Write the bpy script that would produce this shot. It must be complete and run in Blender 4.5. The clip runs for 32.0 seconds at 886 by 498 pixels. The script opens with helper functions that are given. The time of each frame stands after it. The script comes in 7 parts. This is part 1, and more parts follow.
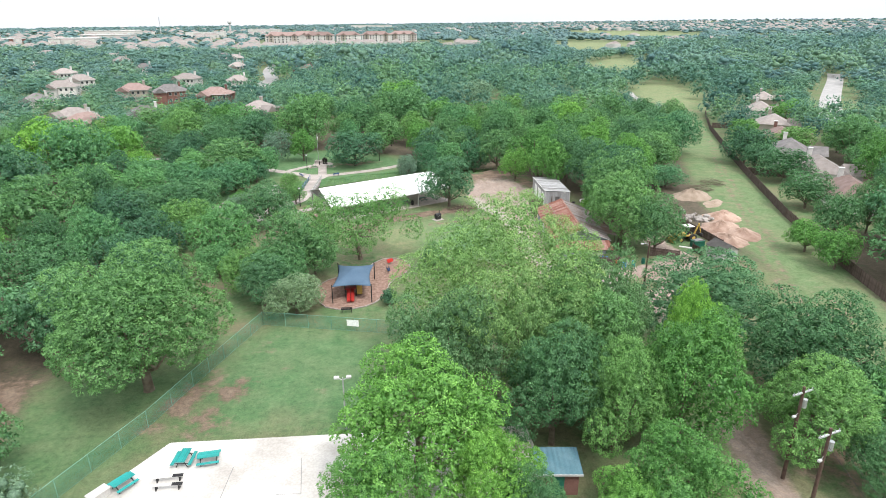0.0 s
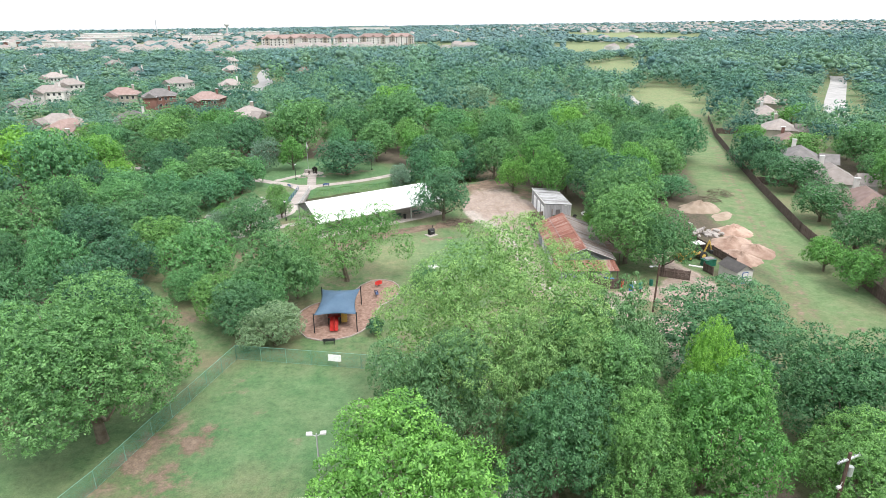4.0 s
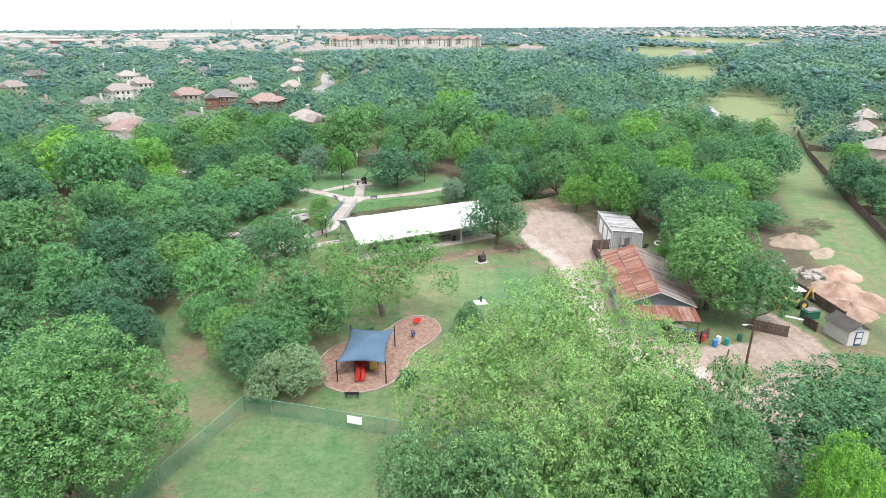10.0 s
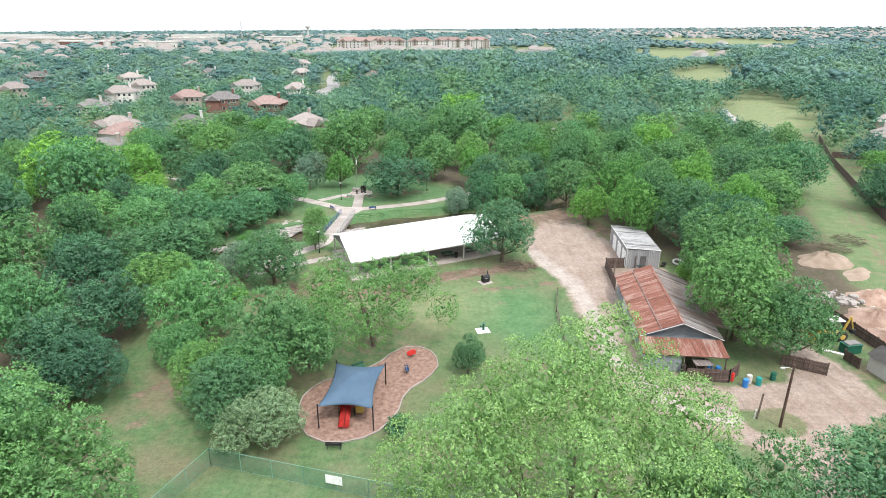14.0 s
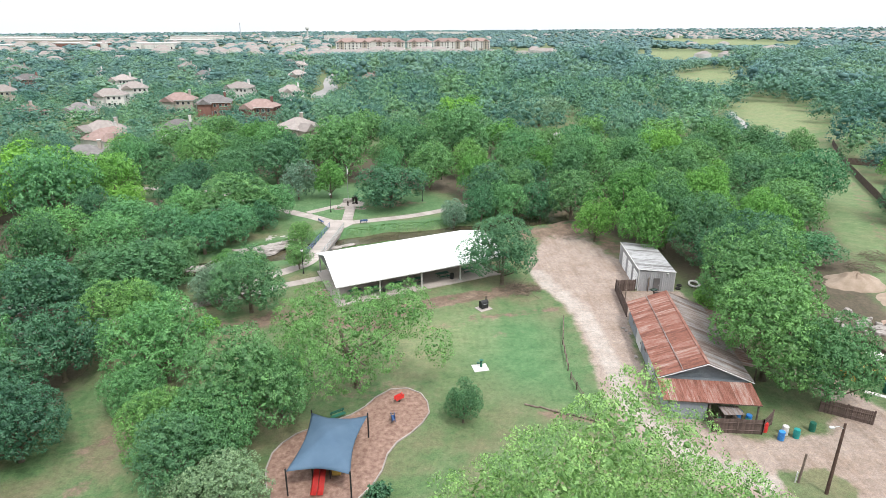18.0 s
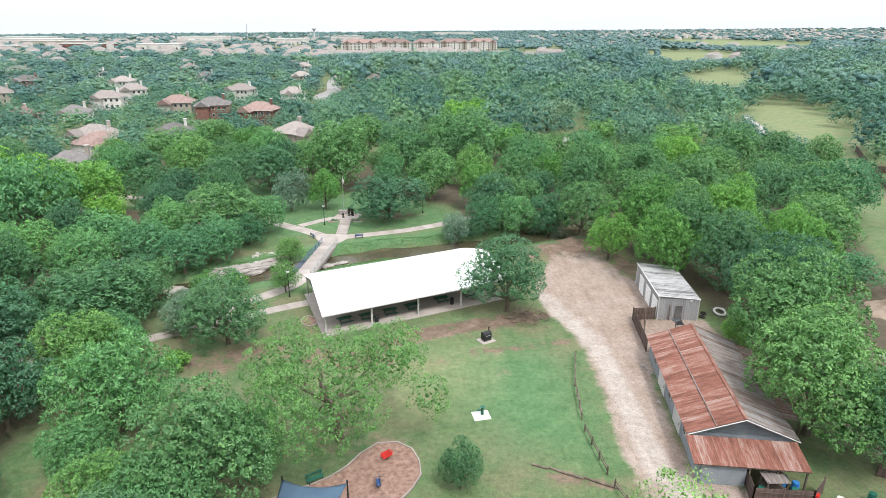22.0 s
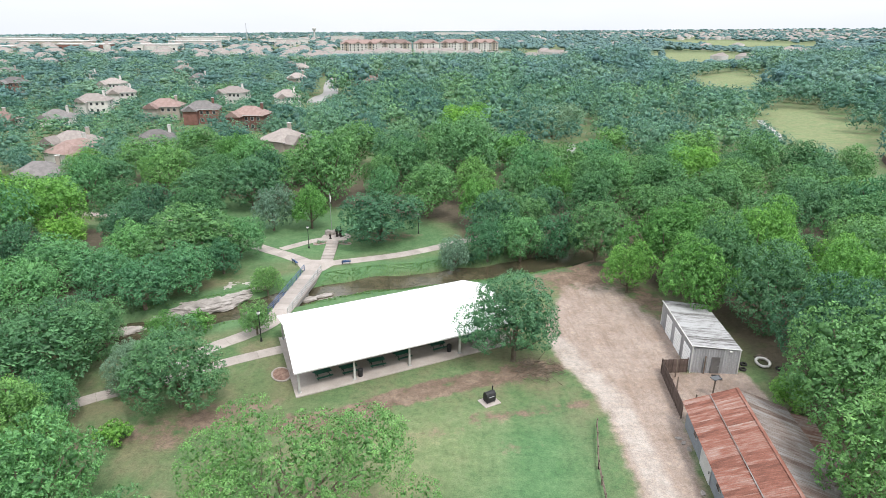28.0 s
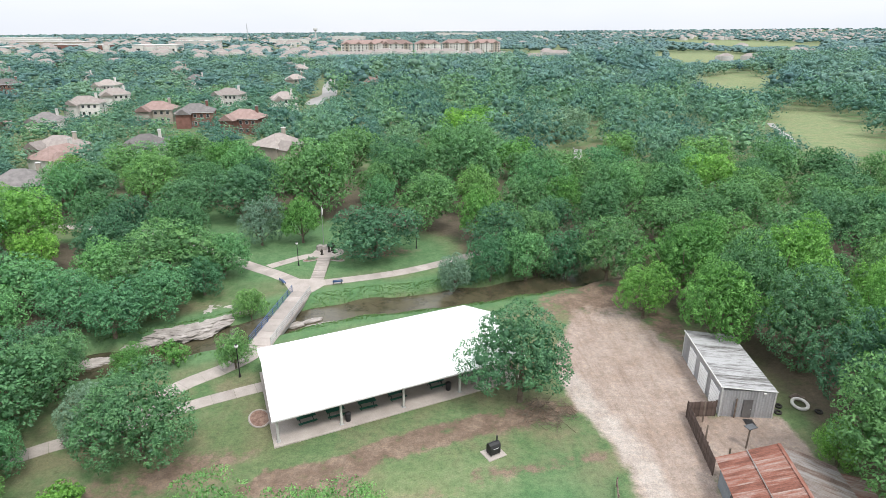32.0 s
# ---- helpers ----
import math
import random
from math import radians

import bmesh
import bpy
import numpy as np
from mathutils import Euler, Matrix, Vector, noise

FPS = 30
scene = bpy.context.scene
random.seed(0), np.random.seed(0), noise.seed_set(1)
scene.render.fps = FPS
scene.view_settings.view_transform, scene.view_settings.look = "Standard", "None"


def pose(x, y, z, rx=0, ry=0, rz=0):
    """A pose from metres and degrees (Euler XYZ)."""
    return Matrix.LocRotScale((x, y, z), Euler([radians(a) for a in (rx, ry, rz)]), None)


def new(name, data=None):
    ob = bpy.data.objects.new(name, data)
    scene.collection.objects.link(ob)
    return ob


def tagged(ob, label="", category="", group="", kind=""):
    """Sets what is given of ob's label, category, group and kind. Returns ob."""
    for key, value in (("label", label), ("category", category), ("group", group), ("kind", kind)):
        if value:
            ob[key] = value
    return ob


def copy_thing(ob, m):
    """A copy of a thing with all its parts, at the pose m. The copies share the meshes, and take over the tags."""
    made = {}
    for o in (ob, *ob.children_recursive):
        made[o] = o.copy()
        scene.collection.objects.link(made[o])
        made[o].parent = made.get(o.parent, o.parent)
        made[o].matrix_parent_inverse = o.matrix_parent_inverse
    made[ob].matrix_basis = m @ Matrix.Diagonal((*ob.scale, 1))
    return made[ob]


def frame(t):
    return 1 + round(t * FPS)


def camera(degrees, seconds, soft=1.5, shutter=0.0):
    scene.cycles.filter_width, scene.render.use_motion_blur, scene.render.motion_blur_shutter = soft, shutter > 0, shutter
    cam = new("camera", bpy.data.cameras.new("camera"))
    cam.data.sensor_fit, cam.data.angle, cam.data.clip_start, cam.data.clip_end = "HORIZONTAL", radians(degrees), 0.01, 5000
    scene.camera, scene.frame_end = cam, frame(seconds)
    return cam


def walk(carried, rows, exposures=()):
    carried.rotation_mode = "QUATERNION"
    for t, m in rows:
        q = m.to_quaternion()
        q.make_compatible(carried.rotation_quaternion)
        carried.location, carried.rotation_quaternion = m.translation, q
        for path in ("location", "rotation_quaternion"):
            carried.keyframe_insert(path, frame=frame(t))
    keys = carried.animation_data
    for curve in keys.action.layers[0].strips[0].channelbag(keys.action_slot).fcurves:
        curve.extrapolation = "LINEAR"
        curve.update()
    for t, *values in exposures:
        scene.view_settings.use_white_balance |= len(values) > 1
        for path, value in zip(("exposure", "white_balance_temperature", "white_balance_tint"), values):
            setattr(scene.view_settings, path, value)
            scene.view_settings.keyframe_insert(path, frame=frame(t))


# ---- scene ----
# the flight: seconds, place in metres, heading, pitch and roll in degrees
cam = camera(72.313, 32.0, 0.8)
PATH = [
    (0.0, 0.000, 0.000, 35.691, -7.576, -20.456, -0.173),
    (0.5, 0.205, 0.742, 35.733, -7.601, -20.421, -0.198),
    (1.0, 0.412, 1.540, 35.795, -7.600, -20.409, -0.185),
    (1.5, 0.647, 2.390, 35.825, -7.616, -20.378, -0.194),
    (2.0, 0.841, 3.303, 35.831, -7.659, -20.351, -0.233),
    (2.5, 1.080, 4.272, 35.812, -7.664, -20.314, -0.194),
    (3.0, 1.370, 5.250, 35.805, -7.682, -20.301, -0.226),
    (3.5, 1.623, 6.213, 35.883, -7.697, -20.295, -0.257),
    (5.5, 2.621, 9.967, 36.056, -7.708, -20.223, -0.290),
    (6.0, 2.883, 10.902, 36.079, -7.702, -20.196, -0.320),
    (6.5, 3.105, 11.951, 36.038, -7.071, -20.169, -0.244),
    (7.0, 3.316, 13.012, 35.999, -3.783, -20.148, 0.059),
    (7.5, 3.597, 14.052, 35.982, -2.782, -20.125, 0.216),
    (8.0, 3.833, 15.081, 35.986, -2.380, -20.117, 0.201),
    (8.5, 4.046, 16.086, 36.008, -2.150, -20.117, 0.203),
    (9.0, 4.192, 17.084, 35.978, -1.998, -20.070, 0.229),
    (9.5, 4.363, 18.042, 35.987, -1.919, -20.060, 0.228),
    (10.0, 4.527, 19.028, 36.017, -1.816, -20.072, 0.202),
    (10.5, 4.699, 20.006, 36.025, -1.717, -20.071, 0.231),
    (11.0, 4.900, 20.972, 36.033, -1.652, -20.039, 0.176),
    (11.5, 5.035, 21.976, 36.033, -1.604, -20.022, 0.144),
    (12.0, 5.217, 22.985, 36.007, -1.486, -20.027, 0.172),
    (12.5, 5.412, 23.977, 36.010, -1.386, -20.025, 0.182),
    (13.0, 5.613, 24.983, 35.983, -1.292, -20.014, 0.161),
    (13.5, 5.773, 26.021, 35.999, -1.133, -19.999, 0.200),
    (14.0, 5.977, 27.107, 35.989, -0.970, -19.991, 0.187),
    (14.5, 6.155, 28.181, 35.956, -0.899, -19.954, 0.156),
    (16.5, 6.651, 32.632, 35.921, -0.899, -19.919, 0.160),
    (17.0, 6.802, 33.705, 35.943, -0.907, -19.918, 0.119),
    (17.5, 6.895, 34.818, 35.926, -0.924, -19.899, 0.104),
    (18.0, 7.017, 35.936, 35.951, -0.913, -19.898, 0.099),
    (18.5, 7.124, 37.025, 35.976, -0.907, -19.890, 0.077),
    (19.0, 7.289, 38.155, 35.962, -0.893, -19.890, 0.080),
    (19.5, 7.465, 39.327, 35.956, -0.865, -19.890, 0.085),
    (20.0, 7.631, 40.470, 35.923, -0.857, -19.871, 0.121),
    (20.5, 7.791, 41.564, 35.909, -0.841, -19.854, 0.116),
    (21.0, 7.966, 42.626, 35.923, -0.798, -19.842, 0.073),
    (21.5, 8.084, 43.720, 35.955, -0.284, -19.843, 0.124),
    (22.0, 8.168, 44.832, 35.939, -0.258, -19.853, 0.091),
    (22.5, 8.230, 45.941, 35.922, -0.252, -19.850, 0.130),
    (23.0, 8.285, 47.024, 35.919, -0.248, -19.856, 0.104),
    (23.5, 8.333, 48.095, 35.930, -0.230, -19.859, 0.127),
    (24.0, 8.377, 49.147, 35.972, -0.227, -19.860, 0.129),
    (24.5, 8.473, 50.242, 35.990, -0.191, -19.863, 0.106),
    (25.0, 8.544, 51.347, 36.019, -0.190, -19.852, 0.049),
    (25.5, 8.567, 52.393, 36.068, -0.170, -19.852, 0.081),
    (27.5, 8.758, 56.534, 36.156, -0.162, -19.832, 0.095),
    (28.0, 8.818, 57.536, 36.185, -0.167, -19.836, 0.105),
    (28.5, 8.858, 58.495, 36.218, -0.158, -19.831, 0.107),
    (29.0, 8.933, 59.456, 36.223, -0.124, -19.835, 0.088),
    (29.5, 9.006, 60.422, 36.212, -0.087, -19.828, 0.115),
    (30.0, 9.098, 61.444, 36.219, -0.047, -19.821, 0.060),
    (30.5, 9.150, 62.458, 36.235, -0.040, -19.825, 0.082),
    (31.0, 9.163, 63.458, 36.278, -0.034, -19.825, 0.052),
    (31.5, 9.157, 64.479, 36.301, -0.017, -19.820, 0.064),
    (32.0, 9.190, 65.501, 36.315, -0.000, -19.820, 0.064),
]
walk(cam, [(t, pose(x, y, z, 90 + b, 0, a) @ pose(0, 0, 0, 0, 0, c)) for t, x, y, z, a, b, c in PATH], [(0, 1.2), (6, 1.34), (10, 1.36), (14, 1.28), (20, 1.18), (28, 1.1), (32, 1.05)])

# ---- world, sun ----
SUN_UP, SUN_TURN = 58, 150
world = bpy.data.worlds.new("overcast_sky")
scene.world = world
world.use_nodes = True
wt = world.node_tree
wt.nodes.clear()
w_out = wt.nodes.new("ShaderNodeOutputWorld")
w_bg = wt.nodes.new("ShaderNodeBackground")
w_sky = wt.nodes.new("ShaderNodeTexSky")
w_sky.sky_type = "NISHITA"
w_sky.sun_disc = False
w_sky.sun_elevation, w_sky.sun_rotation = radians(SUN_UP), radians(SUN_TURN)
w_sky.air_density, w_sky.dust_density = 1.0, 3.0
w_co = wt.nodes.new("ShaderNodeTexCoord")
w_map = wt.nodes.new("ShaderNodeMapping")
w_map.inputs["Scale"].default_value = (1.2, 1.2, 5.0)
w_noise = wt.nodes.new("ShaderNodeTexNoise")
w_noise.inputs["Scale"].default_value, w_noise.inputs["Detail"].default_value = 1.6, 5
w_ramp = wt.nodes.new("ShaderNodeValToRGB")
w_ramp.color_ramp.elements[0].position, w_ramp.color_ramp.elements[0].color = 0.3, (11.4, 12.0, 13.2, 1)
w_ramp.color_ramp.elements[1].position, w_ramp.color_ramp.elements[1].color = 0.62, (12.6, 12.9, 13.5, 1)
w_mix = wt.nodes.new("ShaderNodeMixRGB")
w_mix.inputs["Fac"].default_value = 0.85
wt.links.new(w_co.outputs["Generated"], w_map.inputs["Vector"])
wt.links.new(w_map.outputs["Vector"], w_noise.inputs["Vector"])
wt.links.new(w_noise.outputs["Fac"], w_ramp.inputs["Fac"])
wt.links.new(w_sky.outputs["Color"], w_mix.inputs["Color1"])
wt.links.new(w_ramp.outputs["Color"], w_mix.inputs["Color2"])
# an overcast sky is three times as bright overhead as at the horizon
w_xyz = wt.nodes.new("ShaderNodeSeparateXYZ")
w_rise = wt.nodes.new("ShaderNodeMapRange")
w_rise.inputs["To Min"].default_value, w_rise.inputs["To Max"].default_value = 0.42, 1.0
w_dim = wt.nodes.new("ShaderNodeVectorMath")
w_dim.operation = "SCALE"
wt.links.new(w_co.outputs["Generated"], w_xyz.inputs["Vector"])
wt.links.new(w_xyz.outputs["Z"], w_rise.inputs["Value"])
wt.links.new(w_mix.outputs["Color"], w_dim.inputs[0])
wt.links.new(w_rise.outputs["Result"], w_dim.inputs["Scale"])
wt.links.new(w_dim.outputs["Vector"], w_bg.inputs["Color"])
wt.links.new(w_bg.outputs["Background"], w_out.inputs["Surface"])
w_bg.inputs["Strength"].default_value = 0.1
sun = new("sun", bpy.data.lights.new("sun", "SUN"))
sun.data.energy, sun.data.angle, sun.data.color = 1.5, radians(11), (1.0, 0.98, 0.94)
sun.matrix_world = Matrix.Rotation(radians(-SUN_TURN), 4, "Z") @ Matrix.Rotation(radians(-(90 - SUN_UP)), 4, "X")

# ---- materials ----
def mat(name):
    m = bpy.data.materials.new(name)
    m.use_nodes = True
    m.node_tree.nodes.clear()
    return m, m.node_tree.nodes, m.node_tree.links


def node(nt, kind, **inputs):
    n = nt.new(kind)
    for k, v in inputs.items():
        n.inputs[k.replace("_", " ")].default_value = v
    return n


def noise_fac(nt, ln, co, scale, detail=4.0, rough=0.55):
    n = node(nt, "ShaderNodeTexNoise", Scale=scale, Detail=detail, Roughness=rough)
    ln.new(co, n.inputs["Vector"])
    return n.outputs["Fac"]


def ramp(nt, ln, fac, stops):
    r = nt.new("ShaderNodeValToRGB")
    els = r.color_ramp.elements
    while len(els) < len(stops):
        els.new(0.5)
    for e, (p, c) in zip(els, stops):
        e.position, e.color = p, (*c, 1) if len(c) == 3 else c
    ln.new(fac, r.inputs["Fac"])
    return r.outputs["Color"]


def blend(nt, ln, fac, a, b, how="MIX"):
    n = nt.new("ShaderNodeMixRGB")
    n.blend_type = how
    for sock, v in ((n.inputs["Fac"], fac), (n.inputs["Color1"], a), (n.inputs["Color2"], b)):
        if isinstance(v, (int, float)):
            sock.default_value = v
        elif isinstance(v, tuple):
            sock.default_value = (*v, 1) if len(v) == 3 else v
        else:
            ln.new(v, sock)
    return n.outputs["Color"]


def value(nt, ln, how, a, b, clamp=False):
    n = nt.new("ShaderNodeMath")
    n.operation, n.use_clamp = how, clamp
    for sock, v in ((n.inputs[0], a), (n.inputs[1], b)):
        if isinstance(v, (int, float)):
            sock.default_value = v
        else:
            ln.new(v, sock)
    return n.outputs[0]


def finish(m, nt, ln, color, rough=0.8, metal=0.0, height=None, depth=0.02, spec=0.3):
    b = nt.new("ShaderNodeBsdfPrincipled")
    b.inputs["Metallic"].default_value = metal
    b.inputs["Specular IOR Level"].default_value = spec
    if isinstance(rough, (int, float)):
        b.inputs["Roughness"].default_value = rough
    else:
        ln.new(rough, b.inputs["Roughness"])
    if isinstance(color, tuple):
        b.inputs["Base Color"].default_value = (*color, 1)
    else:
        ln.new(color, b.inputs["Base Color"])
    if height is not None:
        bump = nt.new("ShaderNodeBump")
        bump.inputs["Strength"].default_value, bump.inputs["Distance"].default_value = 0.8, depth
        ln.new(height, bump.inputs["Height"])
        ln.new(bump.outputs["Normal"], b.inputs["Normal"])
    o = nt.new("ShaderNodeOutputMaterial")
    ln.new(b.outputs["BSDF"], o.inputs["Surface"])
    return m


def surface(name, base, other, scale=1.5, fine=14.0, rough=0.8, metal=0.0, depth=0.01, vary=0.25, spec=0.3):
    """A plain surface with stains, grain and some difference from piece to piece."""
    m, nt, ln = mat(name)
    co = nt.new("ShaderNodeTexCoord").outputs["Object"]
    a, b = noise_fac(nt, ln, co, scale), noise_fac(nt, ln, co, fine, 3)
    col = blend(nt, ln, ramp(nt, ln, a, [(0.35, (0, 0, 0)), (0.7, (1, 1, 1))]), base, other)
    col = blend(nt, ln, 0.35, col, ramp(nt, ln, b, [(0.3, (0.45, 0.45, 0.45)), (0.7, (1, 1, 1))]), "MULTIPLY")
    rnd = nt.new("ShaderNodeObjectInfo").outputs["Random"]
    lift = value(nt, ln, "ADD", value(nt, ln, "MULTIPLY", rnd, vary), 1 - vary / 2)
    col = blend(nt, ln, 1.0, col, lift, "MULTIPLY")
    return finish(m, nt, ln, col, rough, metal, b, depth, spec)


def leaf(name, base, tip, vary=0.1, shine=0.022, clear=0.24, own_tone=False, grain=7.0):
    """Leaves: every leaf, spray and tree a little different, light shining through."""
    m, nt, ln = mat(name)
    co = nt.new("ShaderNodeTexCoord").outputs["Object"]
    isl = nt.new("ShaderNodeNewGeometry").outputs["Random Per Island"]
    spray = nt.new("ShaderNodeAttribute")
    spray.attribute_name = "spray"
    if own_tone:
        a = nt.new("ShaderNodeAttribute")
        a.attribute_name = "tone"
        rnd = a.outputs["Fac"]
    else:
        rnd = nt.new("ShaderNodeObjectInfo").outputs["Random"]
    # spray adds the painted light of tuft tips and dark of crown insides
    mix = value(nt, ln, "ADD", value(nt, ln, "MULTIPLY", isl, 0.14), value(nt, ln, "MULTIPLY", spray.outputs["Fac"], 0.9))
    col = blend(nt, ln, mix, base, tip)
    tree_tint = ramp(nt, ln, rnd, [(0.0, (0.6, 0.7, 0.8)), (0.35, (0.88, 0.94, 0.99)), (0.7, (1.06, 1.06, 0.96)), (1.0, (1.3, 1.24, 0.9))])
    col = blend(nt, ln, 1.0, col, tree_tint, "MULTIPLY")
    lift = value(nt, ln, "ADD", value(nt, ln, "MULTIPLY", isl, vary * 2), 1 - vary)
    col = blend(nt, ln, 1.0, col, lift, "MULTIPLY")
    fine = noise_fac(nt, ln, co, grain, 3, 0.65)
    mottle = ramp(nt, ln, fine, [(0.34, (0.6, 0.64, 0.64)), (0.5, (1.0, 1.0, 1.0)), (0.66, (1.28, 1.26, 1.2))])
    col = blend(nt, ln, 1.0, col, mottle, "MULTIPLY")
    bump = nt.new("ShaderNodeBump")
    bump.inputs["Strength"].default_value, bump.inputs["Distance"].default_value = 0.5, 0.6 / grain
    ln.new(fine, bump.inputs["Height"])
    d, t, g = nt.new("ShaderNodeBsdfDiffuse"), nt.new("ShaderNodeBsdfTranslucent"), nt.new("ShaderNodeBsdfGlossy")
    g.inputs["Roughness"].default_value = 0.45
    g.inputs["Color"].default_value = (0.9, 0.95, 0.9, 1)
    ln.new(col, d.inputs["Color"])
    ln.new(bump.outputs["Normal"], d.inputs["Normal"])
    ln.new(bump.outputs["Normal"], g.inputs["Normal"])
    ln.new(blend(nt, ln, 1.0, col, (1.2, 1.25, 0.8), "MULTIPLY"), t.inputs["Color"])
    a, b = nt.new("ShaderNodeMixShader"), nt.new("ShaderNodeMixShader")
    a.inputs[0].default_value, b.inputs[0].default_value = clear, shine
    ln.new(d.outputs[0], a.inputs[1]), ln.new(t.outputs[0], a.inputs[2])
    ln.new(a.outputs[0], b.inputs[1]), ln.new(g.outputs[0], b.inputs[2])
    o = nt.new("ShaderNodeOutputMaterial")
    ln.new(b.outputs[0], o.inputs["Surface"])
    return m


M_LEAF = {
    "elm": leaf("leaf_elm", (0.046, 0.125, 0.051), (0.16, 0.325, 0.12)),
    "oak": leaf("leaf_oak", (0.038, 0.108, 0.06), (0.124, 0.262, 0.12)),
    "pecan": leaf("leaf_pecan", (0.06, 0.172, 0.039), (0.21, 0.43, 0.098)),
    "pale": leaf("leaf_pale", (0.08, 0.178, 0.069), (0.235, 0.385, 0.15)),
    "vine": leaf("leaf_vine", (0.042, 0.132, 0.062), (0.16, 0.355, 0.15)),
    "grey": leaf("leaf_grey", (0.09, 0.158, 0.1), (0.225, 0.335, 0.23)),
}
# farther woods get paler, bluer leaves: distance haze put into the colour
M_FOREST = leaf("leaf_far_woods_hazed", (0.082, 0.16, 0.15), (0.165, 0.285, 0.242), own_tone=True, grain=2.0)
M_WOODS = leaf("leaf_mixed_woods_hazed", (0.055, 0.133, 0.108), (0.168, 0.31, 0.208), own_tone=True, grain=3.2)
M_DISTANT = leaf("leaf_distant_woods_hazed", (0.1, 0.172, 0.174), (0.135, 0.218, 0.213), own_tone=True, grain=0.8)
M_BANK = leaf("leaf_bank_grass", (0.1, 0.19, 0.07), (0.15, 0.23, 0.1))
M_BARK = surface("bark", (0.11, 0.085, 0.06), (0.2, 0.17, 0.13), 2, 20, 0.95, depth=0.04)
M_CONCRETE = surface("concrete", (0.29, 0.255, 0.23), (0.37, 0.33, 0.3), 0.6, 9, 0.9)
M_COURT = surface("pale_concrete", (0.5, 0.48, 0.45), (0.6, 0.58, 0.55), 0.35, 7, 0.85)
M_COURTSLAB = surface("stained_pale_concrete", (0.34, 0.31, 0.275), (0.66, 0.64, 0.61), 0.14, 5, 0.85)
M_SLAB = surface("grey_slab", (0.2, 0.195, 0.19), (0.3, 0.285, 0.275), 0.5, 8, 0.8)
M_WHITE = surface("white_metal_roof", (0.86, 0.86, 0.85), (0.92, 0.92, 0.91), 0.3, 5, 0.45, vary=0.04)
M_TRIM = surface("white_trim", (0.45, 0.445, 0.43), (0.55, 0.545, 0.53), 1.0, 9, 0.6)
M_POST = surface("painted_post", (0.42, 0.41, 0.38), (0.5, 0.49, 0.46), 1.5, 12, 0.6)
M_DARKWOOD = surface("weathered_fence_wood", (0.10, 0.075, 0.06), (0.19, 0.15, 0.12), 1.8, 18, 0.9, vary=0.5)
M_FENCE = surface("stained_fence_wood", (0.085, 0.06, 0.05), (0.15, 0.11, 0.095), 1.5, 16, 0.9, vary=0.5)
M_GREYMETAL = surface("grey_steel_cladding", (0.3, 0.3, 0.31), (0.37, 0.37, 0.375), 0.6, 6, 0.5, 0.2)
M_BLACK = surface("black_iron", (0.015, 0.015, 0.017), (0.035, 0.034, 0.034), 3, 20, 0.55)
M_BLUE = surface("blue_painted_steel", (0.03, 0.075, 0.19), (0.05, 0.10, 0.23), 2, 12, 0.45)
M_CANOPY = surface("blue_shade_cloth", (0.058, 0.1, 0.15), (0.078, 0.125, 0.18), 0.5, 30, 0.85)
M_RED = surface("red_plastic", (0.55, 0.035, 0.03), (0.62, 0.06, 0.05), 1.5, 12, 0.4)
M_TEAL = surface("teal_plastic", (0.02, 0.24, 0.22), (0.03, 0.30, 0.28), 2, 15, 0.45)
M_GREENPAINT = surface("dark_green_plastic", (0.012, 0.09, 0.06), (0.02, 0.13, 0.085), 2, 15, 0.5)
M_YELLOW = surface("yellow_machine_paint", (0.45, 0.29, 0.06), (0.55, 0.38, 0.1), 1.2, 10, 0.45)
M_RUBBER = surface("tyre_rubber", (0.02, 0.02, 0.02), (0.05, 0.045, 0.04), 3, 20, 0.9)
M_MULCH = surface("wood_mulch", (0.165, 0.098, 0.074), (0.3, 0.2, 0.158), 2.2, 9, 0.95, depth=0.04)
M_ROCK = surface("pale_limestone", (0.24, 0.215, 0.195), (0.4, 0.365, 0.335), 0.9, 6, 0.9, depth=0.06)
M_DIRT = surface("orange_soil", (0.23, 0.145, 0.108), (0.42, 0.31, 0.245), 0.45, 5, 0.95, depth=0.05)
M_PALEDIRT = surface("pale_soil", (0.25, 0.19, 0.14), (0.34, 0.27, 0.21), 0.6, 8, 0.95, depth=0.05)
M_BRICK = surface("red_brick", (0.15, 0.075, 0.06), (0.21, 0.11, 0.09), 0.6, 12, 0.9)
M_TANWALL = surface("tan_siding", (0.32, 0.28, 0.235), (0.38, 0.34, 0.29), 0.5, 9, 0.85)
M_CREAM = surface("cream_siding", (0.52, 0.5, 0.47), (0.62, 0.6, 0.57), 0.5, 9, 0.85)
M_SHINGLE = surface("brown_grey_shingle", (0.13, 0.12, 0.118), (0.19, 0.178, 0.17), 0.8, 10, 0.95, vary=0.6)
M_SHINGLE2 = surface("tan_shingle", (0.23, 0.2, 0.182), (0.3, 0.265, 0.245), 0.8, 10, 0.95, vary=0.4)
M_SHINGLE3 = surface("reddish_shingle", (0.2, 0.138, 0.12), (0.27, 0.195, 0.175), 0.8, 10, 0.95, vary=0.4)
M_BLUEROOF = surface("slate_blue_roof", (0.075, 0.16, 0.20), (0.12, 0.21, 0.25), 0.8, 8, 0.6)
M_BARN = surface("blue_grey_block", (0.2, 0.225, 0.25), (0.27, 0.29, 0.31), 0.7, 7, 0.9)
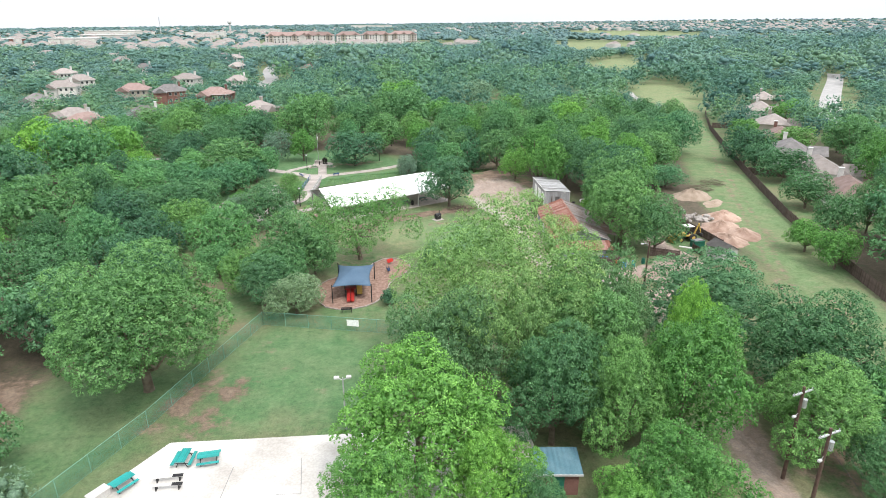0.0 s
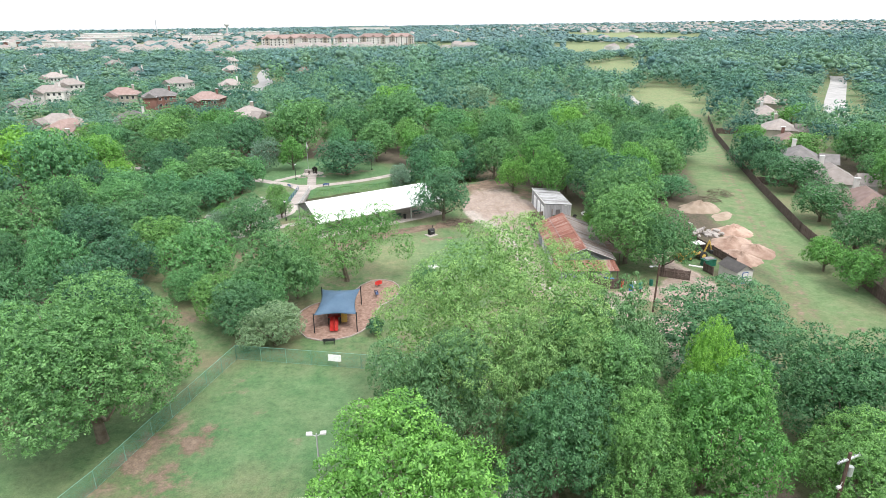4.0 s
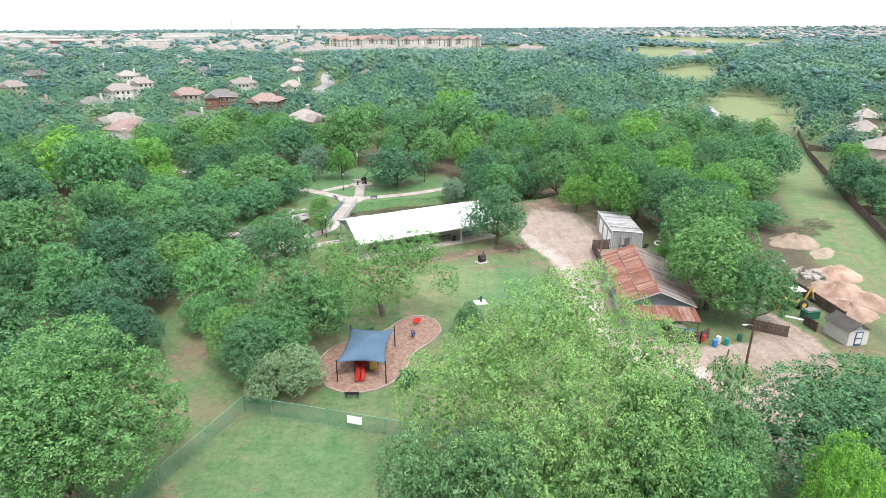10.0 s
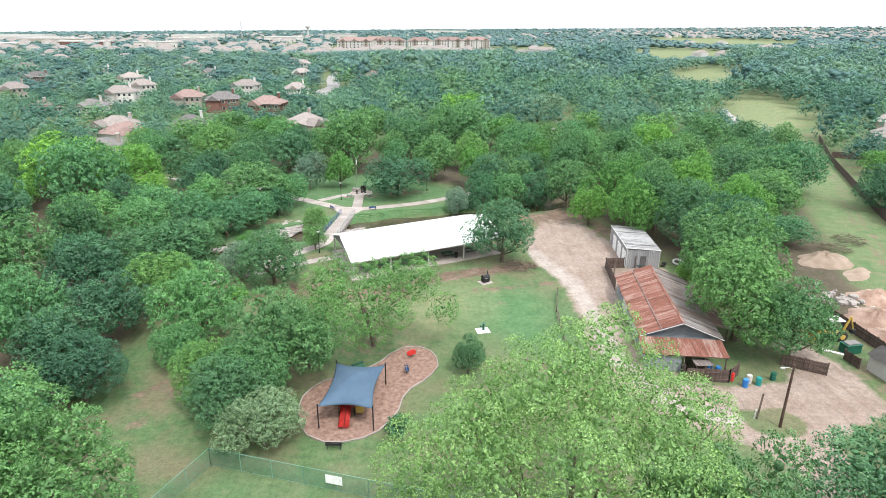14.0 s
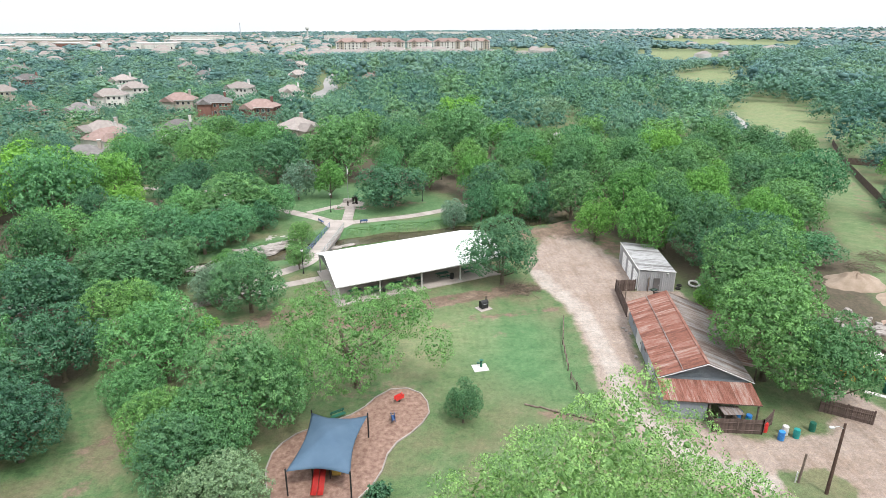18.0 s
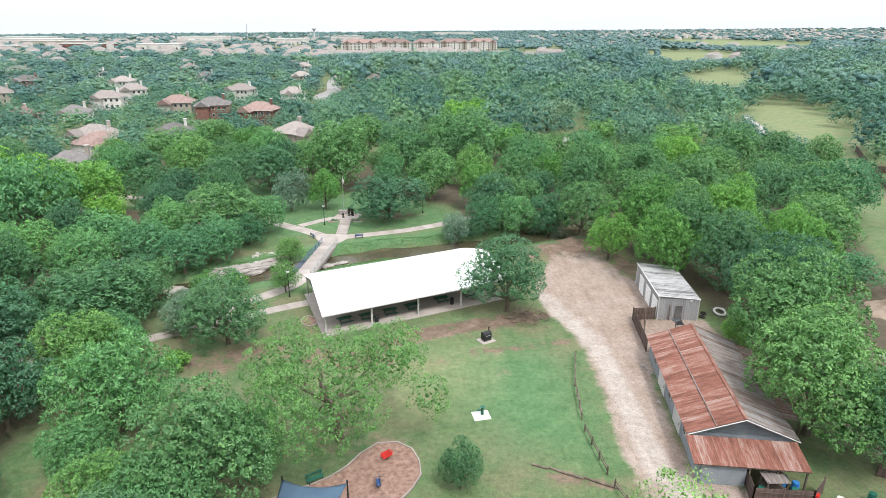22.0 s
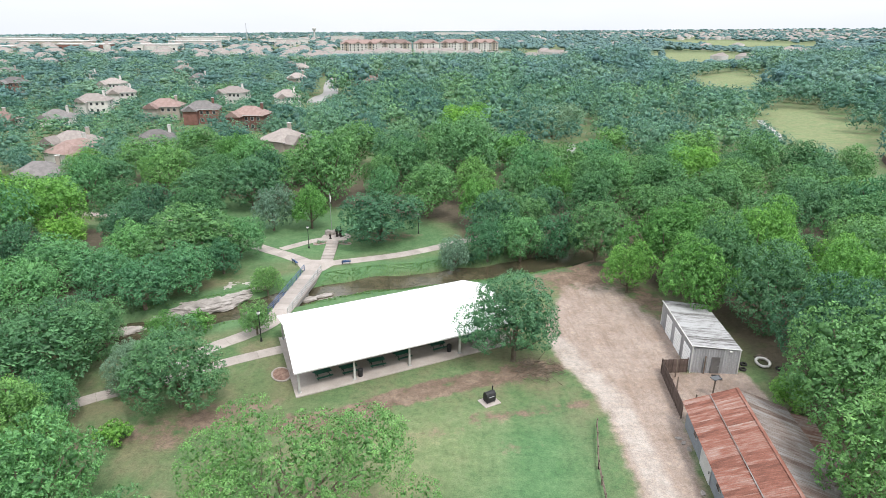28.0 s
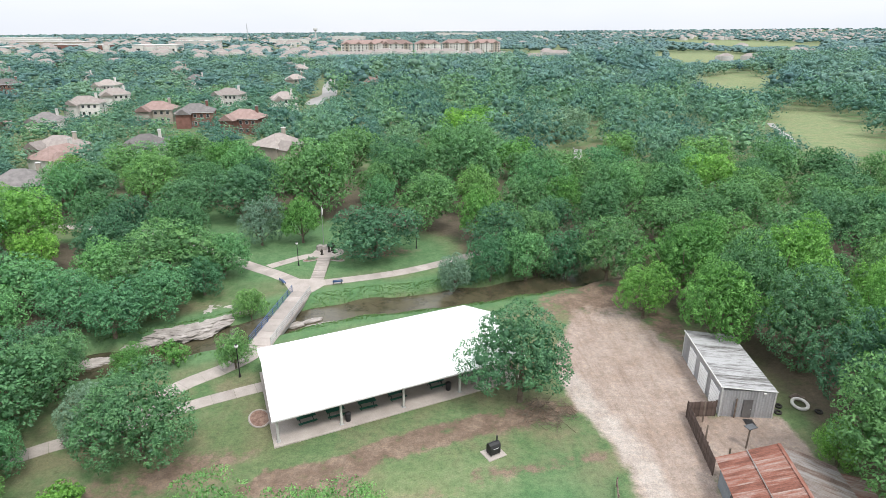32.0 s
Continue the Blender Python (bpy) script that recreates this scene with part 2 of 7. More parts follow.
M_PLASTIC_BLUE = surface("blue_plastic_drum", (0.03, 0.17, 0.48), (0.06, 0.26, 0.55), 1, 9, 0.4)
M_POLE = surface("creosoted_pole", (0.075, 0.045, 0.035), (0.13, 0.085, 0.065), 1.5, 18, 0.9)
M_STEEL = surface("galvanised_steel", (0.45, 0.46, 0.46), (0.56, 0.57, 0.57), 2, 14, 0.45, 0.6)
M_BRONZE = surface("dark_bronze", (0.03, 0.026, 0.022), (0.06, 0.05, 0.042), 2, 14, 0.45, 0.5)
M_ROAD = surface("pale_street_concrete", (0.27, 0.26, 0.25), (0.35, 0.34, 0.325), 0.2, 4, 0.9)
M_GLASS = surface("dark_window_glass", (0.03, 0.035, 0.04), (0.05, 0.055, 0.06), 0.5, 4, 0.08, spec=0.8)


def rusty(name, rust, bare, how_bare):
    """Rusting corrugated sheet: rust in patches down the fall, bare zinc between."""
    m, nt, ln = mat(name)
    tc = nt.new("ShaderNodeTexCoord")
    mp = node(nt, "ShaderNodeMapping", Scale=(2.2, 0.35, 1))
    ln.new(tc.outputs["Object"], mp.inputs["Vector"])
    rnd = nt.new("ShaderNodeObjectInfo").outputs["Random"]
    mp2 = nt.new("ShaderNodeCombineXYZ")
    ln.new(value(nt, ln, "MULTIPLY", rnd, 37.0), mp2.inputs["X"])
    ln.new(mp2.outputs["Vector"], mp.inputs["Location"])
    f = noise_fac(nt, ln, mp.outputs["Vector"], 1.3, 6, 0.65)
    f = value(nt, ln, "ADD", f, value(nt, ln, "MULTIPLY", rnd, 0.22))
    col = ramp(nt, ln, f, [(how_bare - 0.16, (rust[0] * 0.6, rust[1] * 0.6, rust[2] * 0.6)), (how_bare, rust), (how_bare + 0.14, tuple(0.5 * (a + b) for a, b in zip(rust, bare))), (how_bare + 0.24, bare)])
    g = noise_fac(nt, ln, tc.outputs["Object"], 12, 3)
    col = blend(nt, ln, 0.4, col, ramp(nt, ln, g, [(0.3, (0.5, 0.5, 0.5)), (0.7, (1, 1, 1))]), "MULTIPLY")
    return finish(m, nt, ln, col, 0.75, 0.15, g, 0.01)


M_RUST = rusty("rusty_roof_sheet", (0.235, 0.098, 0.070), (0.36, 0.275, 0.24), 0.60)
M_ZINC = rusty("weathered_zinc_sheet", (0.15, 0.108, 0.09), (0.25, 0.238, 0.23), 0.5)
M_EASTROOF = rusty("brown_weathered_roof_sheet", (0.16, 0.088, 0.066), (0.26, 0.225, 0.205), 0.5)
M_DIRTYROOF = rusty("stained_grey_roof_sheet", (0.1, 0.094, 0.09), (0.36, 0.36, 0.36), 0.42)


def ground_material():
    m, nt, ln = mat("park_ground")
    co = nt.new("ShaderNodeTexCoord").outputs["Object"]

    def layer(key):
        a = nt.new("ShaderNodeAttribute")
        a.attribute_name = key
        return a.outputs["Fac"]

    big, mid, fine = noise_fac(nt, ln, co, 0.06, 3), noise_fac(nt, ln, co, 0.45, 6, 0.7), noise_fac(nt, ln, co, 7, 4, 0.7)
    patch = noise_fac(nt, ln, co, 0.16, 5, 0.65)
    grass = ramp(nt, ln, mid, [(0.3, (0.06, 0.12, 0.051)), (0.5, (0.094, 0.158, 0.073)), (0.7, (0.15, 0.187, 0.105))])
    grass = blend(nt, ln, ramp(nt, ln, patch, [(0.42, (0, 0, 0)), (0.62, (0.8, 0.8, 0.8))]), grass, (0.178, 0.156, 0.104))
    grass = blend(nt, ln, ramp(nt, ln, big, [(0.42, (0, 0, 0)), (0.72, (0.6, 0.6, 0.6))]), grass, (0.132, 0.148, 0.078))
    lush = blend(nt, ln, layer("lush"), grass, ramp(nt, ln, mid, [(0.3, (0.062, 0.142, 0.064)), (0.7, (0.118, 0.206, 0.102))]))
    lush = blend(nt, ln, layer("dry"), lush, ramp(nt, ln, mid, [(0.3, (0.15, 0.2, 0.1)), (0.5, (0.215, 0.25, 0.135)), (0.7, (0.3, 0.3, 0.18))]))
    soil = ramp(nt, ln, mid, [(0.25, (0.085, 0.058, 0.046)), (0.5, (0.165, 0.12, 0.096)), (0.75, (0.26, 0.2, 0.16))])
    litter = ramp(nt, ln, mid, [(0.25, (0.062, 0.052, 0.04)), (0.75, (0.13, 0.11, 0.085))])
    along = node(nt, "ShaderNodeMapping", Scale=(1.0, 0.16, 1.0), Rotation=(0, 0, 0.12))
    ln.new(co, along.inputs["Vector"])
    streak = noise_fac(nt, ln, along.outputs["Vector"], 1.1, 5, 0.65)
    gravel = ramp(nt, ln, mid, [(0.25, (0.245, 0.19, 0.168)), (0.5, (0.302, 0.243, 0.218)), (0.75, (0.36, 0.3, 0.272))])
    gravel = blend(nt, ln, ramp(nt, ln, patch, [(0.46, (0, 0, 0)), (0.66, (0.6, 0.6, 0.6))]), gravel, (0.235, 0.172, 0.142))
    gravel = blend(nt, ln, 0.5, gravel, ramp(nt, ln, streak, [(0.34, (0.72, 0.66, 0.62)), (0.5, (1, 1, 1)), (0.68, (1.12, 1.12, 1.12))]), "MULTIPLY")
    gravel = blend(nt, ln, layer("paved"), gravel, ramp(nt, ln, mid, [(0.36, (0.32, 0.272, 0.252)), (0.64, (0.41, 0.365, 0.345))]))
    rough_edge = value(nt, ln, "MULTIPLY", value(nt, ln, "SUBTRACT", mid, 0.5), 1.3)

    def over(base, key, top, sharp=2.2, ragged=0.9):
        f = value(nt, ln, "ADD", layer(key), value(nt, ln, "MULTIPLY", value(nt, ln, "MULTIPLY", rough_edge, ragged), value(nt, ln, "MULTIPLY", layer(key), 1.8, True)))
        f = value(nt, ln, "MULTIPLY", value(nt, ln, "SUBTRACT", f, 0.35), sharp, True)
        return blend(nt, ln, f, base, top)

    col = over(lush, "litter", litter)
    col = over(col, "soil", soil, 2.6, 2.2)
    col = over(col, "gravel", gravel, 3.0)
    clumps = noise_fac(nt, ln, co, 1.9, 5, 0.7)
    col = blend(nt, ln, 0.8, col, ramp(nt, ln, fine, [(0.25, (0.5, 0.5, 0.46)), (0.72, (1.14, 1.14, 1.08))]), "MULTIPLY")
    col = blend(nt, ln, 0.9, col, ramp(nt, ln, clumps, [(0.3, (0.72, 0.74, 0.7)), (0.5, (1.0, 1.0, 1.0)), (0.7, (1.24, 1.2, 1.1))]), "MULTIPLY")
    return finish(m, nt, ln, col, 0.95, 0, fine, 0.05, 0.1)


def water_material():
    m, nt, ln = mat("creek_water")
    co = nt.new("ShaderNodeTexCoord").outputs["Object"]
    f = noise_fac(nt, ln, co, 0.5, 4)
    col = ramp(nt, ln, f, [(0.3, (0.045, 0.04, 0.024)), (0.7, (0.08, 0.07, 0.042))])
    return finish(m, nt, ln, col, 0.12, 0, noise_fac(nt, ln, co, 5, 3), 0.015, 0.5)


def mesh_fence_material():
    """Green chain link: wires on two slants, the rest open."""
    m, nt, ln = mat("green_chain_link")
    d, t = nt.new("ShaderNodeBsdfDiffuse"), nt.new("ShaderNodeBsdfTransparent")
    d.inputs["Color"].default_value = (0.10, 0.24, 0.17, 1)
    sp = nt.new("ShaderNodeSeparateXYZ")
    ln.new(nt.new("ShaderNodeTexCoord").outputs["Object"], sp.inputs[0])
    wires = None
    for sign in (1, -1):
        s = value(nt, ln, "ADD", value(nt, ln, "MULTIPLY", sp.outputs["X"], 12.0), value(nt, ln, "MULTIPLY", sp.outputs["Z"], 12.0 * sign))
        w = value(nt, ln, "LESS_THAN", value(nt, ln, "FRACT", s, 0), 0.16)
        wires = w if wires is None else value(nt, ln, "MAXIMUM", wires, w)
    mix = nt.new("ShaderNodeMixShader")
    ln.new(wires, mix.inputs[0])
    ln.new(t.outputs[0], mix.inputs[1]), ln.new(d.outputs[0], mix.inputs[2])
    o = nt.new("ShaderNodeOutputMaterial")
    ln.new(mix.outputs[0], o.inputs["Surface"])
    return m


M_GROUND, M_WATER, M_LINK = ground_material(), water_material(), mesh_fence_material()

# ---- helpers for building ----
def link_mesh(name, verts, faces, material, parent=None, label="", smooth=False):
    me = bpy.data.meshes.new(name)
    if isinstance(verts, np.ndarray):
        fill(me, verts, faces)
    else:
        me.from_pydata(verts, [], faces)
    me.materials.append(material)
    if smooth:
        me.polygons.foreach_set("use_smooth", [True] * len(me.polygons))
    ob = new(name, me)
    ob.parent = parent
    return tagged(ob, label)


def fill(me, verts, faces):
    """Vertices and faces, all with the same number of corners, into a mesh."""
    n, k = faces.shape
    me.vertices.add(len(verts))
    me.vertices.foreach_set("co", np.ascontiguousarray(verts, dtype=np.float32).ravel())
    me.loops.add(n * k)
    me.loops.foreach_set("vertex_index", np.ascontiguousarray(faces, dtype=np.int32).ravel())
    me.polygons.add(n)
    me.polygons.foreach_set("loop_start", np.arange(0, n * k, k, dtype=np.int32))
    me.update(calc_edges=True)


def part(name, bm, material, parent=None, label="", smooth=False):
    me = bpy.data.meshes.new(name)
    bm.to_mesh(me)
    bm.free()
    me.materials.append(material)
    if smooth:
        me.polygons.foreach_set("use_smooth", [True] * len(me.polygons))
    ob = new(name, me)
    ob.parent = parent
    return tagged(ob, label)


def thing(name, m, label, category, group="", kind=""):
    ob = new(name)
    ob.matrix_basis = m
    return tagged(ob, label, category, group, kind)


def box(x0, x1, y0, y1, z0, z1, bevel=0.0, bm=None, m=None):
    bm = bm or bmesh.new()
    vs = bmesh.ops.create_cube(bm, size=1, matrix=(m or Matrix()) @ Matrix.Translation(((x0 + x1) / 2, (y0 + y1) / 2, (z0 + z1) / 2)) @ Matrix.Diagonal((x1 - x0, y1 - y0, z1 - z0, 1)))["verts"]
    if bevel:
        es = list({e for v in vs for e in v.link_edges})
        bmesh.ops.bevel(bm, geom=es, offset=bevel, segments=1, affect="EDGES", profile=0.5)
    return bm


def tube(points, radii, sides=8, bm=None, cap=True):
    """A tapered tube along points."""
    bm = bm or bmesh.new()
    pts = [Vector(p) for p in points]
    if isinstance(radii, (int, float)):
        radii = [radii] * len(pts)
    rings = []
    for i, p in enumerate(pts):
        way = (pts[min(i + 1, len(pts) - 1)] - pts[max(i - 1, 0)]).normalized()
        side = way.cross(Vector((0.31, 0.17, 0.93))).normalized() if abs(way.z) < 0.95 else way.cross(Vector((0, 1, 0))).normalized()
        up = way.cross(side)
        rings.append([bm.verts.new(p + radii[i] * (math.cos(a) * side + math.sin(a) * up)) for a in (2 * math.pi * k / sides for k in range(sides))])
    for a, b in zip(rings, rings[1:]):
        for k in range(sides):
            bm.faces.new((a[k], a[(k + 1) % sides], b[(k + 1) % sides], b[k]))
    if cap:
        bm.faces.new(rings[0][::-1])
        bm.faces.new(rings[-1])
    return bm


def prism(outline, z0, z1, bm=None):
    """An upright block on an outline that runs against the clock."""
    bm = bm or bmesh.new()
    lo, hi = [bm.verts.new((x, y, z0)) for x, y in outline], [bm.verts.new((x, y, z1)) for x, y in outline]
    bm.faces.new(hi)
    bm.faces.new(lo[::-1])
    for i in range(len(outline)):
        j = (i + 1) % len(outline)
        bm.faces.new((lo[i], lo[j], hi[j], hi[i]))
    return bm


def curve_points(points, step=1.0, closed=False):
    """A smooth line through points, at even steps."""
    pts = [Vector((*p, 0)) if len(p) == 2 else Vector(p) for p in points]
    n, out = len(pts), []
    for i in range(n if closed else n - 1):
        p0, p1, p2, p3 = (pts[(i + k) % n] if closed else pts[max(0, min(n - 1, i + k))] for k in (-1, 0, 1, 2))
        k = max(1, int((p2 - p1).length / step))
        for j in range(k):
            t = j / k
            out.append(0.5 * (2 * p1 + (p2 - p0) * t + (2 * p0 - 5 * p1 + 4 * p2 - p3) * t * t + (3 * p1 - p0 - 3 * p2 + p3) * t**3))
    return out if closed else out + [pts[-1]]


def line_distance(x, y, points):
    """How far each x, y lies from a line of points."""
    best = np.full(np.shape(x), 1e9)
    for (ax, ay), (bx, by) in zip(points, points[1:]):
        dx, dy = bx - ax, by - ay
        t = np.clip(((x - ax) * dx + (y - ay) * dy) / (dx * dx + dy * dy), 0, 1)
        best = np.minimum(best, np.hypot(x - ax - t * dx, y - ay - t * dy))
    return best


def inside(x, y, outline):
    hit = np.zeros(np.shape(x), bool)
    for (ax, ay), (bx, by) in zip(outline, outline[1:] + outline[:1]):
        if ay != by:
            hit ^= ((ay > y) != (by > y)) & (x < (bx - ax) * (y - ay) / (by - ay) + ax)
    return hit


def inside_soft(x, y, outline, soft):
    """1 well inside an outline, 0 outside, fading over soft metres."""
    d = line_distance(x, y, outline + outline[:1])
    return np.clip(0.5 + np.where(inside(x, y, outline), d, -d) / (2 * soft), 0, 1)


def step(x, a, b):
    t = np.clip((x - a) / (b - a), 0, 1)
    return t * t * (3 - 2 * t)


# ---- ground ----
CREEK = [(-90, 92), (-60, 108), (-44, 120), (-35, 126.5), (-27, 130.5), (-20, 134.5), (-13, 139), (-6, 142.5), (0, 145), (6, 145.8), (12, 148), (18, 150), (28, 154), (44, 162), (70, 172)]
DRIVE = [(27, 142), (22.2, 128), (22.1, 122.7), (23, 118), (25, 112.4), (25.5, 106.6), (25.2, 98), (24.6, 90), (25.2, 83), (29, 77), (35, 73), (37, 70), (36, 60), (33, 48), (31, 40), (27, 28), (31, 27), (35, 40), (38, 52), (41, 64), (44, 74), (52, 78), (53, 84), (51, 92), (52, 97), (47, 95), (48, 87), (44, 83.5), (37, 82.5), (33, 86), (30, 88), (31, 100), (33, 108), (36, 116.5), (37.5, 120), (38.5, 129), (37, 140), (33, 148)]
YARD = [(33, 107), (34, 117), (43, 117), (43, 107)]
ISLAND = [(36.4, 78.3), (36.4, 75.6), (38.5, 73.9), (41, 74.3), (42.4, 76.2), (41, 78.6)]
TRACK = [(126, 222), (108, 175), (90, 140), (78, 112), (69, 93), (60, 74), (53, 58)]
STRIP = [(50, 30), (61, 74), (66, 100), (77, 128), (86, 151), (118, 222), (132, 236), (124, 206), (94, 136), (81, 103), (73, 80), (66, 60), (58, 30)]
FIELD = [(118, 250), (128, 262), (146, 319), (165, 362), (190, 362), (180, 312), (160, 276), (140, 255)]
WOODS_GAP = [(40, 226), (52, 240), (62, 255), (48, 266), (36, 240)]
FIELDS_FAR = [[(176, 450), (205, 545), (262, 600), (240, 490)], [(250, 700), (290, 940), (400, 980), (385, 780)], [(560, 1300), (600, 1800), (800, 1800), (760, 1300)], [(120, 900), (140, 1010), (190, 1000), (170, 900)]]


def ground_z(x, y):
    x, y = np.asarray(x, float), np.asarray(y, float)
    d = line_distance(x, y, CREEK)
    wob = 0.5 * np.sin(x * 0.7) * np.cos(y * 0.6)
    z = -1.75 * (1 - step(d + wob, 1.2, 5.2))
    r = np.hypot(x, y)
    z = z + 7 * step(r, 350, 950) + 26 * step(r, 900, 4600) * (0.55 + 1.35 * np.clip(x / np.maximum(r, 1), -1, 0.33)) + 14 * step(r, 3200, 4700) * step(x / np.maximum(r, 1), 0.25, 0.6)
    z = z + 0.12 * np.sin(x * 0.09 + 1) * np.sin(y * 0.075) * step(r, 190, 260)
    return z


def build_ground():
    def steps(lo, hi, fine, far):
        a = list(np.arange(lo, hi + 1e-6, fine))
        d, b, c = fine, [], []
        v, w = lo, hi
        while w < far:
            d *= 1.13
            v, w = v - d, w + d
            b.insert(0, max(v, -far)), c.append(min(w, far))
        return np.array(b + a + c)

    gx, gy = steps(-60, 95, 0.8, 4700), steps(20, 175, 0.8, 4700)
    X, Y = np.meshgrid(gx, gy)
    Z = ground_z(X, Y)
    nx, ny = len(gx), len(gy)
    idx = np.arange(nx * ny).reshape(ny, nx)
    faces = np.stack([idx[:-1, :-1], idx[:-1, 1:], idx[1:, 1:], idx[1:, :-1]], -1).reshape(-1, 4)
    ob = link_mesh("ground", np.stack([X, Y, Z], -1).reshape(-1, 3), faces, M_GROUND, smooth=True)
    tagged(ob, "mown grass with bare soil and gravel patches", "ground", kind="structure")
    d_creek = line_distance(X, Y, CREEK)
    gravel = np.maximum(inside_soft(X, Y, DRIVE, 1.2), inside_soft(X, Y, YARD, 0.8))
    gravel = np.minimum(gravel, 1 - inside_soft(X, Y, ISLAND, 0.5))
    gravel *= 1 - 0.95 * np.exp(-(((X - 31.5) / 9) ** 2 + ((Y - 147) / 7) ** 2))
    gravel *= 1 - 0.8 * np.exp(-(((X - 38) / 2.6) ** 2 + ((Y - 138) / 9) ** 2))
    gravel = np.maximum(gravel, 0.55 * (1 - step(d_creek, 1.0, 3.2)))
    paved = 1 - step(line_distance(X, Y, [(23.2, 124), (24.6, 118), (26.6, 112.5), (27.2, 106.5), (27.2, 98), (27.2, 88), (30, 80), (35, 77)]), 1.0, 1.7)
    soil = np.zeros_like(X)
    lawn_wear = [(5, 111.6, 7, 1.5, 24, 0.85), (-4, 107.0, 4.5, 1.5, 8, 0.85), (17.5, 117, 5, 2.4, 20, 0.95), (10, 106.5, 7, 1.4, 15, 0.42), (-14.5, 108.5, 5, 2.5, 30, 0.95), (-17, 106, 6, 4, 0, 0.65), (16, 104, 4, 2, 0, 0.4), (-10.5, 110.5, 4.5, 2.2, 35, 0.55), (20, 86.5, 5, 1.0, -12, 0.75), (-19, 55, 6.5, 2.6, 65, 0.75), (-16, 50, 4, 2, 30, 0.6), (-22, 81.5, 5, 1.6, 50, 0.6), (-12, 65, 5, 2.5, 65, 0.4), (31, 145, 10, 7, 30, 1.0)]
    edge_wear = [(38, 137, 3, 9, 0, 0.8), (56, 83, 5, 8, 0, 0.6), (70, 92, 9, 2.5, 65, 0.55), (76, 116, 10, 3, 65, 0.4), (-38, 58, 5, 3, 70, 0.9), (-23.6, 83, 3.4, 1.1, 45, 0.75), (-22.6, 77, 2.6, 1.0, 60, 0.6), (-24, 71.5, 2.2, 1.0, 60, 0.5), (-14.6, 56, 3.6, 2.2, 50, 0.85), (-16.4, 52, 3, 1.6, 40, 0.7), (2, 91, 4, 3, 0, 0.55), (-2.5, 92, 5, 4, 0, 0.5), (62, 66, 12, 5, 65, 0.42), (-25, 103, 9, 3, 60, 0.5)]
    lane_wear = [(-12, 107, 9, 3, 20, 0.35), (40, 38, 6, 5, 0, 0.7), (-2, 164, 8, 3.5, 8, 0.7), (-9, 60, 2, 1.2, 0, 0.45), (-6, 55, 2.4, 1.2, 0, 0.35)]
    for cx, cy, rx, ry, turn, much in lawn_wear + edge_wear + lane_wear:
        c, s = math.cos(radians(turn)), math.sin(radians(turn))
        u, v = (X - cx) * c + (Y - cy) * s, -(X - cx) * s + (Y - cy) * c
        soil = np.maximum(soil, much * np.exp(-((u / rx) ** 2 + (v / ry) ** 2)))
    soil = np.maximum(soil, 0.8 * (1 - step(line_distance(X, Y, [(-60, 70), (-38, 58), (-36, 50), (-42, 30)]), 1.2, 3.5)))
    soil = np.maximum(soil, 0.45 * (1 - step(np.abs(line_distance(X, Y, TRACK) - 0.9), 0.3, 1.2)))
    for ruts in ([(-8, 106.4), (-3, 107.2), (0.7, 107.8), (3.2, 110.6), (6.1, 112.4), (11.8, 114.2), (17.4, 116.4), (22, 118)], [(-6, 108.2), (-1, 109.2), (3, 112.0), (8, 114.6), (14, 116.6)], [(-3, 105.3), (2, 106.2)], [(12.1, 108.5), (18, 109.4), (23.8, 111)]):
        soil = np.maximum(soil, (1.0 if ruts[0][0] < 0 else 0.6) * (1 - step(line_distance(X, Y, ruts), 0.3, 1.4)))
    open_ground = np.zeros_like(X)
    for outline in [STRIP, FIELD, WOODS_GAP, [(81, 103), (94, 136), (124, 206), (142, 200), (112, 130), (92, 92)], [(98, 226), (122, 256), (165, 280), (182, 312), (172, 268), (130, 222)]] + FIELDS_FAR + LAWNS:
        open_ground = np.maximum(open_ground, inside_soft(X, Y, outline, 3.0))
    litter = 0.85 * (1 - open_ground) * (1 - step(np.hypot(X, Y), 190, 270))
    lush = np.maximum(inside_soft(X, Y, [(12, 108), (20, 109), (23, 106), (22.5, 90), (15, 90), (11, 97)], 4), 0.9 * (step(d_creek, 2.2, 4.2) * (1 - step(d_creek, 6, 9))))
    lush = np.maximum(lush, 0.7 * inside_soft(X, Y, [(-20, 56), (-12, 70), (2, 66), (2, 50), (-14, 50)], 3))
    lush = np.maximum(lush, 0.6 * inside_soft(X, Y, [(-33, 62), (-20, 62), (-23, 46), (-32, 32), (-36, 44)], 4))
    lush = np.maximum(lush, 0.4 * inside_soft(X, Y, STRIP, 3))
    lush = np.maximum(lush, 0.85 * inside_soft(X, Y, [(-60, 172), (-36, 158), (-22, 150), (-10, 152), (14, 158), (8, 172), (-10, 182), (-45, 194)], 3))
    dry = 0.3 * inside_soft(X, Y, STRIP, 4)
    dry = np.maximum(dry, 0.5 * inside_soft(X, Y, [(-6, 102), (4, 97), (13, 101), (14, 110), (4, 108)], 4))
    for outline in [FIELD] + FIELDS_FAR:
        dry = np.maximum(dry, 0.6 * inside_soft(X, Y, outline, 4))
    for key, v in (("dry", dry), ("gravel", gravel), ("paved", paved), ("soil", soil), ("litter", litter), ("lush", lush)):
        a = ob.data.attributes.new(key, "FLOAT", "POINT")
        a.data.foreach_set("value", np.ascontiguousarray(v, np.float32).ravel())


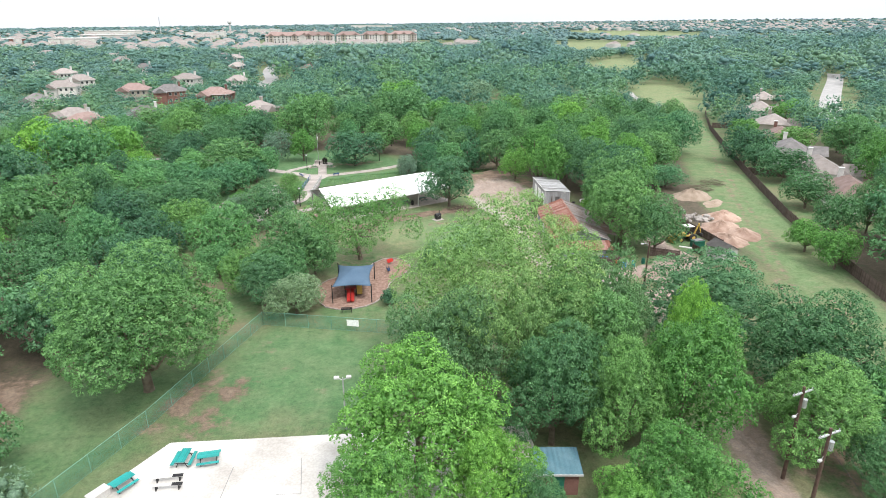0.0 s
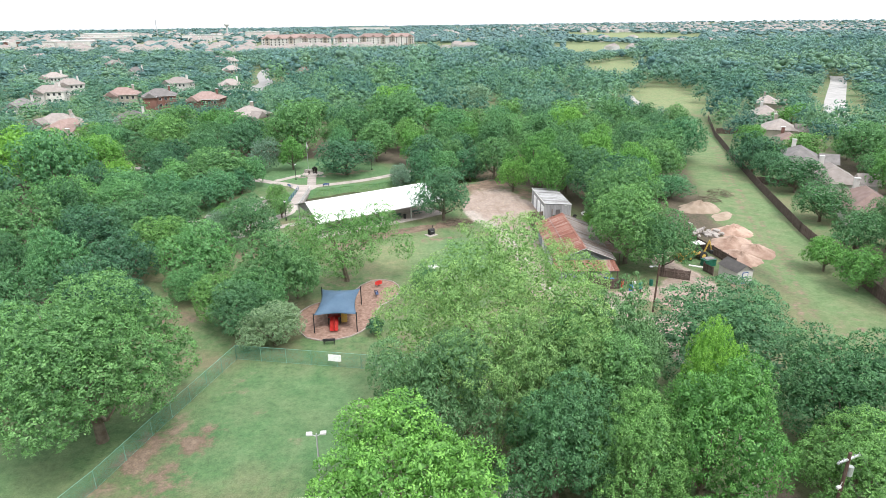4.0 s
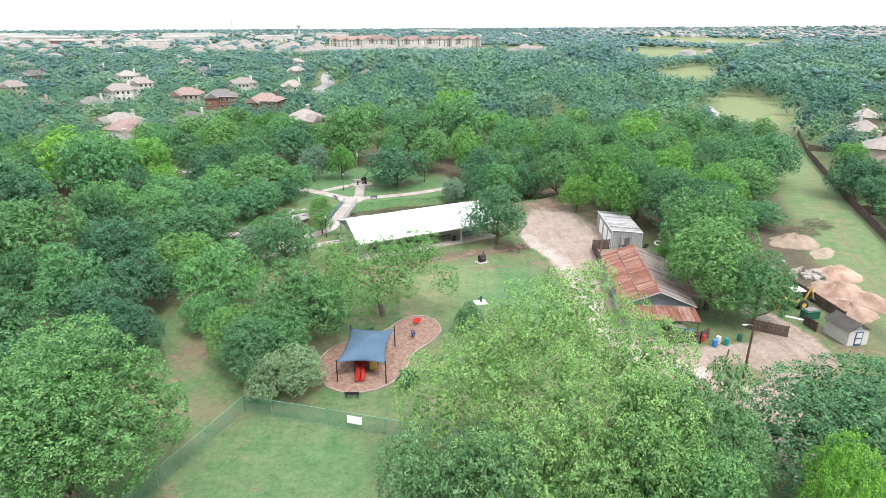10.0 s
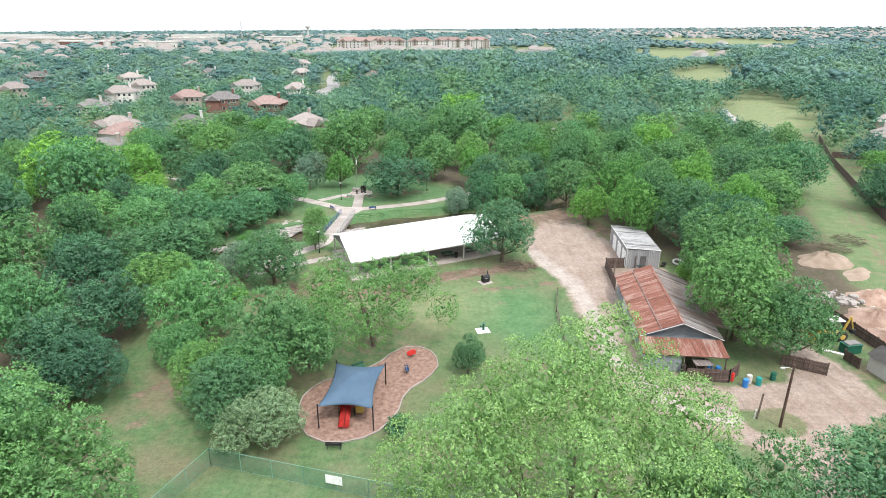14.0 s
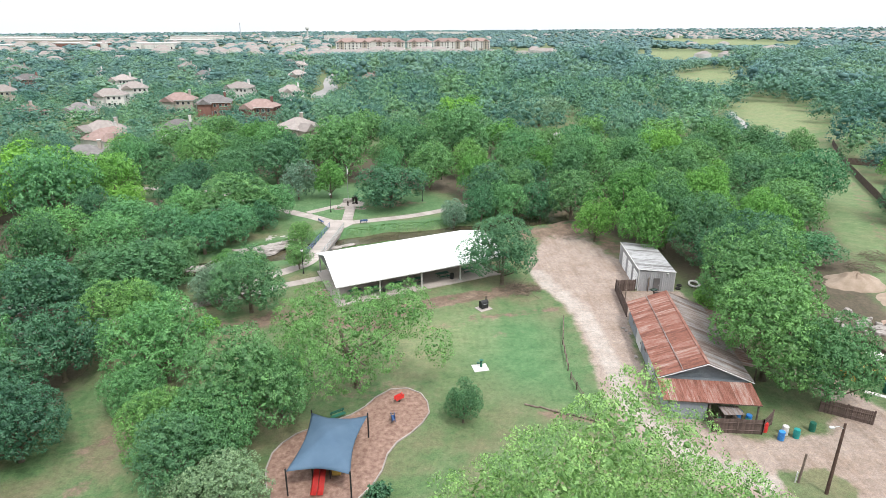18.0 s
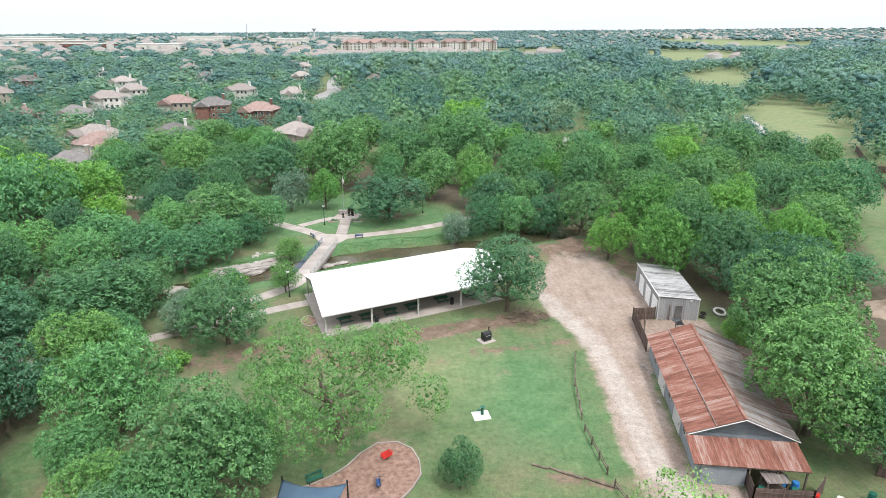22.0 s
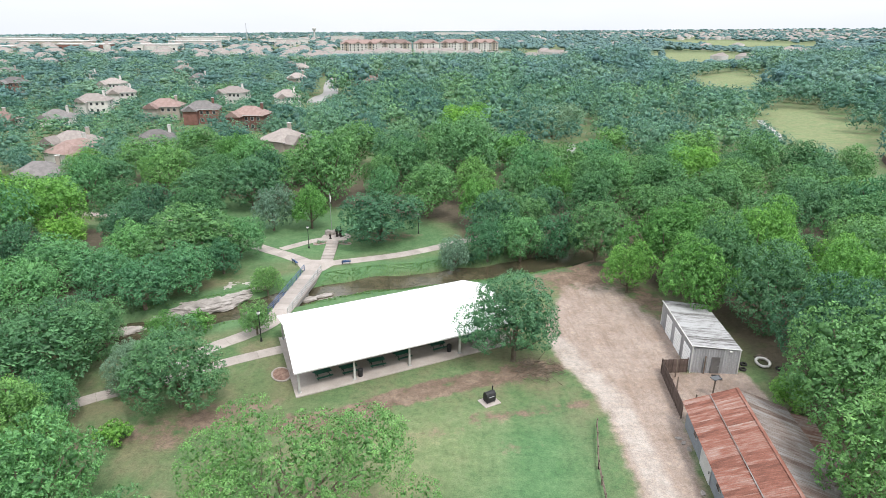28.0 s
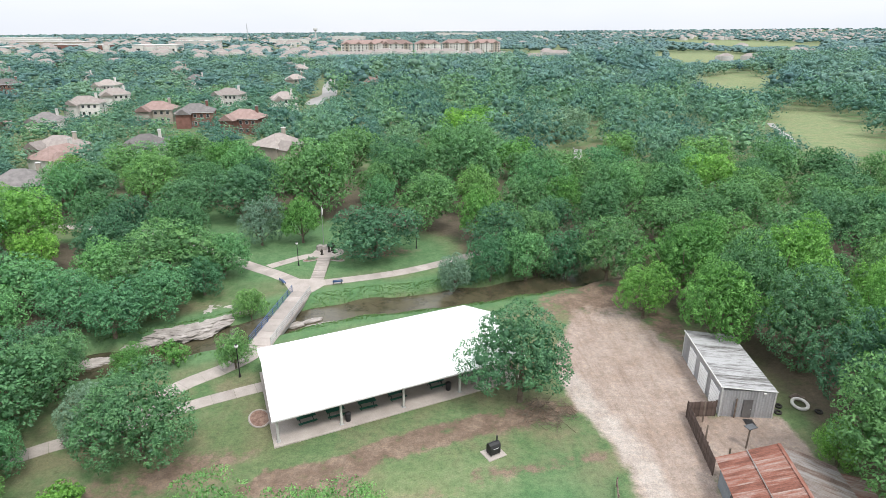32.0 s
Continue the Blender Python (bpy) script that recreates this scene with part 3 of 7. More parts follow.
# lawns: the park between its trees, the glade beyond the creek
LAWNS = [
    [(-40, -30), (-34, 60), (-30, 90), (-34, 112), (-36, 124), (-36, 140), (-36, 160), (-45, 168), (-75, 172), (-75, 182), (-60, 190), (-45, 196), (-28, 186), (-8, 182), (10, 172), (14, 160), (26, 150), (36, 149), (44, 132), (46, 100), (58, 104), (62, 60), (55, -30)],
]
build_ground()


def build_water():
    pts = curve_points(CREEK, 2.0)
    vs, fs = [], []
    for i, p in enumerate(pts):
        w = (pts[min(i + 1, len(pts) - 1)] - pts[max(i - 1, 0)]).normalized()
        n = Vector((-w.y, w.x, 0))
        vs += [tuple(p + n * 3.4 + Vector((0, 0, -1.05))), tuple(p - n * 3.4 + Vector((0, 0, -1.05)))]
        if i:
            fs.append((2 * i - 2, 2 * i - 1, 2 * i + 1, 2 * i))
    tagged(link_mesh("water", vs, fs, M_WATER), "muddy brown creek water between grass banks", "water", kind="structure")


build_water()

# ---- trees ----
def ico(level):
    bm = bmesh.new()
    bmesh.ops.create_icosphere(bm, subdivisions=level, radius=1)
    bm.verts.index_update()
    out = np.array([v.co[:] for v in bm.verts]), np.array([[v.index for v in f.verts] for f in bm.faces])
    bm.free()
    return out


ICO = {k: ico(k) for k in (1, 2, 3)}


def unit(v):
    return v / np.maximum(np.linalg.norm(v, axis=-1, keepdims=True), 1e-9)


def crown_lobes(rng, R, up, z0, lobes, size, spread):
    """The leaf masses of a crown: overlapping lobes on an uneven dome."""
    k = np.arange(lobes) + 0.5
    h = np.clip(1 - 1.45 * k / lobes + rng.uniform(-0.12, 0.12, lobes), -0.6, 0.98)
    turn = 2.399963 * k + rng.uniform(-0.5, 0.5, lobes)
    w = np.sqrt(1 - h * h)
    d = np.stack([w * np.cos(turn), w * np.sin(turn), h], 1)
    lump = 1 + 0.15 * np.sin(2 * turn + rng.uniform(0, 6)) + 0.12 * np.sin(3 * turn + rng.uniform(0, 6))
    far = rng.uniform(0.78, 1.14, lobes) * spread * lump
    at = np.stack([d[:, 0] * far * R, d[:, 1] * far * R, z0 + up * (0.42 + d[:, 2] * far * 0.55)], 1)
    r = size * R * rng.uniform(0.7, 1.25, lobes)
    return np.concatenate([at, [[0, 0, z0 + up * 0.42]]]), np.concatenate([r, [R * 0.5]])


def shells(rng, at, r, level, core, loose):
    ball, tri = ICO[level]
    n, m = len(ball), len(at)
    lumps = core * (1 + rng.uniform(-loose, loose, (m, n)))
    v = (at[:, None] + ball[None] * lumps[..., None] * r[:, None, None] * np.array([1, 1, 0.9])).reshape(-1, 3)
    return v, (tri[None] + (np.arange(m) * n)[:, None, None]).reshape(-1, 3)


def crown_mesh(seed, R, up, z0, lobes=16, size=0.4, tufts=150, tuft=0.15, cards=4000, card=0.2, droop=0.3, core=0.62, level=1, spread=0.6, loose=0.12, gap=1.15, flat=0.7, inner=0.0):
    """A crown: domed sprays of leaves set apart on its lobes, over inner leaf masses.
    Returns vertices, triangles and each vertex's tone: random by spray, painted light at tips, dark inside."""
    rng = np.random.default_rng(seed)
    at, r = crown_lobes(rng, R, up, z0, lobes, size, spread)
    mid = at[-1]
    shell, shell_f = shells(rng, at, r, level, core, loose)
    if not cards:
        return shell, shell_f, np.full(len(shell), 0.5)
    tries = tufts * 9
    which = rng.choice(len(r), tries, p=r**2 / (r**2).sum())
    d = unit(rng.normal(size=(tries, 3)) + 0.5 * unit(at[which] - mid) + np.array([0, 0, 0.25]))
    p = at[which] + d * r[which][:, None] * rng.uniform(0.86, 1.06, (tries, 1))
    free = np.ones(tries, bool)
    for c, q in zip(at, r):
        free &= ((p - c) ** 2).sum(1) > (0.8 * q) ** 2
    p, d = p[free], d[free]
    kept, n = np.empty((tufts, 3)), 0
    ways = np.empty((tufts, 3))
    near = (gap * tuft * R) ** 2
    for c, e in zip(p, d):
        if n == tufts:
            break
        if n == 0 or ((kept[:n] - c) ** 2).sum(1).min() > near:
            kept[n], ways[n] = c, e
            n += 1
    kept, ways = kept[:n], unit(ways[:n] + np.array([0, 0, 0.55]))
    tr = tuft * R * rng.uniform(0.75, 1.35, n)
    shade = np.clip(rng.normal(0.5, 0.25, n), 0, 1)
    own = np.repeat(np.arange(n), max(1, cards // n))
    cards = len(own)
    e = unit(rng.normal(size=(cards, 3)) * 0.8 + ways[own] * 0.85)
    # painted light: leaves on a tuft's top and outside get a paler tone
    tip_light = np.clip((e * ways[own]).sum(1), 0, 1) ** 1.5 * rng.uniform(0.5, 1, cards)
    along = (e * ways[own]).sum(1, keepdims=True) * ways[own]
    p = kept[own] + (e - along * (1 - flat)) * tr[own][:, None] * rng.uniform(0.3, 1.08, (cards, 1)) ** 0.6
    p[:, 2] -= droop * 0.35 * tr[own] * rng.uniform(0, 1, cards)
    nrm = unit(e * 0.95 + ways[own] * 0.25 + 0.24 * rng.normal(size=(cards, 3)) + np.array([0, 0, 0.25]))
    a = e - (e * nrm).sum(1, keepdims=True) * nrm + 0.45 * rng.normal(size=(cards, 3))
    a[:, 2] -= droop * rng.uniform(0, 1, cards)
    a = unit(a)
    b = unit(np.cross(nrm, a))
    s = card * rng.uniform(0.55, 1.3, (cards, 1))
    deep = int(cards * inner)
    if deep:
        # wider leaf sprays inside, all ways round, left without the painted tip light
        which = rng.choice(len(r), deep, p=r**2 / (r**2).sum())
        e = unit(rng.normal(size=(deep, 3)))
        q = at[which] + e * r[which][:, None] * rng.uniform(0.45, 0.82, (deep, 1))
        n2 = unit(e + 0.6 * rng.normal(size=(deep, 3)))
        a2 = unit(np.cross(n2, rng.normal(size=(deep, 3))))
        p, nrm, a, b = np.concatenate([p, q]), np.concatenate([nrm, n2]), np.concatenate([a, a2]), np.concatenate([b, unit(np.cross(n2, a2))])
        s = np.concatenate([s, card * rng.uniform(1.5, 2.6, (deep, 1))])
        own, tip_light = np.concatenate([own, rng.integers(0, n, deep)]), np.concatenate([tip_light, np.zeros(deep)])
        cards += deep
    quad = np.stack([p - a * s, p + b * s * 0.5 - nrm * s * 0.14, p + a * s, p - b * s * 0.5 - nrm * s * 0.14], 1).reshape(-1, 3)
    k = len(shell) + 4 * np.arange(cards)
    faces = np.concatenate([shell_f, np.stack([k, k + 1, k + 2], 1), np.stack([k, k + 2, k + 3], 1)])
    # inner shells take a darker tone, shade put into the colour
    return np.concatenate([shell, quad]), faces, np.concatenate([np.full(len(shell), 0.25), np.repeat(np.clip(0.62 * shade[own] + 0.38 * tip_light, 0, 1), 4)])


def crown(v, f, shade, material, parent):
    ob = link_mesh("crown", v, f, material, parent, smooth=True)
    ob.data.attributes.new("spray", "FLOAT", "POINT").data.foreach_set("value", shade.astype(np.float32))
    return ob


def trunk_mesh(seed, R, up, z0, girth, limbs=6, lean=0.0):
    rng = random.Random(seed)
    bm = bmesh.new()
    top = z0 + up * 0.55
    pts = [(0, 0, -0.4), (0.02, 0, 0.3), (lean * 0.3, 0.05, top * 0.35), (lean, rng.uniform(-0.2, 0.2), top * 0.7), (lean * 1.3, 0, top)]
    tube(pts, [girth * 1.5, girth * 1.05, girth * 0.9, girth * 0.6, girth * 0.22], 8, bm)
    for k in range(limbs):
        a = 2 * math.pi * (k + rng.uniform(-0.3, 0.3)) / limbs
        h = z0 * rng.uniform(0.75, 1.1) + up * 0.06 * k / limbs
        f = rng.uniform(0.5, 0.78)
        e = (math.cos(a) * R * f, math.sin(a) * R * f, z0 + up * rng.uniform(0.25, 0.7))
        s = (lean * h / max(top, 1), 0, h)
        mid = tuple(0.5 * (u + v) + w for u, v, w in zip(s, e, (0, 0, -0.35)))
        tube([s, mid, e], [girth * 0.5, girth * 0.33, girth * 0.1], 6, bm)
        tube([mid, (mid[0] * 1.2 + rng.uniform(-1, 1), mid[1] * 1.2 + rng.uniform(-1, 1), mid[2] + up * 0.22)], [girth * 0.26, girth * 0.07], 5, bm)
    return bm


SPECIES = {
    # leaf, label; shape of the crown
    "elm": ("elm", "broad green elm tree with a full spreading crown", dict(lobes=19, size=0.35)),
    "oak": ("oak", "dark green oak tree with a dense rounded crown", dict(lobes=15, size=0.4, gap=1.0)),
    "pecan": ("pecan", "bright yellow-green pecan tree with leaves in clumps", dict(lobes=22, size=0.29, spread=0.67, gap=1.25)),
    "vine": ("vine", "tree smothered in hanging bright green vines", dict(lobes=18, size=0.34, droop=0.9)),
    "pale": ("pale", "pale green elm tree with seed clusters", dict(lobes=24, size=0.29, spread=0.67, gap=1.25)),
    "grey": ("grey", "small tree with greyish silvery green leaves", dict(lobes=14, size=0.36)),
}
PROTO = {}


def tree(kind, seed, x, y, R, H, turn=0.0, near=0):
    """A tree of a kind at x, y with a crown of radius R and the whole height H."""
    key = (kind, seed, near)
    z = float(ground_z(x, y)) - 0.05
    m = Matrix.Translation((x, y, z)) @ Matrix.Rotation(turn, 4, "Z") @ Matrix.Diagonal((R / 5, R / 5, H / 10, 1))
    if key in PROTO:
        first, unscale = PROTO[key]
        return copy_thing(first, m @ unscale)
    leafy, label, p = SPECIES[kind]
    ob = thing("tree", m, label, "tree", "trees of the park and woods")
    sprays, across, leaves, length = {0: (170, 0.145, 5400, 0.165), 1: (280, 0.112, 10500, 0.12), 2: (420, 0.092, 24000, 0.084), 3: (640, 0.076, 42000, 0.068)}[int(near)]
    foot = {"vine": 0.3, "oak": 0.8, "grey": 0.4}.get(kind, 1.2)
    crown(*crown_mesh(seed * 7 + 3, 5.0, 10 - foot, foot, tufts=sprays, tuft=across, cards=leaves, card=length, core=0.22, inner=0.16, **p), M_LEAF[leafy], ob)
    part("trunk", trunk_mesh(seed, 5.0, 8.6, 1.4, 0.26), M_BARK, ob)
    PROTO[key] = ob, Matrix.Diagonal((5 / R, 5 / R, 10 / H, 1))
    return ob


def one_off_tree(name, x, y, R, H, leafy, label, seed, z0=0.22, lean=0.0, girth=0.3, **p):
    z = float(ground_z(x, y)) - 0.05
    ob = thing(name, Matrix.Translation((x, y, z)), label, "shrub" if name == "bush" else "tree")
    crown(*crown_mesh(seed, R, H * (1 - z0), H * z0, **p), M_LEAF[leafy], ob)
    part("trunk", trunk_mesh(seed, R, H * (1 - z0), H * z0, girth, lean=lean), M_BARK, ob)
    return ob


# ---- woods: single trees near by, the rest as one mass ----
HOUSES_WEST = [(-90, 313, 12), (-65, 296, -8), (-67, 363, 20), (-99, 382, -15), (-87, 475, 10), (-84, 256, 18), (-109, 322, 5), (-157, 381, 25), (-90, 205, 12), (-109, 253, -10), (-151, 343, 10), (-148, 309, 15), (-99, 236, 70), (-38, 239, 60), (-245, 431, 5), (-40, 489, -20), (-105, 565, 10), (-186, 430, 0), (-215, 360, 30), (-150, 470, 12), (-165, 300, 80), (-250, 520, 20), (-300, 508, 0), (-190, 545, 35), (-20, 560, 15), (-130, 640, 0), (-60, 650, 20), (-230, 640, 10), (-320, 610, 30)]
HOUSES_EAST = [(127, 171, 60), (108, 130, 65), (99, 109, 62), (142, 196, 58), (160, 230, 60), (184, 264, 55), (116, 151, 60)]
BARE = [
    [(-34, -40), (-33, 60), (-36, 100), (-38, 125), (-34, 150), (-27, 170), (-16, 178), (-2, 174), (14, 163), (26, 152), (36, 150), (44, 134), (47, 100), (50, 96), (56, 103), (64, 118), (77, 138), (86, 152), (118, 222), (135, 240), (130, 208), (100, 145), (86, 104), (78, 80), (68, 55), (57, -40)],
    [(-78, 172), (-60, 186), (-45, 194), (-28, 186), (-20, 172), (-27, 163), (-42, 170), (-60, 170)],
    FIELD, [(98, 226), (122, 256), (165, 280), (182, 312), (172, 268), (130, 222)], WOODS_GAP, [(30, 200), (40, 232), (52, 262), (60, 250), (44, 202)], [(150, 400), (182, 480), (235, 500), (190, 405)], [(-80, 520), (-60, 520), (-46, 432), (-54, 380), (-66, 382), (-70, 430)], [(165, 205), (176, 230), (300, 380), (318, 372), (196, 215), (180, 200)],
] + FIELDS_FAR


# planted trees, place by place: kind, seed, x, y, crown radius, height
COURT_TREES = [
    ("elm", 5, -23.2, 57.5, 9.4, 16.3), ("oak", 5, -35.5, 66, 5.5, 11), ("oak", 6, -33, 44, 4.5, 8), ("pecan", 5, 3.2, 38.9, 7.6, 13.2), ("pecan", 5, 8.4, 34.8, 3.8, 9.6), ("pecan", 6, 17.2, 31.0, 3.4, 7), ("pecan", 6, -0.4, 33, 3.8, 9.5),
    ("elm", 6, 15.6, 43.5, 5.2, 12.5), ("pale", 6, 7.0, 49, 5.6, 14), ("elm", 5, 19.8, 49.0, 5.8, 14.2), ("elm", 6, 10.6, 32.6, 2.8, 7.2), ("pecan", 5, 26.6, 41.8, 6.0, 14),
    ("pecan", 6, 30.2, 48, 3.5, 13.6), ("pecan", 6, 21.8, 32, 4.8, 9.2), ("oak", 6, 38.4, 58.0, 8.2, 11.8), ("elm", 6, 37.2, 39.0, 5.5, 9.6), ("elm", 5, 42.4, 46.5, 6.8, 12.4), ("elm", 6, 20.6, 41.5, 4.6, 11.5), ("vine", 5, 46.5, 39.5, 5.4, 8.5), ("elm", 6, 39.6, 33.0, 3.6, 6.6),
]
PLAY_TREES = [
    ("pale", 5, 23.4, 54.0, 5.6, 15.2), ("pale", 6, 15.5, 48.8, 4.6, 14.4),
    ("oak", 6, -10.6, 84.2, 5.6, 11.0), ("vine", 6, -12.6, 80.4, 4.2, 8.4), ("oak", 5, -29.5, 80.5, 4.8, 7.8), ("vine", 6, -32.5, 74, 4.4, 7.6), ("oak", 6, -14, 76.5, 4.0, 7.5), ("grey", 5, -9.6, 73.6, 4.0, 6.2), ("vine", 5, -8.0, 86.8, 3.2, 8.4), ("elm", 6, -17, 81, 3.6, 7), ("vine", 5, -21.8, 93.2, 5.9, 10.4),
    ("elm", 6, -29.5, 101, 5, 9), ("oak", 5, -33, 93.5, 4.8, 9.4), ("vine", 6, -22, 87.5, 3.4, 6.0), ("oak", 6, -34, 85.5, 4.5, 8), ("oak", 6, -41, 104, 5.5, 10), ("oak", 5, 9.8, 85.6, 2.1, 5.0),
]
PAVILION_TREES = [
    ("oak", 5, -17.6, 110.4, 5.5, 9.6), ("elm", 5, -14.4, 126.0, 2.3, 4.8), ("grey", 6, -23.6, 113.2, 3.2, 6.2), ("elm", 6, -17.0, 140.4, 2.3, 4.6), ("pecan", 6, -25.4, 124.5, 2.3, 3.8), ("oak", 6, 17.2, 119.6, 5.7, 10.6),
    ("elm", 6, -33.6, 112.7, 7.0, 9.4), ("oak", 5, -31, 119.6, 4.2, 8), ("vine", 5, -46.5, 114, 5, 8.4),
]
BARN_TREES = [
    ("elm", 5, 46.8, 88.0, 5.0, 10.2),
    ("elm", 6, 42.8, 92.8, 7.0, 13.2), ("elm", 5, 47.0, 105.0, 7.8, 14.2), ("oak", 6, 50.5, 113, 6.2, 13.2), ("pecan", 6, 44.0, 109.5, 2.3, 4.6), ("pecan", 5, 42.0, 129.5, 5.2, 12.8), ("pecan", 6, 56.8, 122.5, 5.0, 13.6),
    ("pecan", 5, 53.6, 138.5, 6.4, 15.4), ("elm", 5, 47.0, 134.5, 5.8, 14), ("oak", 6, 50, 126, 5.6, 12.5), ("pecan", 6, 36.0, 139.0, 4.0, 8), ("pecan", 5, 42.4, 143, 6.6, 14), ("pecan", 5, 61.2, 130.5, 4.6, 13), ("oak", 6, 69, 137, 6.0, 11.4), ("vine", 6, 68.6, 128.0, 5.2, 6.0),
]
GLADE_TREES = [
    ("elm", 5, -16.4, 187, 9.0, 17), ("oak", 5, -2.0, 161.6, 8.0, 9.8), ("pecan", 5, -16.2, 169.6, 4.2, 9.5), ("grey", 6, -23.2, 168.0, 3.9, 9.2), ("elm", 6, 6.2, 176.5, 6.8, 12), ("grey", 5, 11.0, 150.8, 3.1, 6.8), ("vine", 5, 16.6, 153.2, 3.8, 8.0), ("vine", 6, 22.3, 154.6, 4.8, 9.2),
    ("vine", 5, 29.0, 156.0, 5.0, 9.5), ("oak", 6, 18.5, 160.5, 5.0, 9.8), ("oak", 5, 24.0, 163.0, 4.4, 9.2), ("oak", 6, 34.4, 152, 5.2, 10.2),
]
VINE_BANK = [
    ("vine", 5, -29.0, 139.4, 5.2, 7.8), ("vine", 5, -25.5, 146.4, 3.8, 6.4), ("vine", 6, -25, 153.5, 4.4, 8), ("vine", 6, -32, 133.5, 5.2, 7.8), ("oak", 5, -36.5, 126, 4.2, 8), ("vine", 6, -29, 106.5, 3.6, 6.6), ("oak", 6, -31.0, 149.0, 7.6, 10.2), ("vine", 5, -38.5, 137, 5.2, 8.2), ("vine", 6, -47.2, 140.1, 6.6, 8.6),
    ("vine", 5, -40, 147, 5.2, 8.8), ("oak", 6, -45.5, 157.2, 5.0, 8.6), ("vine", 5, -46, 130.5, 5.6, 8.6), ("oak", 5, -42, 119.5, 4.8, 8.6), ("vine", 5, -56.5, 133, 6.4, 8.8),
]
FOREST_TREES = [
    ("oak", 5, -41.2, 181.3, 6.4, 10), ("oak", 6, -31.4, 183, 6.6, 11), ("elm", 6, -54, 172.6, 5.8, 9), ("oak", 6, -73, 171.5, 7.4, 10), ("oak", 5, -68.5, 194.3, 7.2, 10), ("elm", 5, -65.2, 209.5, 8.0, 11.5), ("elm", 6, -59.2, 226.6, 8.0, 11.5), ("oak", 5, -46.8, 225.2, 7, 10),
    ("elm", 6, 16.2, 187, 5.4, 11), ("pecan", 5, 26.9, 222.3, 7.2, 11), ("elm", 5, 16.7, 242.4, 7.6, 11), ("pecan", 6, 15.1, 273, 8, 12), ("pecan", 5, 24.6, 287.5, 7.8, 12), ("grey", 6, 49.0, 279, 10, 12),
]
EAST_WOODS = [
    ("elm", 5, 60.0, 237, 6.8, 10), ("pecan", 6, 33.2, 181.7, 3.8, 10), ("elm", 6, 25.3, 180.3, 5.0, 10.4), ("elm", 5, 37.4, 169.7, 5.6, 12), ("elm", 6, 54.5, 182.3, 7.0, 12), ("vine", 5, 68.4, 213.2, 7.4, 10), ("elm", 5, 77.6, 223, 8, 11), ("elm", 6, 72.5, 184.9, 7.0, 11),
    ("oak", 5, 53.0, 198.5, 6.4, 10), ("elm", 6, 82.5, 179.2, 7.2, 11), ("elm", 5, 67.1, 161, 5.6, 10), ("oak", 6, 75.3, 165, 5.6, 11), ("elm", 6, 99.5, 207.1, 7.6, 11),
]
GARDEN_TREES = [
    ("pecan", 5, 71.6, 85.1, 3.4, 6.2), ("pecan", 6, 71.0, 77.6, 3.6, 6.8), ("elm", 6, 80.5, 89.8, 4.6, 8.6), ("elm", 5, 88.7, 107.9, 5.4, 8), ("elm", 6, 98.6, 128.4, 6.0, 8.4), ("oak", 5, 101.0, 148, 6.6, 11), ("elm", 5, 124.4, 160.7, 6.4, 8), ("pecan", 5, 160, 214, 7.0, 9),
]
PLANTED = COURT_TREES + PLAY_TREES + PAVILION_TREES + BARN_TREES + GLADE_TREES + VINE_BANK + FOREST_TREES + EAST_WOODS + GARDEN_TREES


def open_views():
    """Places kept open to the late camera's view: fields, streets, houses, apartment blocks."""
    rng = np.random.default_rng(3)
    out = []
    for k, outline in enumerate([FIELD] + FIELDS_FAR):
        xs, ys = zip(*outline)
        x, y = rng.uniform(min(xs), max(xs), 60), rng.uniform(min(ys), max(ys), 60)
        ok = inside(x, y, outline)
        out += [(a, b, 0.5) for a, b in zip(x[ok], y[ok])]
    out += [(x, y, 3.0 + 0.4 * (k % 3)) for k, (x, y, _) in enumerate(HOUSES_WEST[:18] + HOUSES_EAST)]
    out += [(45, 240, 5), (50, 252, 5), (-58, 388, 0.5), (-60, 405, 0.5), (-58, 425, 0.5), (-66, 470, 0.5), (225, 272, 1), (250, 302, 1)]
    out += [(x, 890 + 0.3 * x, 3.0) for x in range(-120, 100, 10)] + [(x, 1000, 2.0) for x in range(-450, -370, 15)]
    return out


VIEWS = open_views()


def clear_sight(X, Y, R, H):
    """Trees that block the camera's view of these places are lowered or left out. Returns which trees stand, and their
    heights.
    """
    base, top = ground_z(X, Y), H.copy()
    for tx, ty, tz in VIEWS:
        dx, dy = tx - 9, ty - 62
        L = math.hypot(dx, dy)
        s = ((X - 9) * dx + (Y - 62) * dy) / L
        side = np.abs(-(X - 9) * dy + (Y - 62) * dx) / L
        limit = 36 + (tz + float(ground_z(tx, ty)) - 36) * s / L - base
        hit = (side < R * 0.7 + 1) & (s < L) & (s > 60)
        top = np.where(hit, np.minimum(top, limit), top)
    return top > 4.0, np.clip(top, 4.0, None)


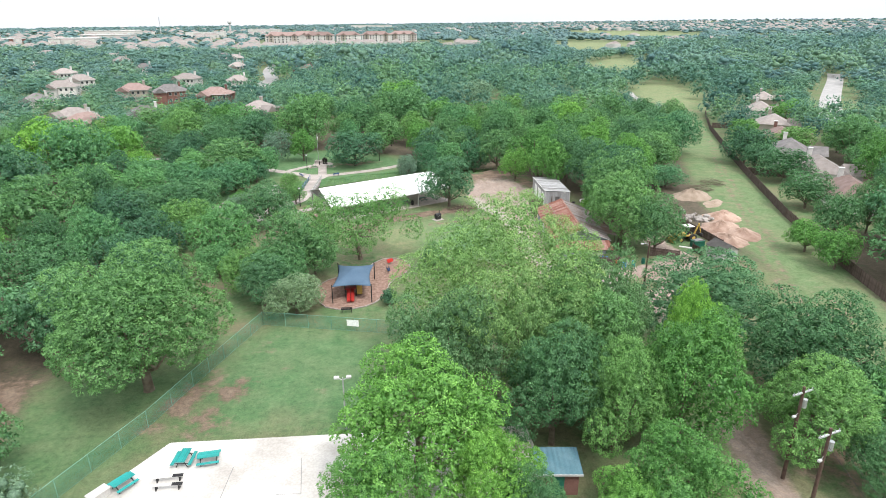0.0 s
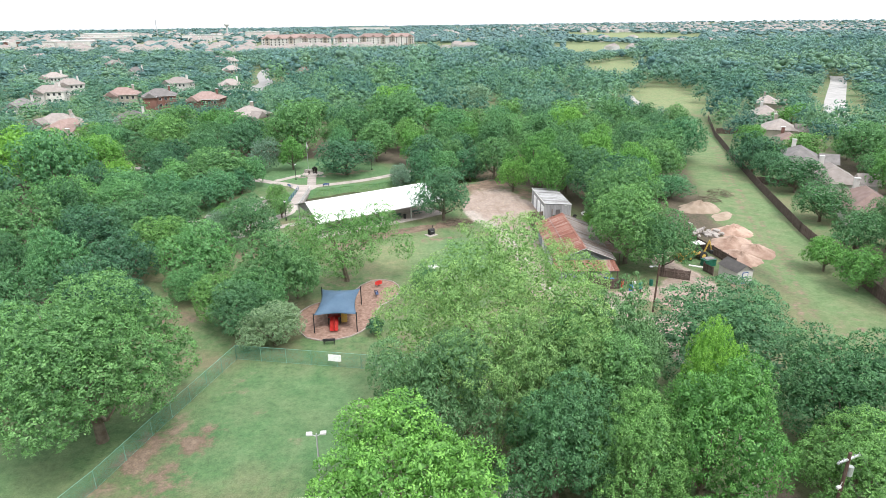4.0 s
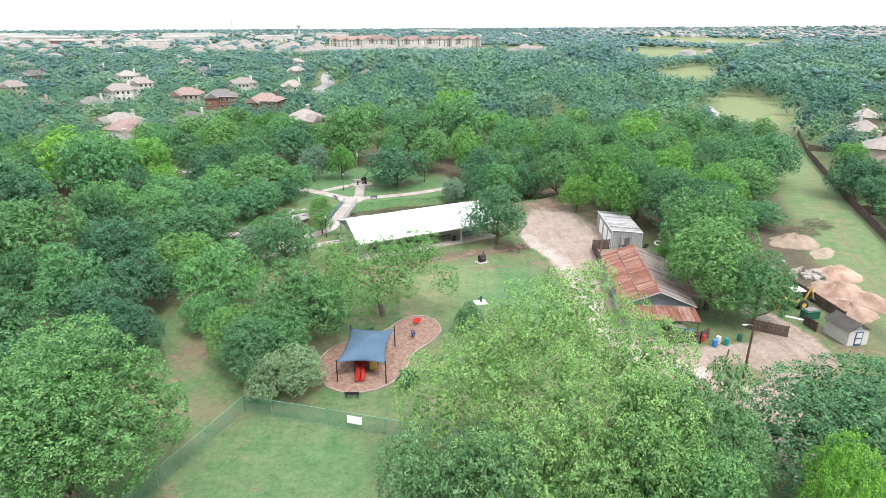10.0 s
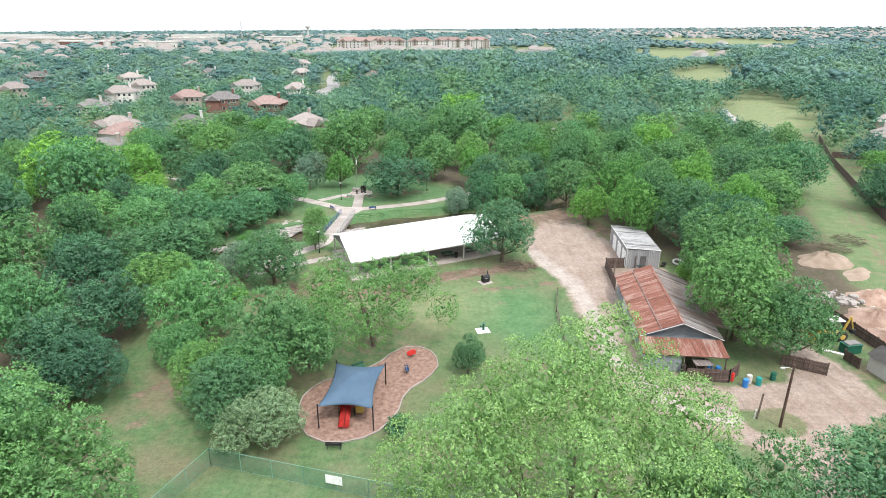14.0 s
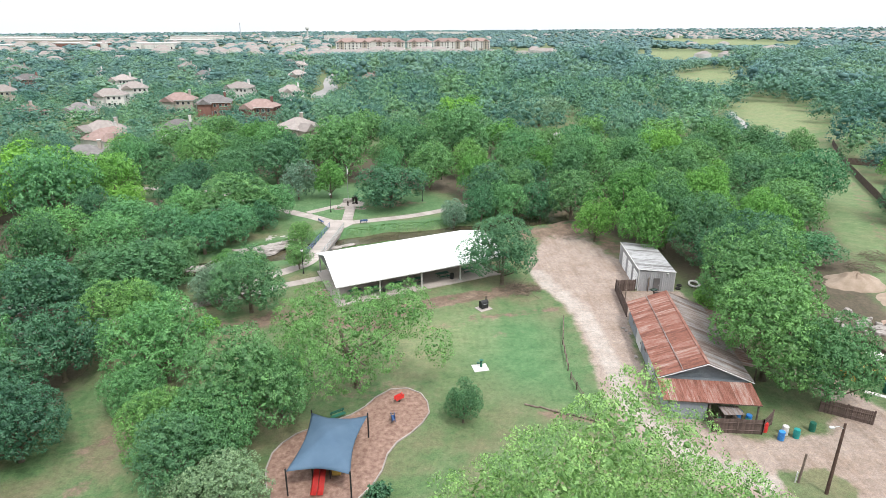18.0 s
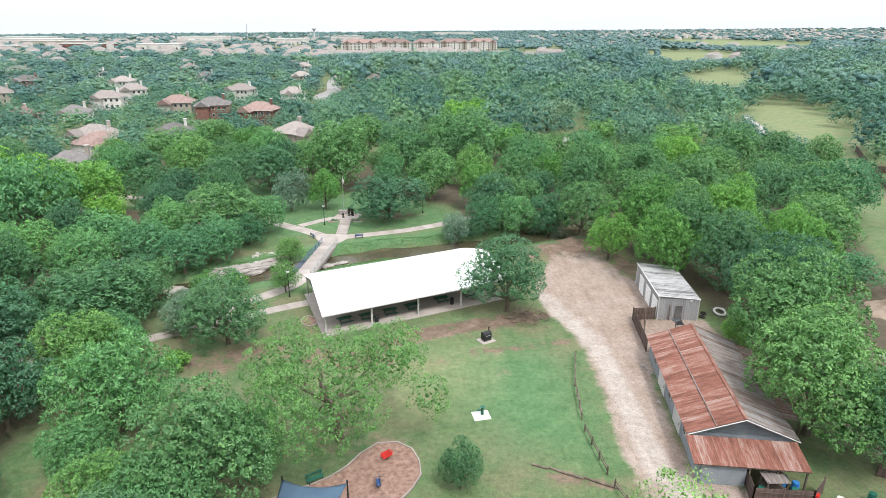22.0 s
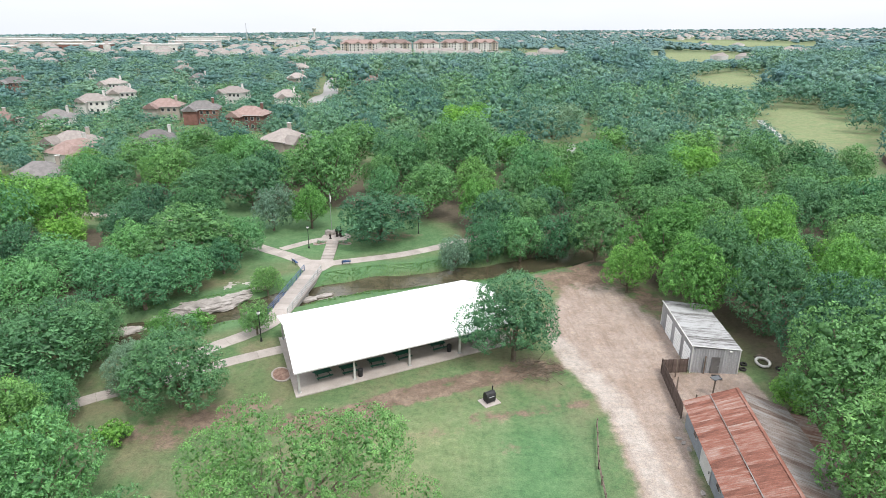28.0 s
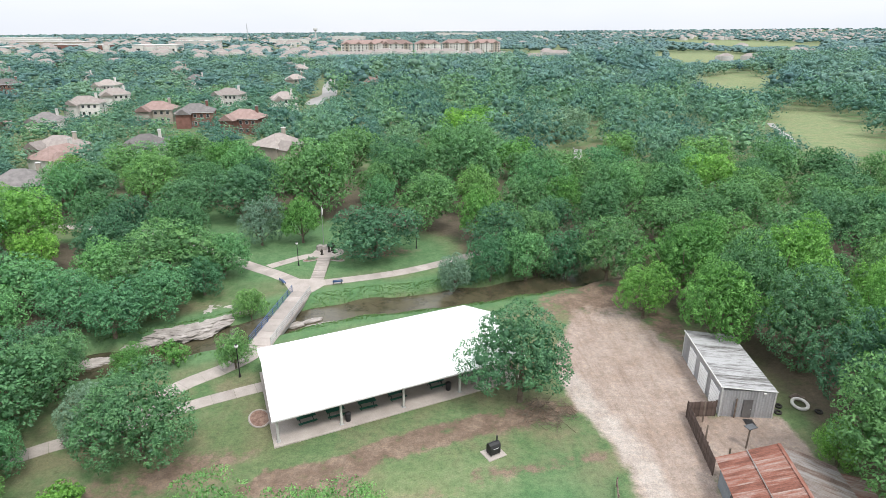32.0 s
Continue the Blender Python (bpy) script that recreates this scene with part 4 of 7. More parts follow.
def forest():
    """Crowns of all sizes packed side by side round the planted trees."""
    rng = np.random.default_rng(11)
    n = 90000
    Y = rng.uniform(-5, 720, n)
    X = rng.uniform(-1, 1, n) * (1.05 * np.abs(Y) + 70)
    keep = rng.uniform(size=n) < (1.05 * np.abs(Y) + 70) / 830
    for outline in BARE:
        keep &= ~inside(X, Y, outline)
    keep &= line_distance(X, Y, CREEK) > 4
    town = step(-X - 40 - 0.05 * Y, 0, 20) * step(Y, 200, 225) + step(X - 75 - 0.42 * Y, 0, 15) * (1 - step(Y, 330, 400))
    for hx, hy, _ in HOUSES_WEST + HOUSES_EAST:
        gx, gy = hx * 0.94, hy * 0.94
        keep &= (np.hypot(X - hx, Y - hy) > 10.5) & (np.hypot(X - gx, Y - gy) > 10)
    X, Y, town = X[keep], Y[keep], town[keep]
    R = (3.8 + 5.4 * rng.uniform(0, 1, len(X)) ** 1.3) * (1 + 0.3 * step(Y, 120, 320) + 0.35 * step(Y, 280, 520)) * (1 - 0.25 * np.clip(town, 0, 1))
    cells = {}
    for _, _, x, y, r, _ in PLANTED:
        cells.setdefault((int(x // 14), int(y // 14)), []).append((x, y, r))
    chosen = []
    for i in range(len(X)):
        x, y, r = X[i], Y[i], R[i]
        cx, cy = int(x // 14), int(y // 14)
        if all((x - a) ** 2 + (y - b) ** 2 > (0.74 * (r + c)) ** 2 for u in (-1, 0, 1) for v in (-1, 0, 1) for a, b, c in cells.get((cx + u, cy + v), ())):
            cells.setdefault((cx, cy), []).append((x, y, r))
            chosen.append(i)
    X, Y, R, town = X[chosen], Y[chosen], R[chosen], town[chosen]
    H = (R * 1.2 + rng.uniform(2.6, 6.4, len(X))) * (1 - 0.3 * np.clip(town, 0, 1))
    stands, low = clear_sight(X, Y, R, H)
    R = R * np.clip(low / H, 0.55, 1) ** 0.6
    X, Y, R, H = X[stands], Y[stands], R[stands], low[stands]
    near = np.hypot(X, Y - 40)
    seen = (X > -0.80 * (Y + 25)) & (X < 1.0 * (Y + 25)) & (Y > 28)
    order = np.argsort(near + 1e4 * ~seen)
    return X[order], Y[order], R[order], H[order], seen[order]


FX, FY, FR, FH, FSEEN = forest()
SINGLE = 150
kinds = ["elm", "oak", "elm", "vine", "elm", "pecan", "vine", "oak", "oak", "elm"]
rng = random.Random(5)
for i in range(SINGLE):
    kind = kinds[rng.randrange(len(kinds))]
    tree(kind, rng.randrange(1, 3), FX[i], FY[i], FR[i], FH[i], rng.uniform(0, 6.28), int(FY[i] < 130 and abs(FX[i]) < 52))


def mass(name, X, Y, R, H, templates, label, seed, foliage=None, even=0.4):
    """Many crowns as one mesh."""
    rng = np.random.default_rng(seed)
    pick, turn = rng.integers(0, len(templates), len(X)), rng.uniform(0, 6.28, len(X))
    Z = ground_z(X, Y)
    vs, fs, tone, sprays, base = [], [], [], [], 0
    own = np.clip(rng.normal(0.5, even, len(X)), 0, 1)
    for k, (v, f, shade) in enumerate(templates):
        i = np.nonzero(pick == k)[0]
        c, s = np.cos(turn[i])[:, None], np.sin(turn[i])[:, None]
        w = np.stack([(v[None, :, 0] * c - v[None, :, 1] * s) * R[i][:, None] / 5 + X[i][:, None], (v[None, :, 0] * s + v[None, :, 1] * c) * R[i][:, None] / 5 + Y[i][:, None], v[None, :, 2] * H[i][:, None] / 10 + Z[i][:, None]], -1)
        fs.append((f[None] + (base + np.arange(len(i)) * len(v))[:, None, None]).reshape(-1, 3))
        vs.append(w.reshape(-1, 3))
        tone.append(np.repeat(own[i], len(v)))
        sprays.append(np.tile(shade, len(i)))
        base += len(i) * len(v)
    ob = link_mesh(name, np.concatenate(vs), np.concatenate(fs), foliage or M_FOREST, smooth=True)
    ob.data.attributes.new("tone", "FLOAT", "POINT").data.foreach_set("value", np.concatenate(tone).astype(np.float32))
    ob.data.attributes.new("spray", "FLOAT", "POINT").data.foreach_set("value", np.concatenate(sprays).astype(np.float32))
    return tagged(ob, label, "woods", kind="stuff")


far = np.hypot(FX, FY - 40)
rest = np.arange(len(FX)) >= SINGLE
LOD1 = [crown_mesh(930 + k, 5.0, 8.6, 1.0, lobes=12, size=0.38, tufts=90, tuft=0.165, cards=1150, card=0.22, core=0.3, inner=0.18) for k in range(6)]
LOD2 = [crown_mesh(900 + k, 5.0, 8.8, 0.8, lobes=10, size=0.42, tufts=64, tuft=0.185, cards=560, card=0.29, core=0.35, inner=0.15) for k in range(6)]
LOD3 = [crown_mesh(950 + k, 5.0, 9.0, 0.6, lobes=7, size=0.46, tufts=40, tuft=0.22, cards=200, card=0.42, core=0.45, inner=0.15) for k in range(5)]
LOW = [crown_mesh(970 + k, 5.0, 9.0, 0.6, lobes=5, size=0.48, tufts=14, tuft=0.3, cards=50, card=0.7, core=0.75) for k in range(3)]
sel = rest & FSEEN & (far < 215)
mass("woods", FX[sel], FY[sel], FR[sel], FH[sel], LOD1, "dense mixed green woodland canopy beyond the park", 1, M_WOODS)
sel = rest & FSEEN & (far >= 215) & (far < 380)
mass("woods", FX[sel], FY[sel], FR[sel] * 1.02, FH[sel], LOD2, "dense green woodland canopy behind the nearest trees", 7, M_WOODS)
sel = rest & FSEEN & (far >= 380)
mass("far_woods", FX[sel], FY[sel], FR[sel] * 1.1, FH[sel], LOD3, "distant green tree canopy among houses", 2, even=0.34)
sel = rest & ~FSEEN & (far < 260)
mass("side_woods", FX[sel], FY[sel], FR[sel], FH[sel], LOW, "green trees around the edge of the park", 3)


def distance():
    rng = np.random.default_rng(4)
    n = 9000
    r = 690 + (4300 - 690) * rng.uniform(0, 1, n) ** 1.7
    a = rng.uniform(-0.70, 0.80, n)
    X, Y = r * np.sin(a), r * np.cos(a)
    keep = np.ones(n, bool)
    for outline in FIELDS_FAR:
        keep &= ~inside(X, Y, outline)
    west = (X < -150) & (r < 1900)
    keep &= (rng.uniform(size=n) > 0.3) | ~west
    keep &= ~((np.abs(X + 12) < 145) & (np.abs(Y - 900) < 105))
    X, Y, r = X[keep], Y[keep], r[keep]
    R = rng.uniform(5.0, 9, len(X)) * (0.75 + r / 2300)
    H = rng.uniform(7, 11, len(X)) * (1 + r / 9000) * np.where((X < -150) & (r < 2200), 0.75, 1.0)
    stands, H = clear_sight(X, Y, R, H)
    X, Y, R, H = X[stands], Y[stands], R[stands], H[stands]
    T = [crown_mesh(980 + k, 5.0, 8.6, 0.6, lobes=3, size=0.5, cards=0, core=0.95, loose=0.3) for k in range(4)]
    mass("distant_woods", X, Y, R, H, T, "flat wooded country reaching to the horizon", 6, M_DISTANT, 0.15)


distance()

# ---- the park's own trees ----
rng = random.Random(8)
for kind, seed, x, y, R, H in PLANTED:
    tree(kind, seed, x, y, R, H, rng.uniform(0, 6.28), near=3 if R > 9.1 and y < 100 else 2 if -30 < x < 45 and y < 64 else int((-30 < x < 54 and y < 126) or (35 < x < 60 and y < 150)))
# the tall thin-leaved tree in the middle, gone partly to seed
one_off_tree("tree", 14.6, 57.5, 11.6, 19.0, "pale", "tall pale green tree with thin seedy top", 71, 0.2, lobes=46, size=0.22, tufts=900, tuft=0.062, cards=66000, card=0.09, core=0.12, inner=0.16, spread=0.74)
one_off_tree("tree", -1.2, 92.0, 8.2, 9.6, "elm", "leaning half-bare tree with dead broken limb", 33, 0.42, -1.2, 0.36, lobes=13, size=0.28, tufts=420, tuft=0.078, cards=24000, card=0.1, core=0.12, inner=0.12, spread=0.8)
for x, y, R, H, leafy, label, seed in [
    (2.6, 74.6, 1.3, 2.4, "oak", "round dark green bush by the mulch", 21), (-21.5, 104.5, 1.5, 2.6, "pecan", "small bright green bush on the lawn", 22),
    (-29, 41, 3.2, 3.6, "grey", "wide green bush beside the fence", 24), (13, 152.5, 1.8, 2.6, "oak", "dark shrub on the creek bank", 26), (-22, 127, 1.9, 2.8, "pecan", "yellow-green shrub by the creek", 27), (-6, 168, 2.6, 2.2, "oak", "clipped shrub behind the memorial", 28)]:
    one_off_tree("bush", x, y, R, H, leafy, label, seed, 0.05, girth=0.06, lobes=9, size=0.42, tufts=60, tuft=0.17, cards=1200, card=0.11, core=0.4, inner=0.15)

# ---- pavilion ----
def corrugated(width, length, ribs, rise, thick=0.02):
    """A ribbed sheet, ribs down its length (y), its low corner at the origin."""
    n = ribs * 4
    top = [(width * i / n, rise * (1, 1, 0, 0)[i % 4]) for i in range(n + 1)]
    vs = [(x, y, z) for y in (0, length) for x, z in top] + [(x, y, z - thick) for y in (0, length) for x, z in top]
    k, fs = n + 1, []
    for i in range(n):
        fs += [(i, i + 1, k + i + 1, k + i), (2 * k + i + 1, 2 * k + i, 3 * k + i, 3 * k + i + 1), (i + 1, i, 2 * k + i, 2 * k + i + 1), (k + i, k + i + 1, 3 * k + i + 1, 3 * k + i)]
    fs += [(0, k, 3 * k, 2 * k), (k + n, n, 2 * k + n, 3 * k + n)]
    me = bpy.data.meshes.new("sheet")
    me.from_pydata(vs, [], fs)
    return me


def piece(name, me, parent, m):
    ob = new(name, me)
    ob.parent = parent
    ob.matrix_basis = m
    return ob


def slope(name, parent, material, x0, x1, low, high, width, ribs=3, rise=0.03, label=""):
    """Sheets side by side from x0 to x1, each from low (y, z) up to high (y, z)."""
    run, up = high[0] - low[0], high[1] - low[1]
    n = max(1, round((x1 - x0) / width))
    w = (x1 - x0) / n
    me = corrugated(w - 0.004, math.hypot(run, up), ribs, rise)
    me.materials.append(material)
    back = run < 0
    for i in range(n):
        x = x0 + i * w + (w if back else 0)
        m = Matrix.Translation((x, *low)) @ Matrix.Rotation(math.pi if back else 0, 4, "Z") @ Matrix.Rotation(math.atan2(up, abs(run)), 4, "X")
        piece(name, me, parent, m)


def pavilion():
    p = thing("pavilion", pose(-6.2, 112.7, 0.02, 0, 0, 26), "open picnic pavilion with a bright white metal roof", "pavilion")
    part("floor_slab", box(-0.5, 26.6, -0.7, 13.3, -0.3, 0.12, 0.02), M_CONCRETE, p, "grey concrete floor slab")
    for x in (0, 6.1, 12.65, 19.1, 25.9):
        for y in (0, 12.7):
            q = part("post", box(x - 0.11, x + 0.11, y - 0.11, y + 0.11, 0.12, 2.9, 0.015), M_POST, p)
            part("base_plate", box(x - 0.2, x + 0.2, y - 0.2, y + 0.2, 0.12, 0.16), M_STEEL, q)
    for y in (0, 12.7):
        part("beam", box(-0.2, 26.3, y - 0.1, y + 0.1, 2.68, 2.93, 0.01), M_POST, p)
    for x in (0, 6.1, 12.65, 19.1, 25.9):
        bm = bmesh.new()
        for a, b in (((x, 0, 2.88), (x, 6.4, 4.8)), ((x, 6.4, 4.8), (x, 12.7, 2.88)), ((x, 0, 2.83), (x, 12.7, 2.83)), ((x, 6.4, 2.83), (x, 6.4, 4.8))):
            tube([a, b], 0.07, 4, bm)
        part("truss", bm, M_POST, p)
    bm = bmesh.new()
    bm.faces.new([bm.verts.new(c) for c in ((-0.05, -0.5, 2.9), (-0.05, 13.2, 2.9), (-0.05, 6.4, 4.92))])
    bmesh.ops.solidify(bm, geom=bm.faces[:], thickness=0.08)
    part("gable", bm, M_TRIM, p)
    slope("roof_panel", p, M_WHITE, -0.5, 26.7, (-0.75, 2.95), (6.4, 5.05), 0.9, 2, 0.04)
    slope("roof_panel", p, M_WHITE, -0.5, 26.7, (13.55, 2.95), (6.4, 5.05), 0.9, 2, 0.04)
    part("ridge_cap", box(-0.5, 26.7, 6.25, 6.55, 5.06, 5.12, 0.02), M_WHITE, p)
    for y in (-0.82, 13.55):
        part("gutter", box(-0.52, 26.72, y, y + 0.1, 2.79, 2.95, 0.02), M_TRIM, p)
    for x in (-0.1, 26.3):
        part("downpipe", tube([(x, -0.75, 2.81), (x, -0.3, 2.5), (x, -0.2, 0.14)], 0.05, 6), M_TRIM, p)
    # shift every part along by its depth, to fit the west roof end to the camera's view
    for q in p.children_recursive:
        m = q.matrix_basis.copy()
        q.data = q.data.copy()
        for v in q.data.vertices:
            c = m @ v.co
            v.co = (c.x + 0.08 * (c.y + 0.75) * (1 - c.x / 26.7), c.y, c.z)
        q.matrix_basis = Matrix()


def picnic_table(m, top_mat, label, group):
    t = thing("picnic_table", m, label, "picnic table", group)
    for k in range(5):
        y = -0.32 + 0.16 * k
        part("top_board", box(-0.92, 0.92, y - 0.074, y + 0.074, 0.72, 0.76, 0.008), top_mat, t)
    for s in (-1, 1):
        for k in range(2):
            y = s * (0.66 + 0.15 * k)
            part("seat_board", box(-0.92, 0.92, y - 0.07, y + 0.07, 0.42, 0.46, 0.008), top_mat, t)
    for x in (-0.65, 0.65):
        bm = tube([(x, -0.5, 0), (x, -0.16, 0.71)], 0.035, 6)
        tube([(x, 0.5, 0), (x, 0.16, 0.71)], 0.035, 6, bm)
        tube([(x, -0.8, 0.4), (x, 0.8, 0.4)], 0.03, 6, bm)
        part("leg_frame", bm, M_BLACK, t)
    return t


def bin_can(m, label="black steel litter bin on the pavilion floor"):
    b = thing("litter_bin", m, label, "litter bin")
    part("body", tube([(0, 0, 0), (0, 0, 0.8)], [0.26, 0.29], 12), M_BLACK, b)
    part("rim", tube([(0, 0, 0.78), (0, 0, 0.86)], [0.31, 0.30], 12), M_BLACK, b)
    part("lid", tube([(0, 0, 0.86), (0, 0, 0.98)], [0.28, 0.12], 12), M_BLACK, b)
    return b


pavilion()
PV = pose(-6.2, 112.7, 0.14, 0, 0, 26)
first = None
for x, y, a in [(3.1, 1.9, 4), (6.0, 1.7, 0), (9.3, 1.7, -3), (12.6, 1.9, 2), (17.2, 2.1, 0), (21.5, 2.2, 3), (4, 8.4, 0), (9, 8.6, 2), (14.5, 8.3, 0), (20, 8.6, -2)]:
    m = PV @ pose(x, y, 0, 0, 0, a)
    first = copy_thing(first, m) if first else picnic_table(m, M_GREENPAINT, "dark green picnic table under the pavilion", "tables under the pavilion")
bin_can(PV @ pose(6.9, 0.3, 0))
bin_can(PV @ pose(18.2, 0.9, 0))


# ---- paths, bridge, memorial ----
def slab_path(label, pts, width, name="pavement", z=0.03, step_len=2.0, mat_=None):
    """A footway of cast slabs along a line."""
    base = tagged(new(name), label, "footpath", kind="structure")
    line = curve_points(pts, 0.5)
    n = max(2, int(step_len / 0.5))
    for i in range(0, len(line) - 1, n):
        run = line[i:i + n + 1]
        if len(run) < 2:
            continue
        lo, hi = [], []
        for j, p in enumerate(run):
            w = (line[min(i + j + 1, len(line) - 1)] - line[max(i + j - 1, 0)]).normalized()
            side = Vector((-w.y, w.x, 0)) * width / 2
            q = p + w * (0.012 if j == 0 else -0.012 if j == len(run) - 1 else 0)
            lo.append(q - side), hi.append(q + side)
        ring = [(v.x, v.y) for v in lo + hi[::-1]]
        zz = max(float(ground_z(*ring[k])) for k in range(len(ring)))
        zz = max(zz, -0.05)
        part("slab", prism(ring, zz - 0.25, zz + z + 0.004 * ((i // n) % 2)), mat_ or M_CONCRETE, base)
    return base


slab_path("pale concrete footpath along the creek", [(-10.4, 150.6), (-6, 152.0), (-2, 153.4), (2.5, 155.3), (7.7, 158.4), (14, 163), (22, 168.5)], 2.3)
slab_path("pale concrete footpath across the glade", [(-12.6, 150.4), (-17, 154.2), (-21, 157), (-25, 160), (-32, 166), (-45, 175), (-70, 180)], 2.5)
slab_path("curved pale concrete footpath round the grass island", [(-19.2, 157.6), (-17.2, 159.6), (-14.8, 161.9), (-12.5, 163.3)], 1.9, z=0.035)
slab_path("pale concrete footpath leading to the bridge", [(-13.2, 131.4), (-13.7, 128.8), (-16, 125.6), (-19.1, 122.4), (-21.6, 117.8)], 2.3)
slab_path("pale concrete footpath past the pavilion", [(-9.6, 122.6), (-15.8, 119.2), (-21, 115.6), (-26.8, 112.3), (-31, 109.8), (-45, 104)], 1.9, z=0.036)
base = tagged(new("pavement"), "pale concrete junction of footpaths", "footpath", kind="structure")
part("slab", prism([(-13.4, 147.6), (-10.0, 147.4), (-8.6, 150.3), (-9.2, 152.2), (-11.6, 152.3), (-14.6, 152.6), (-15.4, 151.4)], -0.25, 0.045), M_CONCRETE, base)
ring = [(-10.7 + 2.7 * math.cos(a), 164.3 + 2.5 * math.sin(a)) for a in (2 * math.pi * k / 20 for k in range(20))]
part("plaza", prism(ring, -0.2, 0.05), M_CONCRETE, base)
stairs = thing("garden_steps", Matrix(), "broad shallow concrete steps up to the memorial", "steps")
for k in range(14):
    y = 152.2 + k * 0.68
    x = -10.35 - 0.03 * k
    part("step", box(x - 1.05, x + 1.05, y, y + 0.58, -0.2, 0.06 + 0.03 * k, 0.02), M_CONCRETE, stairs)


def bridge():
    a, b = Vector((-13.2, 131.2, 0)), Vector((-11.6, 147.5, 0))
    L, turn = (b - a).length, math.degrees(math.atan2(b.y - a.y, b.x - a.x))
    g = thing("footbridge", pose(a.x, a.y, 0.06, 0, 0, turn), "concrete footbridge with blue steel railings over creek", "bridge")
    n = 9
    for k in range(n):
        part("deck_slab", box(L * k / n + 0.01, L * (k + 1) / n - 0.01, -1.45, 1.45, -0.3, 0.02, 0.01), M_CONCRETE, g)
    for y in (-1.2, 1.2):
        part("girder", box(0.5, L - 0.5, y - 0.15, y + 0.15, -0.75, -0.3), M_SLAB, g)
    for x in (3.5, L / 2 + 1, L - 2.5):
        part("pier", box(x - 0.25, x + 0.25, -1.3, 1.3, -2.3, -0.75, 0.03), M_SLAB, g)
    for y, mm in ((1.36, M_BLUE), (-1.36, M_STEEL)):
        r = part("railing", box(0.2, L - 0.2, y - 0.03, y + 0.03, 1.02, 1.08), mm, g, "blue steel railing" if mm == M_BLUE else "grey steel railing")
        for k in range(9):
            x = 0.3 + (L - 0.6) * k / 8
            part("post", box(x - 0.035, x + 0.035, y - 0.035, y + 0.035, 0, 1.02), mm, r)
        for z in (0.2, 0.5, 0.78):
            part("rail", box(0.3, L - 0.3, y - 0.02, y + 0.02, z, z + 0.045), mm, r)


bridge()


def stone(name, x, y, sx, sy, sz, seed, material=None, parent=None, z=None, turn=0):
    rnd = random.Random(seed)
    bm = bmesh.new()
    wide = max(sx, sy) > 2
    bmesh.ops.create_icosphere(bm, subdivisions=5 if wide else 2, radius=1)
    for v in bm.verts:
        n = noise.noise(v.co * 1.7 + Vector((seed * 3.1, 0, 0)))
        if wide:
            n += 0.5 * noise.noise(v.co * 6 + Vector((seed, 2, 0))) + 0.35 * noise.noise(v.co * 17)
        v.co = Vector((v.co.x * (1 + 0.3 * n), v.co.y * (1 + 0.3 * n), max(-0.5, min(0.55, v.co.z)) * (1 + 0.35 * n)))
        v.co = Vector((v.co.x * sx, v.co.y * sy, v.co.z * sz))
    ob = part(name, bm, material or M_ROCK, parent)
    ob.matrix_basis = pose(x, y, float(ground_z(x, y)) if z is None else z, 0, 0, turn or rnd.uniform(0, 180))
    return ob


block = stone("memorial_stone", -12.0, 166.0, 1.25, 0.8, 1.5, 3, turn=10)
tagged(block, "large pale limestone memorial block on the plaza", "memorial")


def statue(x, y, h, turn):
    bm = bmesh.new()
    tube([(0, 0, 0), (0, 0, 0.12)], 0.28, 10, bm)
    tube([(-0.1, 0, 0.1), (-0.09, 0, h * 0.48)], [0.08, 0.1], 7, bm)
    tube([(0.1, 0.05, 0.1), (0.09, 0, h * 0.48)], [0.08, 0.1], 7, bm)
    tube([(0, 0, h * 0.45), (0, 0, h * 0.66), (0, 0, h * 0.82), (0, 0, h * 0.86)], [0.17, 0.18, 0.22, 0.07], 9, bm)
    tube([(0.2, 0, h * 0.8), (0.27, 0.05, h * 0.6), (0.2, 0.18, h * 0.5)], [0.07, 0.06, 0.05], 6, bm)
    tube([(-0.2, 0, h * 0.8), (-0.28, 0.05, h * 0.6), (-0.22, 0.15, h * 0.48)], [0.07, 0.06, 0.05], 6, bm)
    bmesh.ops.create_icosphere(bm, subdivisions=2, radius=0.12, matrix=Matrix.Translation((0, 0.02, h * 0.93)))
    ob = part("statue", bm, M_BRONZE, None, smooth=True)
    ob.matrix_basis = pose(x, y, 0.05, 0, 0, turn)
    tagged(ob, "dark bronze statue standing beside the memorial stone", "statue", "memorial statues")


for x, y, h, a in [(-10.6, 164.6, 1.8, 10), (-9.8, 164.3, 1.75, -20), (-10.2, 165.2, 1.8, 150), (-11.6, 163.2, 1.0, 60)]:
    statue(x, y, h, a)


def planter(x, y, rx, ry, turn, label):
    p = thing("planting_bed", pose(x, y, 0.02, 0, 0, turn), label, "planting bed")
    n = 18
    for k in range(n):
        a, b = 2 * math.pi * k / n, 2 * math.pi * (k + 0.94) / n
        part("edging_stone", tube([(rx * math.cos(a), ry * math.sin(a), 0.06), (rx * math.cos(b), ry * math.sin(b), 0.06)], 0.1, 5), M_CONCRETE, p)
    part("soil", prism([(rx * 0.95 * math.cos(2 * math.pi * k / n), ry * 0.95 * math.sin(2 * math.pi * k / n)) for k in range(n)], -0.05, 0.08), M_MULCH, p)
    return p


